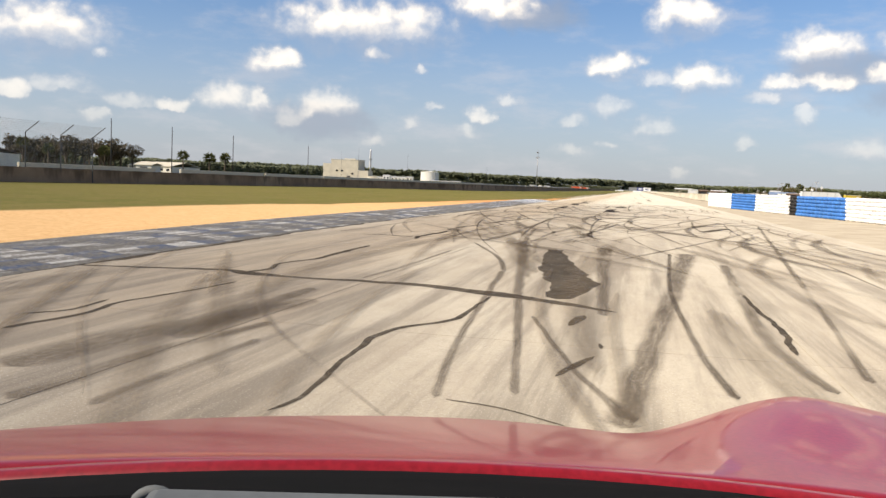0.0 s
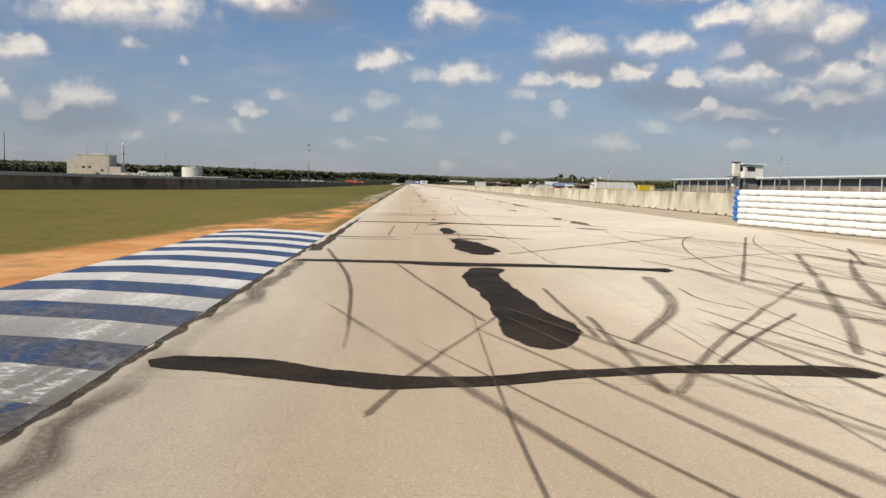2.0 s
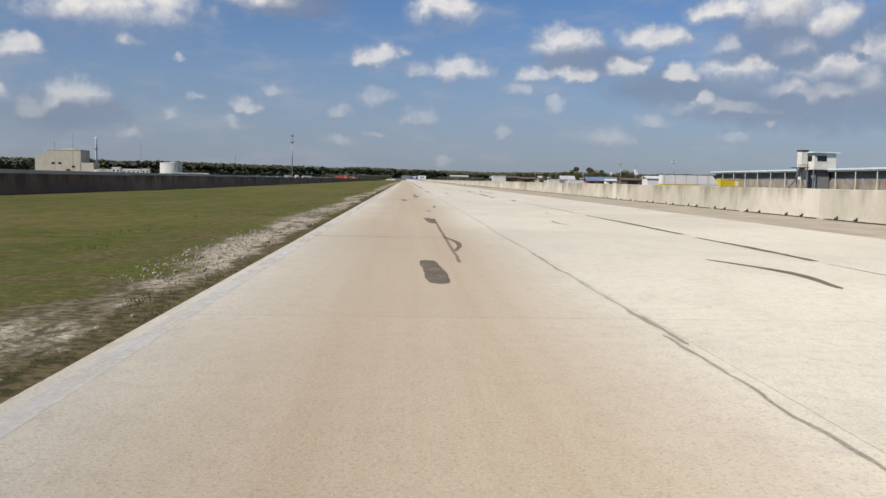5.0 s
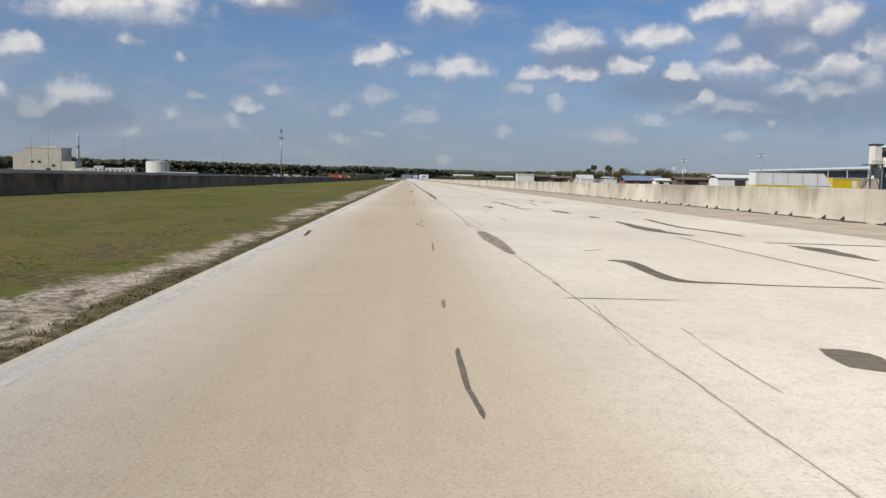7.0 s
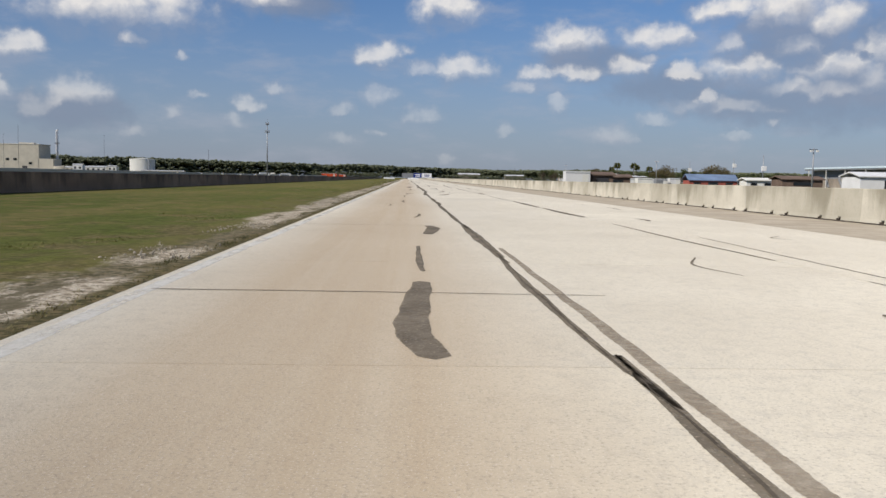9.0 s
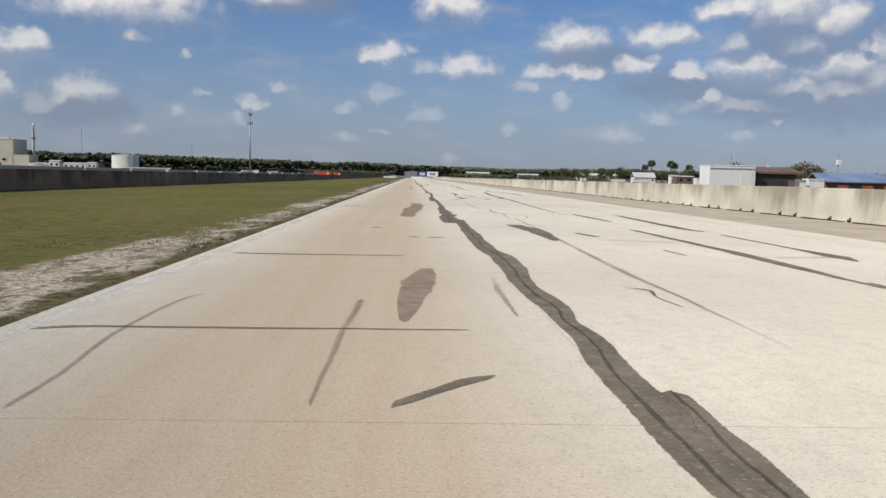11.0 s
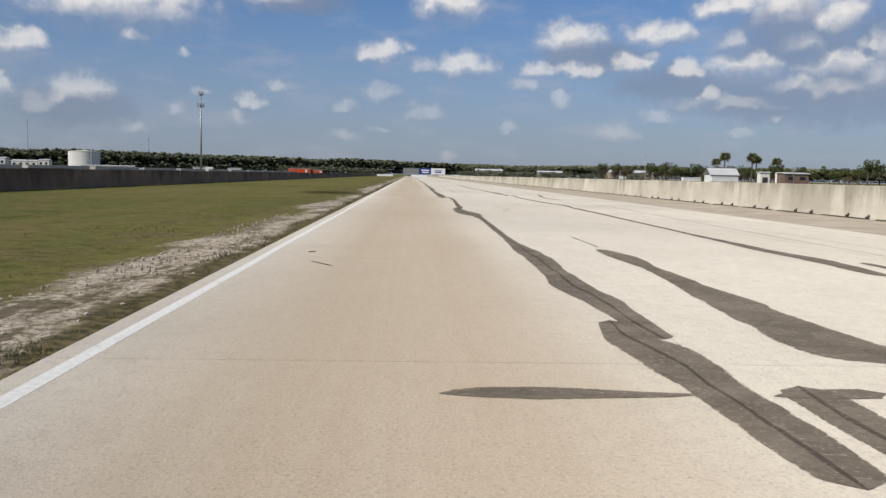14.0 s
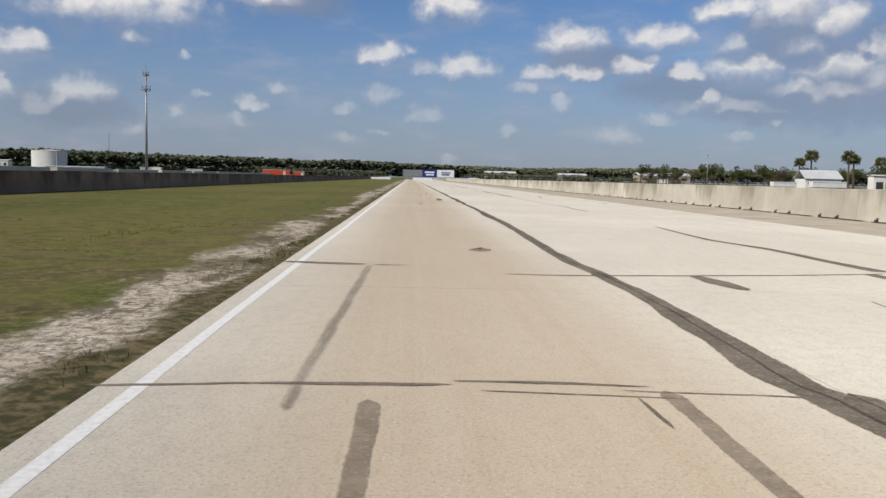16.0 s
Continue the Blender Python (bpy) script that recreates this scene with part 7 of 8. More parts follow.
def control_tower():
    """Glazed cabin high on a slim shaft, before the hall, with an open steel stair at its side."""
    ob = thing("control_tower", pose(186, 512, -0.05, 0, 0, 8), "pale control tower with a glazed cabin and outside steel stairs", "tower")
    part("shaft", box(1.5, 1, 4.5, 6.5, 7, 9.0, 0.05), GREY_SHEET, ob)
    cabin = part("cabin", box(1.0, 0, 12.3, 11, 9, 7.2, 0.05), PALE_WALL, ob)
    part("window", box(-0.6, -4.56, 13.6, 4.6, 0.12, 2.4), DARK_GLASS, cabin)
    part("window", box(-4.56, 0, 13.6, 0.12, 6.0, 2.4), DARK_GLASS, cabin)
    part("window_frame", box(-0.6, -4.54, 12.25, 5.0, 0.16, 0.2), WHITE_METAL, cabin)
    part("roof", box(1.0, 0, 16.3, 13.6, 11.6, 0.6, 0.06), HALL_ROOF, ob)
    part("stair_tower", box(-6.6, 1, 10.5, 3.0, 3.4, 12.6, 0.05), PALE_WALL, ob)
    part("stair_head", box(-6.6, 1, 17.1, 3.6, 4.0, 0.6, 0.05), DARK_STEEL, ob)
    part("balcony", box(-9.6, -2.0, 9.4, 5.5, 6, 0.3), DARK_STEEL, ob)
    for j in range(7):
        part("baluster", box(-12.2 + j * 0.85, -4.9, 10.1, 0.12, 0.12, 1.3), DARK_STEEL, ob)
    part("rail", box(-9.6, -4.9, 10.8, 5.5, 0.12, 0.12), DARK_STEEL, ob)
    for j in range(14):
        part("stair_tread", box(-16.0 + j * 0.5, -4, 0.6 + j * 0.63, 0.8, 1.8, 0.14), DARK_STEEL, ob)
    part("stringer", tube((-16.2, -4.9, 0.5), (-9.0, -4.9, 9.3), 0.14, 0.14, 6), DARK_STEEL, ob)
    part("brace", tube((-12.0, -3, 9.3), (-7.0, -3, 0.4), 0.12, 0.12, 6), DARK_STEEL, ob)
    for px in (-12.2, -7.2, -4.2):
        part("column", box(px, -4, 4.7, 0.4, 0.4, 9.4), STEEL, ob)


control_tower()


def marquee():
    """A long white tent with upright seams and one raked end, on a yellow skirt."""
    ob = thing("marquee", Matrix.Translation((67.4, 354.0, -0.05)), "long white marquee with a raked end and a yellow skirt", "tent", "trailers and tents behind the barrier")
    bm = bmesh.new()
    prof = [(0, 1.12), (15.2, 1.12), (13.4, 3.5), (0.1, 3.5)]
    rows_ = [[bm.verts.new((px, py, pz)) for px, pz in prof] for py in (0, 3.2)]
    bm.faces.new(rows_[0]), bm.faces.new(rows_[1][::-1])
    for q in range(4):
        bm.faces.new((rows_[0][q], rows_[1][q], rows_[1][(q + 1) % 4], rows_[0][(q + 1) % 4]))
    bmesh.ops.recalc_face_normals(bm, faces=bm.faces)
    part("canvas", bm, WHITE_METAL, ob)
    part("skirt", box(5.0, 1.6, 0.56, 10.0, 3.1, 1.12), YELLOW, ob)
    part("base", box(12.4, 1.6, 0.56, 4.8, 3.0, 1.12), PALE_WALL, ob)
    for j in range(5):
        part("seam", box(0.6 + j * 2.9, -0.02, 2.4, 0.07, 0.05, 2.1), GREY_SHEET, ob)
    part("ridge_trim", box(6.7, 0.05, 3.52, 13.5, 0.16, 0.1), STEEL, ob)


marquee()


def box_trailer(x, y, w, d, h, mat_, label, turn=0.0, group="trailers and tents behind the barrier"):
    """A parked trailer: ribbed body on a dark chassis with wheels, a door at its end."""
    ob = thing("box_trailer", pose(x, y, -0.05, 0, 0, turn), label, "trailer", group)
    part("body", box(0, 0, 0.75 + (h - 0.75) / 2, w, d, h - 0.75, 0.06), mat_, ob)
    part("roof", box(0, 0, h + 0.03, w + 0.06, d + 0.06, 0.08, 0.02), WHITE_METAL, ob)
    part("chassis", box(0, 0, 0.62, w * 0.96, d * 0.7, 0.22), DARK_STEEL, ob)
    for sx in (-0.28, -0.18, 0.3):
        for sy in (-1, 1):
            part("wheel", tube((w * sx, sy * d * 0.42 - 0.12, 0.42), (w * sx, sy * d * 0.42 + 0.12, 0.42), 0.42, 0.42, 16), BLACK_RUBBER, ob)
    part("door", box(w * 0.3, -d / 2 - 0.02, 0.8 + (h - 1) * 0.42, 1.0, 0.05, (h - 1) * 0.8), PALE_WALL, ob)
    part("trim", box(0, -d / 2 - 0.015, h - 0.25, w * 0.98, 0.03, 0.12), STEEL, ob)
    return ob


box_trailer(29.8, 402.0, 4.2, 2.6, 2.7, WHITE_METAL, "white box trailer parked behind the barrier")
box_trailer(86.6, 358.0, 5.6, 2.6, 2.7, YELLOW, "bright yellow low trailer beside a white marquee", 3)
box_trailer(60.2, 455.0, 2.6, 2.4, 1.9, GREY_SHEET, "small grey trailer with a pale roof")
box_trailer(63.6, 456.0, 2.4, 2.4, 2.1, WHITE_METAL, "small white trailer beside a bush")
box_trailer(88.6, 473.0, 4.9, 2.5, 2.3, WHITE_METAL, "white box trailer with a grey stripe of writing")
box_trailer(94.6, 474.0, 5.2, 2.5, 2.2, WHITE_METAL, "white box trailer beside a red building")
box_trailer(55.4, 452.0, 3.4, 2.4, 2.0, PALE_WALL, "small pale trailer behind the barrier")
box_trailer(72.4, 530.0, 5.0, 2.5, 2.2, WHITE_METAL, "white box trailer parked beside a light pole")
box_trailer(80.2, 530.5, 7.4, 2.5, 2.1, WHITE_METAL, "long low white box trailer behind the barrier")
box_trailer(113.5, 738.0, 9.4, 2.5, 2.3, WHITE_METAL, "long white trailer before a grey-roofed house")
box_trailer(103.0, 742.0, 6.5, 2.4, 2.0, WHITE_METAL, "low white box trailer before dark trees")
box_trailer(121.0, 915.0, 4.4, 2.4, 2.6, WHITE_METAL, "small white trailer before dun trees")
box_trailer(-53.0, 850.0, 10.6, 2.8, 2.9, ORANGE, "long orange site trailer beyond the wall", 8)
box_trailer(-44.4, 852.0, 4.6, 2.6, 2.4, ORANGE, "short orange site trailer beyond the wall", 8)
box_trailer(-80.0, 830.0, 6.0, 2.4, 2.4, WHITE_METAL, "white van-sized trailer beyond the wall", 15)
box_trailer(-92.0, 815.0, 6.0, 2.4, 2.6, WHITE_METAL, "white van-sized trailer beyond the wall", 20)
B = "buildings behind the barrier"
shed("service_building", 156, 1035, 32, 14, 5.2, DUN_WALL, ROOF_METAL, "long dun building with one dark doorway", group=B, doors=1, windows=4)
shed("service_building", 95, 1010, 16, 8, 4.2, DUN_WALL, ROOF_METAL, "small dun building far behind the barrier", group=B, doors=1, windows=2)
shed("service_building", 60, 1080, 20, 10, 5.0, DUN_WALL, ROOF_METAL, "dun shed far behind the barrier", group=B, windows=3)
shed("service_building", 118.5, 754, 10.5, 7, 3.1, PALE_WALL, ROOF_METAL, "pale house with a grey pitched roof under palms", group=B, windows=4, pitch=0.35)
shed("service_building", 121.5, 700, 7.5, 6, 3.6, BROWN_WALL, ROOF_METAL, "brown house with a pale flat roof beside a pole", group=B, windows=2, pitch=0.05)
shed("service_building", 131.0, 745, 3.4, 3.2, 4.3, PALE_WALL, WHITE_METAL, "narrow white pump house beside a white tank", group=B, doors=1, pitch=0.05)
ROOF_BLUE = plain("blue_grey_roof", (0.17, 0.23, 0.34), 0.5, vary=0.25, scale=0.5)
shed("service_building", 79.1, 475, 12.4, 5, 1.75, RED_PAINT, ROOF_BLUE, "long low red building under a blue-grey roof", group=B, doors=1, windows=3, pitch=0.3)
shed("service_building", 34.3, 404, 3.6, 4, 2.1, BROWN_WALL, BROWN_WALL, "dark brown timber hut beside a white trailer", group=B, doors=1)
shed("service_building", 41.5, 423, 5.2, 4, 1.9, BROWN_WALL, BROWN_WALL, "low dark brown timber hut", group=B, windows=1)
shed("service_building", 80.4, 397, 10.8, 6, 2.6, WHITE_METAL, WHITE_METAL, "white shed with a dark door", group=B, doors=1)
shed("service_building", 77.4, 422, 8.0, 5, 2.1, BROWN_WALL, BROWN_WALL, "low rust-brown shed behind the barrier", group=B, windows=1)
shed("service_building", 74.0, 433, 5.8, 4, 1.8, PALE_WALL, PALE_WALL, "low pale hut with a dark window", group=B, windows=2)



# ---- poles ----
def light_pole(x, y, h, label, lamps=True, mat_=None, group="light poles"):
    ob = thing("light_pole", Matrix.Translation((x, y, -0.05)), label, "pole", group)
    part("shaft", tube((0, 0, 0), (0, 0, h), 0.15, 0.09, 10), mat_ or DARK_STEEL, ob, smooth=True)
    part("footing", tube((0, 0, 0), (0, 0, 0.5), 0.35, 0.32, 12), BARRIER, ob)
    if lamps:
        part("crossarm", box(0, 0, h - 0.2, 1.3, 0.1, 0.1), DARK_STEEL, ob)
        for s in (-0.5, 0.5):
            part("floodlight", box(s, -0.2, h - 0.45, 0.38, 0.28, 0.3, 0.04), WHITE_METAL, ob)
    return ob


for yy in (173, 199, 233, 292):
    light_pole(-112, yy, 12.6, "slim dark wooden utility pole beyond the wall", False, group="utility poles")
light_pole(-384, 1090, 36, "tall thin dark mast beside the plant", False, group="utility poles")
light_pole(-300, 1120, 38, "tall thin dark mast beside the plant", False, group="utility poles")
light_pole(-330, 1000, 40, "tall thin dark mast beside the plant", False, group="utility poles")
light_pole(-170, 1000, 22, "thin dark utility pole before the trees", False, group="utility poles")
for x, y, h in ((108.5, 295.3, 11.4), (150, 382, 12.5), (66, 392, 7), (76, 372, 7.8), (90, 560, 8.9), (102, 800, 11)):
    light_pole(x, y, h, "grey light pole with a row of floodlights", True, STEEL)

light_pole(115.9, 687, 9.4, "slim grey utility pole before the brown house", False, STEEL, "utility poles")
for x, y, h, z in ((108.8, 580.3, 9.3, 6.0), (111.6, 543.2, 9.6, 7.2), (94.2, 478.0, 8.7, 5.2)):
    box_pole = light_pole(x, y, h, "grey utility pole carrying a white transformer box", False, STEEL, "utility poles")
    part("transformer_box", box(0, -0.55, z, 1.15, 0.8, 1.3, 0.08), WHITE_METAL, box_pole, "white transformer box")
    part("bracket", box(0, -0.2, z + 0.2, 0.3, 0.5, 0.12), STEEL, box_pole)


def cell_tower():
    ob = thing("cell_tower", Matrix.Translation((-86.5, 794, -0.05)), "tall pale steel monopole with antenna clusters", "tower")
    part("shaft", tube((0, 0, 0), (0, 0, 33), 0.46, 0.22, 16), STEEL, ob, smooth=True)
    for z, r in ((27.6, 1.35), (32.4, 0.95)):
        part("antenna_ring", tube((0, 0, z), (0, 0, z + 0.18), r, r, 12), STEEL, ob)
        for q in range(9):
            a = q * math.tau / 9
            part("antenna", box(r * math.cos(a), r * math.sin(a), z + 0.4, 0.2, 0.2, 1.6, 0.03), STEEL, ob)
    part("lightning_rod", tube((0, 0, 33), (0, 0, 36.2), 0.07, 0.03, 6), STEEL, ob)
    part("cabinet", box(3.5, 0, 1.3, 3, 2.4, 2.6, 0.05), PALE_WALL, ob)


cell_tower()


# ---- debris fence on the wall by the corner ----
def wire_mesh():
    k = Mat("wire_mesh", 0.5, 0.6)
    k.color((0.35, 0.36, 0.37))
    a = k.math("LESS_THAN", k.math("FRACT", k.math("MULTIPLY", k.z, 9.0)), 0.10)
    b = k.math("LESS_THAN", k.math("FRACT", k.math("MULTIPLY", k.y, 9.0)), 0.10)
    k.alpha(k.math("MULTIPLY", k.math("MAXIMUM", a, b), 0.6))
    return k.m


WIRE = wire_mesh()
fence = thing("debris_fence", Matrix.Translation((-38.6, 22, 0)), "tall wire debris fence with posts leaning in at the top", "fence")
for j in range(12):
    px, py = 3.2 * j * 0.11, 3.2 * j
    bm = tube((px - 0.5, py, 0), (px - 0.5, py, 3.4), 0.04, 0.04, 8)
    add_tube(bm, (px - 0.5, py, 3.4), (px + 0.55, py, 4.15), 0.035, 0.035, 8)
    part("post", bm, DARK_STEEL, fence)
V = []
for j in range(12):
    px, py = 3.2 * j * 0.11, 3.2 * j
    V += [(px - 0.44, py, 0.9), (px - 0.44, py, 3.4), (px + 0.6, py, 4.15)]
F = [(3 * j + q, 3 * j + q + 1, 3 * j + q + 4, 3 * j + q + 3) for j in range(11) for q in (0, 1)]
child("wire_mesh", mesh_from("wire_mesh", V, F, WIRE), fence)


# ---- trees ----
def leaf_material(name, a, b):
    k = Mat(name, 0.7, spec=0.2)
    c = k.mix(k.island, a, b)
    c = k.mix(k.math("MULTIPLY", k.noise(0.09, 3), 0.6), c, tuple(v * 0.75 for v in a))
    return k.color(c).m


LEAF = leaf_material("leaves", (0.045, 0.062, 0.018), (0.105, 0.115, 0.035))
LEAF_DRY = leaf_material("dry_leaves", (0.10, 0.085, 0.035), (0.17, 0.13, 0.06))
# paler, greyer leaf green: the haze of distance is mixed into the colour
LEAF_FAR_HAZE = leaf_material("far_leaves_haze", (0.125, 0.142, 0.082), (0.155, 0.165, 0.10))
FROND = leaf_material("palm_fronds", (0.095, 0.105, 0.035), (0.16, 0.155, 0.06))
LEAF_DUN = leaf_material("dun_leaves", (0.075, 0.062, 0.040), (0.125, 0.10, 0.062))
BARK = plain("bark", (0.11, 0.085, 0.06), 0.95, vary=0.4, scale=5)


def leaf_cloud(rs, lobes, per_lobe, leaf):
    """Many small bent leaf sprays spread through the lobes of a crown. Lobes: x, y, z, radius, height."""
    V, F = [], []
    for lx, ly, lz, lr, lh in lobes:
        d = rs.normal(size=(per_lobe, 3))
        d /= np.linalg.norm(d, axis=1)[:, None]
        rad = rs.uniform(0.45, 1.05, per_lobe) ** 0.6
        c = np.array([lx, ly, lz]) + d * rad[:, None] * np.array([lr, lr, lh])
        s = leaf * rs.uniform(0.6, 1.5, per_lobe)
        for q in range(per_lobe):
            u = rs.normal(size=3)
            u /= np.linalg.norm(u)
            w = np.cross(u, d[q] + 0.3 * rs.normal(size=3))
            w /= np.linalg.norm(w) + 1e-6
            n0 = len(V)
            V += [c[q] - u * s[q], c[q] + w * s[q] * 0.7, c[q] + u * s[q], c[q] - w * s[q] * 0.7 + d[q] * s[q] * 0.3]
            F += [(n0, n0 + 1, n0 + 2), (n0, n0 + 2, n0 + 3)]
    return V, F


def tree_kind(seed, h, spread, leaves, dense=90):
    """Trunk with limbs, and an uneven crown of leaf sprays."""
    rs = np.random.RandomState(seed)
    bm = tube((0, 0, 0), (0.1 * h * rs.uniform(-.4, .4), 0, h * 0.55), 0.03 * h, 0.016 * h, 8)
    lobes = []
    for j in range(rs.randint(6, 9)):
        a, r = rs.uniform(0, math.tau), spread * rs.uniform(0.15, 0.75)
        z = h * rs.uniform(0.45, 0.86)
        x, y = r * math.cos(a), r * math.sin(a)
        add_tube(bm, (0, 0, h * rs.uniform(0.25, 0.45)), (x, y, z), 0.012 * h, 0.005 * h, 5)
        lobes.append((x, y, z, spread * rs.uniform(0.3, 0.5), h * rs.uniform(0.10, 0.2)))
    V, F = leaf_cloud(rs, lobes, dense, h * 0.028)
    return mesh_of("trunk", bm, BARK), mesh_from("crown", V, F, leaves)


KINDS = [tree_kind(3, 8, 3.6, LEAF), tree_kind(5, 7, 3.0, LEAF), tree_kind(8, 9.5, 3.8, LEAF), tree_kind(11, 5.5, 3.4, LEAF_DRY), tree_kind(14, 6, 3.8, LEAF), tree_kind(17, 8.5, 3.2, LEAF_DUN), tree_kind(19, 9, 3.4, LEAF_DUN)]


def tree(kind, x, y, s, label, group="trees beyond the barriers", name="tree"):
    ob = thing(name, pose(x, y, -0.05, 0, 0, (x * 37 + y * 11) % 360) @ Matrix.Scale(s, 4), label, "tree", group)
    child("trunk", KINDS[kind][0], ob)
    child("crown", KINDS[kind][1], ob)
    return ob


rng = random.Random(21)
for i in range(46):                                   # dark clump beyond the wall by the corner
    tree(rng.choice((0, 5, 5, 6, 6)), rng.uniform(-200, -156), rng.uniform(218, 262), rng.uniform(1.0, 1.3), "dark brown-green tree in a dense clump", "trees by the corner")
for i in range(62):                                   # belt of trees behind the barrier
    xx = 98 + 235 * (i + rng.uniform(-.4, .4)) / 62
    k = rng.choice((0, 1, 2, 2, 4))
    tree(k, xx, 858 - (xx - 98) * 0.22 + rng.uniform(-14, 14), rng.uniform(7.2, 9.6) / (8, 7, 9.5, 5.5, 6)[k], "full dark green broadleaf tree in a belt")
for i in range(16):                                   # dun scrub before them
    tree(rng.choice((3, 5, 6)), rng.uniform(84, 160), rng.uniform(815, 850), rng.uniform(0.5, 0.8), "low dun bush-like tree with few leaves")
for i in range(8):
    tree(rng.choice((0, 3, 4)), rng.uniform(150, 260), rng.uniform(620, 740), rng.uniform(0.6, 0.8), "uneven broadleaf tree with olive leaves")
for x, y, s, k in ((113.3, 563.5, 1.42, 3), (115.2, 564, 1.25, 3), (111.4, 564.5, 1.2, 3), (112.8, 566, 1.35, 3), (101.6, 588, 1.42, 3), (103.4, 590, 1.25, 3), (99.8, 589.5, 1.2, 3), (141.5, 914, 1.6, 3), (136.5, 916, 1.45, 3), (147, 918, 1.3, 5), (131, 788, 1.15, 4), (140, 781, 1.2, 4), (150, 776, 1.1, 0), (128, 700, 0.7, 4), (146, 700, 0.95, 2), (152, 704, 1.0, 0), (160, 708, 1.1, 4)):
    tree(k, x, y, s, "rounded olive-brown bush-like tree" if k == 3 else "full green broadleaf tree behind the barrier")


def palm_kind(seed, h):
    rs = np.random.RandomState(seed)
    bm = bmesh.new()
    lean = rs.uniform(-.4, .4)
    for j in range(6):
        add_tube(bm, (lean * j / 6, 0, h * j / 6), (lean * (j + 1) / 6, 0, h * (j + 1) / 6 + 0.02), 0.2 - j * 0.008, 0.185 - j * 0.008, 9)
    V, F = [], []
    for q in range(84):
        a, up = rs.uniform(0, math.tau), rs.uniform(-0.85, 1.4)
        d = np.array([math.cos(a) * math.cos(up), math.sin(a) * math.cos(up), math.sin(up)])
        side = np.array([-math.sin(a), math.cos(a), 0])
        L_ = rs.uniform(1.25, 1.8)
        c = np.array([lean, 0, h + 0.1])
        for k in range(7):                             # fan of narrow blades
            s = (k - 3) / 3
            tip = c + d * L_ * (1 - 0.12 * s * s) + side * s * 0.62 * L_ * 0.6 + np.array([0, 0, -0.25 * L_ * abs(s)])
            mid = c + d * L_ * 0.55 + side * s * 0.3 * L_ * 0.6
            n0 = len(V)
            V += [c + d * L_ * 0.3, mid + np.array([0, 0, 0.05]), tip, mid - np.array([0, 0, 0.06])]
            F += [(n0, n0 + 1, n0 + 2), (n0, n0 + 2, n0 + 3)]
    return mesh_of("trunk", bm, BARK), mesh_from("fronds", V, F, FROND)


PALMS = [palm_kind(1, 5.0), palm_kind(2, 6.4), palm_kind(3, 4.2)]


def palm(x, y, s, k, label):
    ob = thing("palm_tree", pose(x, y, -0.05, 0, 0, (x * 7 + y) % 360) @ Matrix.Scale(s, 4), label, "palm", "palm trees")
    child("trunk", PALMS[k][0], ob)
    child("fronds", PALMS[k][1], ob)


for x, y, s, k in ((-126.5, 230, 1.2, 0), (-118.5, 231, 1.3, 2), (-112.5, 229, 1.15, 0), (-150, 226, 1.3, 0), (-170, 216, 1.25, 1), (-160, 214, 1.25, 0)):
    palm(x, y, s, k, "short sabal palm with a round head of fronds")
for x, y, s, k in ((131.6, 786, 1.68, 1), (128.6, 788, 1.35, 1), (140, 778, 1.65, 1), (142.2, 779, 1.5, 1), (149, 775, 1.4, 1)):
    palm(x, y, s, k, "tall ragged palm among the trees")


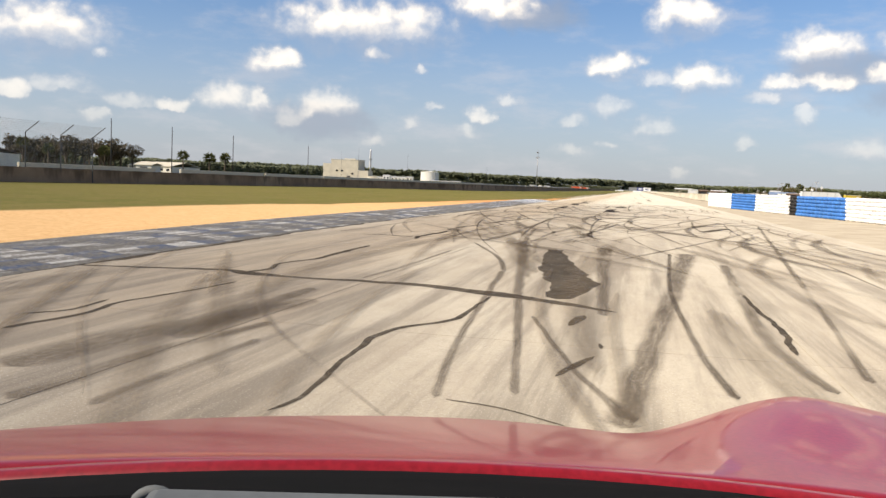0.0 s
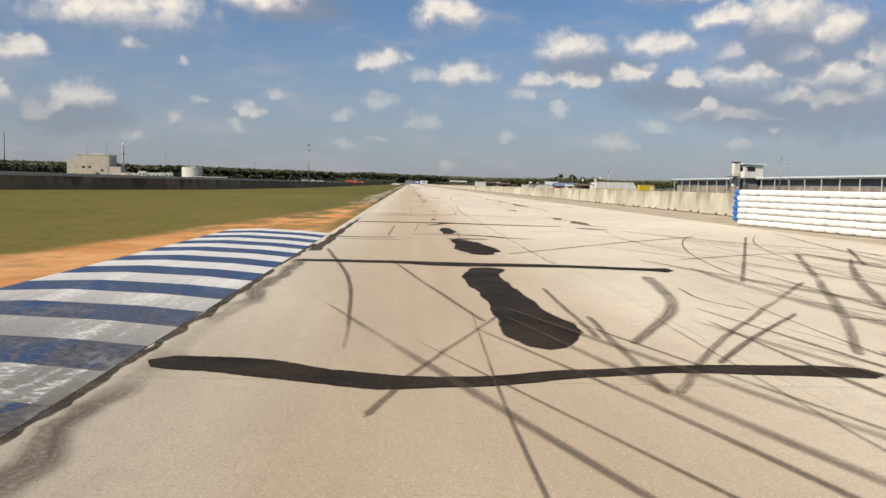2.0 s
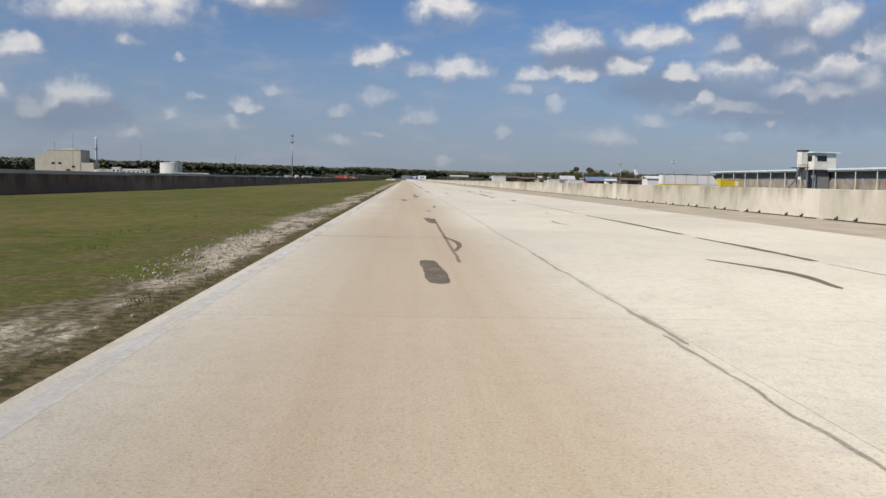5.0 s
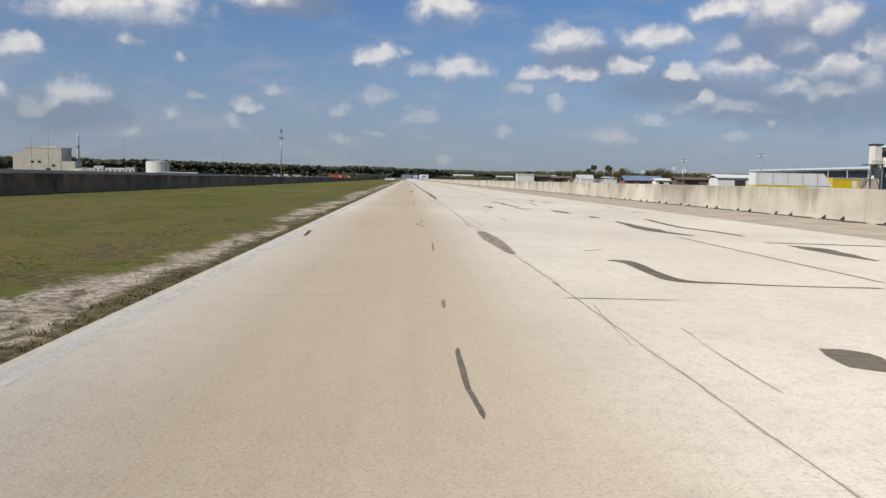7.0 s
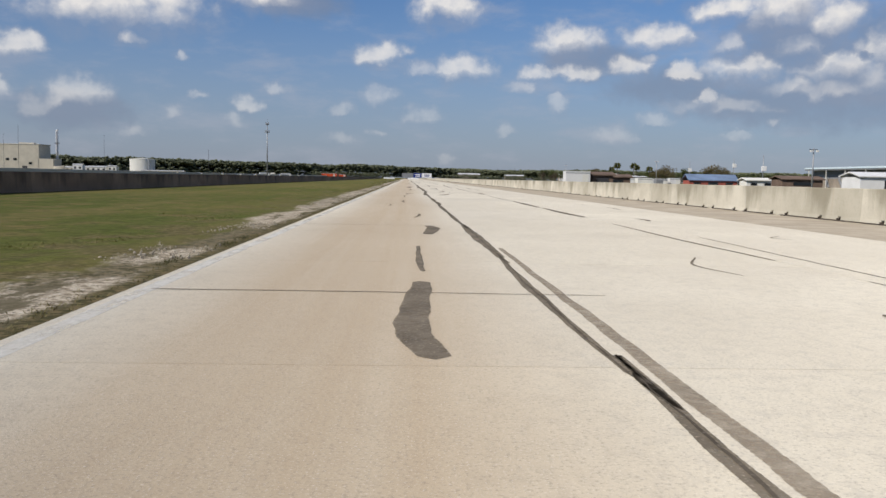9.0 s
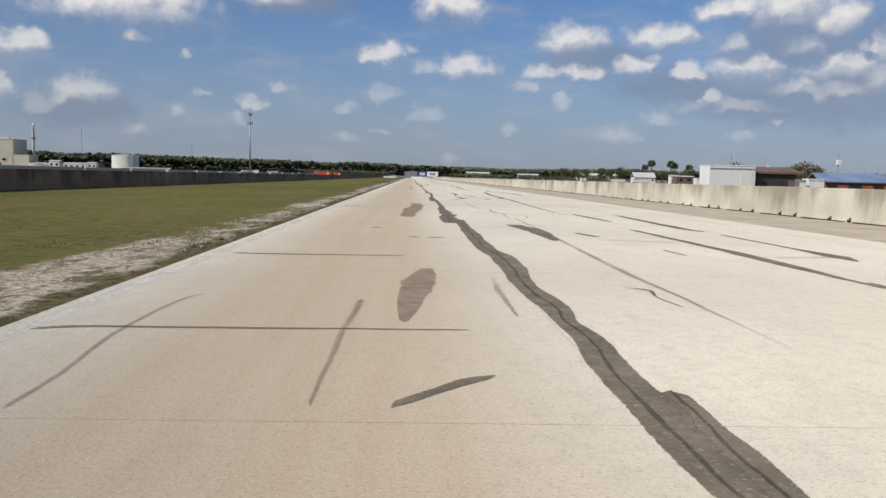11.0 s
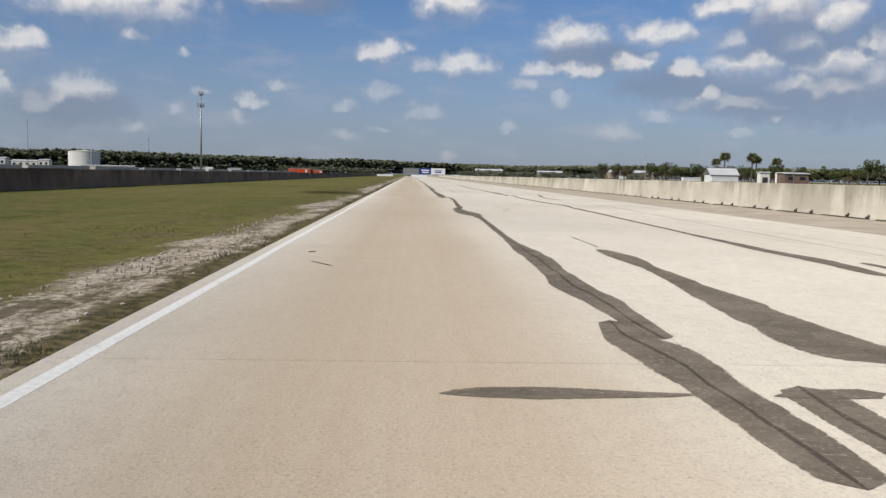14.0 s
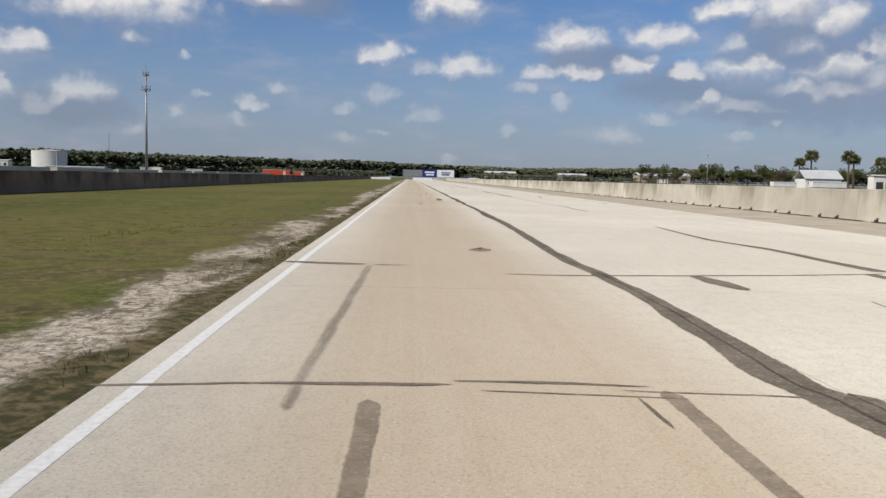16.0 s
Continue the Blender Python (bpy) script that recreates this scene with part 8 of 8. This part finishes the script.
# ---- far woods ----
def woods(name, path, rows_, tall, step, seed, label):
    """A belt of wood along a line: one object, made of many uneven crowns."""
    rs = np.random.RandomState(seed)
    V, F = leaf_cloud(rs, [(rs.uniform(-3.4, 3.4), rs.uniform(-3.4, 3.4), 10 * (rs.uniform(0.15, 0.6) if rs.uniform() < 0.35 else rs.uniform(0.6, 0.93)), rs.uniform(0.5, 1.05), rs.uniform(0.35, 0.65)) for _ in range(28)], 8, 0.40)
    core = bmesh.new()                                 # dense inner twigs and leaves
    for q in range(0, len(V), 8 * 4):
        c = np.mean(V[q:q + 8 * 4], axis=0)
        sz = np.ptp(V[q:q + 8 * 4], axis=0) * 0.36
        bmesh.ops.create_icosphere(core, subdivisions=1, radius=1.0, matrix=Matrix.Translation(c) @ Matrix.Diagonal((*sz, 1)))
    core.verts.index_update()
    n0 = len(V)
    V += [np.array(v.co) * (1 + 0.05 * rs.normal()) for v in core.verts]
    F += [tuple(n0 + v.index for v in f.verts) for f in core.faces]
    core.free()
    base_v, base_f = np.array(V), np.array(F)
    allv, allf = [], []
    n = 0
    legs = len(path) - 1
    for leg, ((ax, ay), (bx, by)) in enumerate(zip(path, path[1:])):
        m = max(1, int(math.hypot(bx - ax, by - ay) / step))
        for i in range(m):
            for r in range(rows_):
                t = (i + rs.uniform(0, 1)) / m
                x, y = ax + (bx - ax) * t + rs.uniform(-4, 4), ay + (by - ay) * t + r * 9 + rs.uniform(-4, 4)
                h = tall[0] + (tall[1] - tall[0]) * (leg + t) / legs
                s = h / 10 * (rs.uniform(0.86, 1.0) + 0.13 * noise.noise(Vector((x * 0.013, y * 0.013, seed))))
                a = rs.uniform(0, math.tau)
                R = np.array([[math.cos(a), -math.sin(a), 0], [math.sin(a), math.cos(a), 0], [0, 0, 1]])
                v = base_v @ R.T * np.array([s * 2.0, s * 2.0, s]) + np.array([x, y, -0.2])
                allv.append(v)
                allf.append(base_f + n)
                n += len(base_v)
    v, f = np.concatenate(allv), np.concatenate(allf)
    me = bpy.data.meshes.new(name)
    me.vertices.add(len(v))
    me.vertices.foreach_set("co", v.astype(np.float32).ravel())
    me.loops.add(f.size)
    me.loops.foreach_set("vertex_index", f.astype(np.int32).ravel())
    me.polygons.add(len(f))
    me.polygons.foreach_set("loop_start", np.arange(0, f.size, 3, dtype=np.int32))
    me.materials.append(LEAF_FAR_HAZE)
    me.update(calc_edges=True)
    return tagged(new(name, me), label, "wood", kind="stuff")


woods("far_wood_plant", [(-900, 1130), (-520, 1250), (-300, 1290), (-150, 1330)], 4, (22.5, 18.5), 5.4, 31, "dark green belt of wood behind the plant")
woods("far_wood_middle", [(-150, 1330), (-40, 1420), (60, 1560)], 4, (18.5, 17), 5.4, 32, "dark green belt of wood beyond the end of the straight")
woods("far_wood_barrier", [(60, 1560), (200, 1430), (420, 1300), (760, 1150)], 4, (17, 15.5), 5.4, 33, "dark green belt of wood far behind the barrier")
woods("near_wood_plant", [(-900, 620), (-560, 900), (-430, 1110)], 3, (15, 15), 6, 34, "dark green belt of wood left of the plant")
woods("scrub_beyond_wall", [(-70, 900), (-50, 960), (-20, 1040)], 2, (5, 5), 5, 35, "low green scrub beyond the end of the wall")
woods("scrub_behind_barrier", [(30, 900), (80, 960), (160, 1000)], 2, (5, 5), 5, 36, "low green scrub behind the barrier")

# ---- verge: tufts and stones ----
TUFT = leaf_material("verge_grass", (0.15, 0.135, 0.05), (0.27, 0.22, 0.10))
rs = np.random.RandomState(5)


def verge_tufts():
    V, F = [], []
    for i in range(9000):
        y = rs.uniform(112, 560)
        x = EDGE - abs(rs.normal(0.16, 0.2)) - 0.03
        if noise.noise(Vector((0, y * 0.18, 3))) < -0.12:
            continue
        for q in range(5):
            a, l = rs.uniform(0, math.tau), rs.uniform(0.014, 0.052)
            w = 0.007
            bx, by = x + rs.uniform(-.05, .05), y + rs.uniform(-.05, .05)
            n0 = len(V)
            V += [(bx - w * math.sin(a), by + w * math.cos(a), -0.05), (bx + w * math.sin(a), by - w * math.cos(a), -0.05), (bx + l * 1.8 * math.cos(a), by + l * 1.8 * math.sin(a), -0.02 + 0.5 * l)]
            F.append((n0, n0 + 1, n0 + 2))
    return tagged(new("verge_grass", mesh_from("verge_grass", V, F, TUFT)), "low tufts of dry grass along the pavement", "grass", kind="stuff")


verge_tufts()


def weed_clumps():
    """Rank dark weeds standing in the verge."""
    V, F = [], []
    beds = [(-2.6, 481.5, 0.8, 3.2), (-3.6, 482.5, 0.9, 3.0), (-4.7, 483.0, 0.9, 3.0), (-2.0, 478.8, 0.15, 0.9), (-1.95, 497.6, 0.12, 0.8), (-1.9, 499.9, 0.10, 0.6), (-1.95, 515.0, 0.14, 0.5), (-2.0, 517.2, 0.12, 0.7), (-2.1, 519.5, 0.2, 1.0)]
    for q in range(90):
        beds.append((EDGE - rs.uniform(0.18, 0.45), rs.uniform(110, 540), rs.uniform(0.06, 0.14), rs.uniform(0.2, 0.9)))
    for bx, by, sx, sy in beds:
        for i in range(int(60 + 1100 * sx * sy)):
            x, y = bx + rs.normal() * sx * 0.5, min(max(by + rs.normal() * sy * 0.5, by - sy * 1.3), by + sy * 1.3)
            if x > EDGE - 0.06:
                continue
            a, l, w = rs.uniform(0, math.tau), rs.uniform(0.02, 0.055), 0.006
            n0 = len(V)
            V += [(x - w * math.sin(a), y + w * math.cos(a), -0.06), (x + w * math.sin(a), y - w * math.cos(a), -0.06), (x + l * 0.9 * math.cos(a), y + l * 0.9 * math.sin(a), -0.03 + l)]
            F.append((n0, n0 + 1, n0 + 2))
    return tagged(new("verge_weeds", mesh_from("verge_weeds", V, F, WEED)), "rank dark green weeds along the verge", "weeds", kind="stuff")


WEED = leaf_material("weed_blades", (0.055, 0.062, 0.018), (0.13, 0.115, 0.045))
weed_clumps()


def field_tufts():
    V, F = [], []
    for i in range(26000):
        y = rs.uniform(104, 560)
        x = -3.6 - rs.exponential(1.3)
        if x < -9.5 or noise.noise(Vector((x * 0.9, y * 0.5, 7))) < -0.1:
            continue
        for q in range(4):
            a, l, w = rs.uniform(0, math.tau), rs.uniform(0.012, 0.036), 0.008
            bx, by = x + rs.uniform(-.08, .08), y + rs.uniform(-.08, .08)
            n0 = len(V)
            V += [(bx - w * math.sin(a), by + w * math.cos(a), -0.06), (bx + w * math.sin(a), by - w * math.cos(a), -0.06), (bx + l * 2.2 * math.cos(a), by + l * 2.2 * math.sin(a), -0.035 + 0.35 * l)]
            F.append((n0, n0 + 1, n0 + 2))
    return tagged(new("field_grass", mesh_from("field_grass", V, F, TUFT_GREEN)), "short green and straw-coloured grass blades", "grass", kind="stuff")


TUFT_GREEN = leaf_material("field_blades", (0.16, 0.165, 0.045), (0.30, 0.26, 0.10))
field_tufts()
STONE = plain("limerock", (0.46, 0.405, 0.32), 0.95, vary=0.6, scale=9)


def verge_stones():
    V, F = [], []
    for i in range(17000):
        y = rs.uniform(106, 560)
        x = rs.uniform(-3.0, EDGE - 0.22) if i % 3 else rs.normal(-2.7, 0.2)
        if x < -3.05 or x > EDGE - 0.2 or noise.noise(Vector((x * 0.6, y * 0.25, 21))) < -0.15:
            continue
        if any(abs(y - mid) < half for mid, half in ((483, 7), (371, 17), (530, 24), (205, 36))):
            continue
        s = 0.007 + 0.021 * rs.uniform() ** 2.5
        n0 = len(V)
        j = rs.uniform(0.6, 1.3, 6) * s
        V += [(x - j[0], y, -0.012), (x + j[1], y, -0.012), (x, y - j[2], -0.014), (x, y + j[3], -0.014), (x + 0.2 * j[0], y, -0.012 + j[4] * 0.7), (x, y, -0.06)]
        F += [(n0 + a, n0 + b, n0 + c) for a, b, c in ((0, 2, 4), (2, 1, 4), (1, 3, 4), (3, 0, 4), (2, 0, 5), (1, 2, 5), (3, 1, 5), (0, 3, 5))]
    return tagged(new("verge_stones", mesh_from("verge_stones", V, F, STONE)), "loose pale limerock stones on the verge", "stones", kind="stuff")


verge_stones()


# ---- the red car the film sets out from ----
def car_paint():
    k = Mat("red_paint", 0.35, 0.0, 0.2)
    fl = k.noise(160, 2)
    dust = k.noise(4, 5, 0.6)
    c = k.mix(k.ramp(fl, 0.3, 0.7), (0.205, 0.008, 0.013), (0.26, 0.011, 0.018))
    c = k.mix(k.math("MULTIPLY", k.ramp(dust, 0.4, 0.8), 0.06), c, (0.42, 0.22, 0.18))
    k.bsdf.inputs["Coat Weight"].default_value = 0.45
    k.bsdf.inputs["Coat Roughness"].default_value = 0.06
    return k.color(c).m


CAR_RED = car_paint()
DASH = plain("dash_plastic", (0.004, 0.004, 0.004), 0.95, vary=0.3, scale=20)
DASH.node_tree.nodes["Principled BSDF"].inputs["Specular IOR Level"].default_value = 0.05
DASH_GREY = plain("dash_grey", (0.10, 0.11, 0.115), 0.7, vary=0.2, scale=15)
RIM = plain("alloy_rim", (0.42, 0.43, 0.44), 0.3, 0.9, vary=0.1)
CAR_GLASS = plain("lamp_lens", (0.55, 0.56, 0.58), 0.1, vary=0.05)


def smooth01(a, b, t):
    t = min(1.0, max(0.0, (t - a) / (b - a)))
    return t * t * (3 - 2 * t)


MID = -0.26                       # the car's middle, from the camera


def bonnet_z(u, d):
    """Height of the front body: falling bonnet, a swelling wing at each side, a rounded nose."""
    c = abs(u - MID)
    z = 0.878 - 0.236 * max(0.0, (d - 0.62) / 0.98) ** 1.15 - (0.17 if u > 0.05 else 0.085) * (u - 0.05) ** 2
    wing = 0.515 + 0.26 * (d - 1.0)
    z += 0.094 * smooth01(wing, wing + 0.27, c) * smooth01(0.6, 1.15, d)
    z -= 0.30 * smooth01(0.98, 1.12, c) ** 2
    z -= 0.30 * smooth01(1.62, 2.25, d) ** 2
    return z


def sports_car():
    at = pose(5.02, 0.0, -0.0, 0, 0, 14.7)
    ob = thing("sports_car", at, "glossy red open sports car seen over its bonnet", "car")
    nu, nd = 56, 46
    V, F = [], []
    for j in range(nd + 1):
        d = 0.62 + (2.26 - 0.62) * j / nd
        for i in range(nu + 1):
            u = MID - 1.10 + 2.20 * i / nu
            V.append((u, d, bonnet_z(u, d)))
    for j in range(nd):
        for i in range(nu):
            a = j * (nu + 1) + i
            F.append((a, a + 1, a + nu + 2, a + nu + 1))
    bonnet = child("bonnet", mesh_from("bonnet", V, F, CAR_RED, True), ob)
    sol = bonnet.modifiers.new("thickness", "SOLIDIFY")
    sol.thickness, sol.offset = 0.012, -1
    for name, mat, prof in (("cowl_lip", CAR_RED, ((0.66, -0.06), (0.58, -0.014), (0.566, 0.0), (0.556, 0.001), (0.548, -0.004), (0.546, -0.05))),
                            ("dashboard", DASH, ((0.544, -0.12), (0.542, -0.004), (0.535, 0.002), (0.46, 0.024), (0.36, 0.052), (0.30, 0.056), (0.22, 0.03), (0.20, -0.2)))):
        n, V, F = len(prof), [], []
        for i in range(33):
            u = -0.85 + 1.7 * i / 32
            V += [(u, d, 0.9022 - 0.19 * (u - 0.01) ** 2 + dz) for d, dz in prof]
        F = [(i * n + j, i * n + n + j, i * n + n + j + 1, i * n + j + 1) for i in range(32) for j in range(n - 1)]
        child(name, mesh_from(name, V, F, mat, name == "cowl_lip"), ob)
    part("dash_top", box(0.06, 0.275, 0.972, 0.30, 0.05, 0.012, 0.004), DASH_GREY, ob)
    part("dash_foot", box(0.06, 0.275, 0.945, 0.26, 0.03, 0.045, 0.004), DASH, ob)
    V = []
    for j in range(20):
        for q in range(6):
            a, b = math.tau * j / 20, math.tau * q / 6
            r = 0.009 + 0.0022 * math.cos(b)
            V.append((-0.099 + r * math.cos(a), 0.335 + 0.0022 * math.sin(b), 0.954 + r * math.sin(a)))
    F = [(j * 6 + q, ((j + 1) % 20) * 6 + q, ((j + 1) % 20) * 6 + (q + 1) % 6, j * 6 + (q + 1) % 6) for j in range(20) for q in range(6)]
    child("gauge_ring", mesh_from("gauge_ring", V, F, DASH_GREY, True), ob)
    part("bumper", box(MID, 2.12, 0.24, 1.86, 0.24, 0.26, 0.09), CAR_RED, ob)
    part("grille", box(MID, 2.235, 0.22, 0.9, 0.03, 0.12, 0.01), DASH, ob)
    for s in (-1, 1):
        part("front_wing", box(MID + s * 1.03, 1.42, 0.36, 0.08, 1.5, 0.26, 0.04), CAR_RED, ob)
        part("headlight", box(MID + s * 0.74, 2.17, 0.36, 0.26, 0.12, 0.08, 0.03), CAR_GLASS, ob)
        part("door", box(MID + s * 0.95, -0.25, 0.52, 0.12, 1.6, 0.56, 0.04), CAR_RED, ob)
        part("rear_wing", box(MID + s * 0.88, -1.75, 0.56, 0.30, 1.4, 0.62, 0.10), CAR_RED, ob)
        for d in (1.42, -1.35):
            cx = MID + s * 0.86
            tyre = part("wheel", tube((cx - s * 0.11, d, 0.32), (cx + s * 0.13, d, 0.32), 0.32, 0.32, 28), BLACK_RUBBER, ob)
            part("rim", tube((cx + s * 0.12, d, 0.32), (cx + s * 0.137, d, 0.32), 0.21, 0.20, 24), RIM, tyre)
    part("floor_pan", box(MID, -0.1, 0.22, 1.7, 4.2, 0.10, 0.03), DASH, ob)
    part("rear_deck", box(MID, -1.75, 0.70, 1.6, 1.2, 0.22, 0.08), CAR_RED, ob)
    part("seat", box(MID - 0.38, -0.75, 0.42, 0.5, 0.55, 0.3, 0.08), DASH, ob)
    part("seat", box(MID + 0.40, -0.75, 0.42, 0.5, 0.55, 0.3, 0.08), DASH, ob)
    return ob


sports_car()
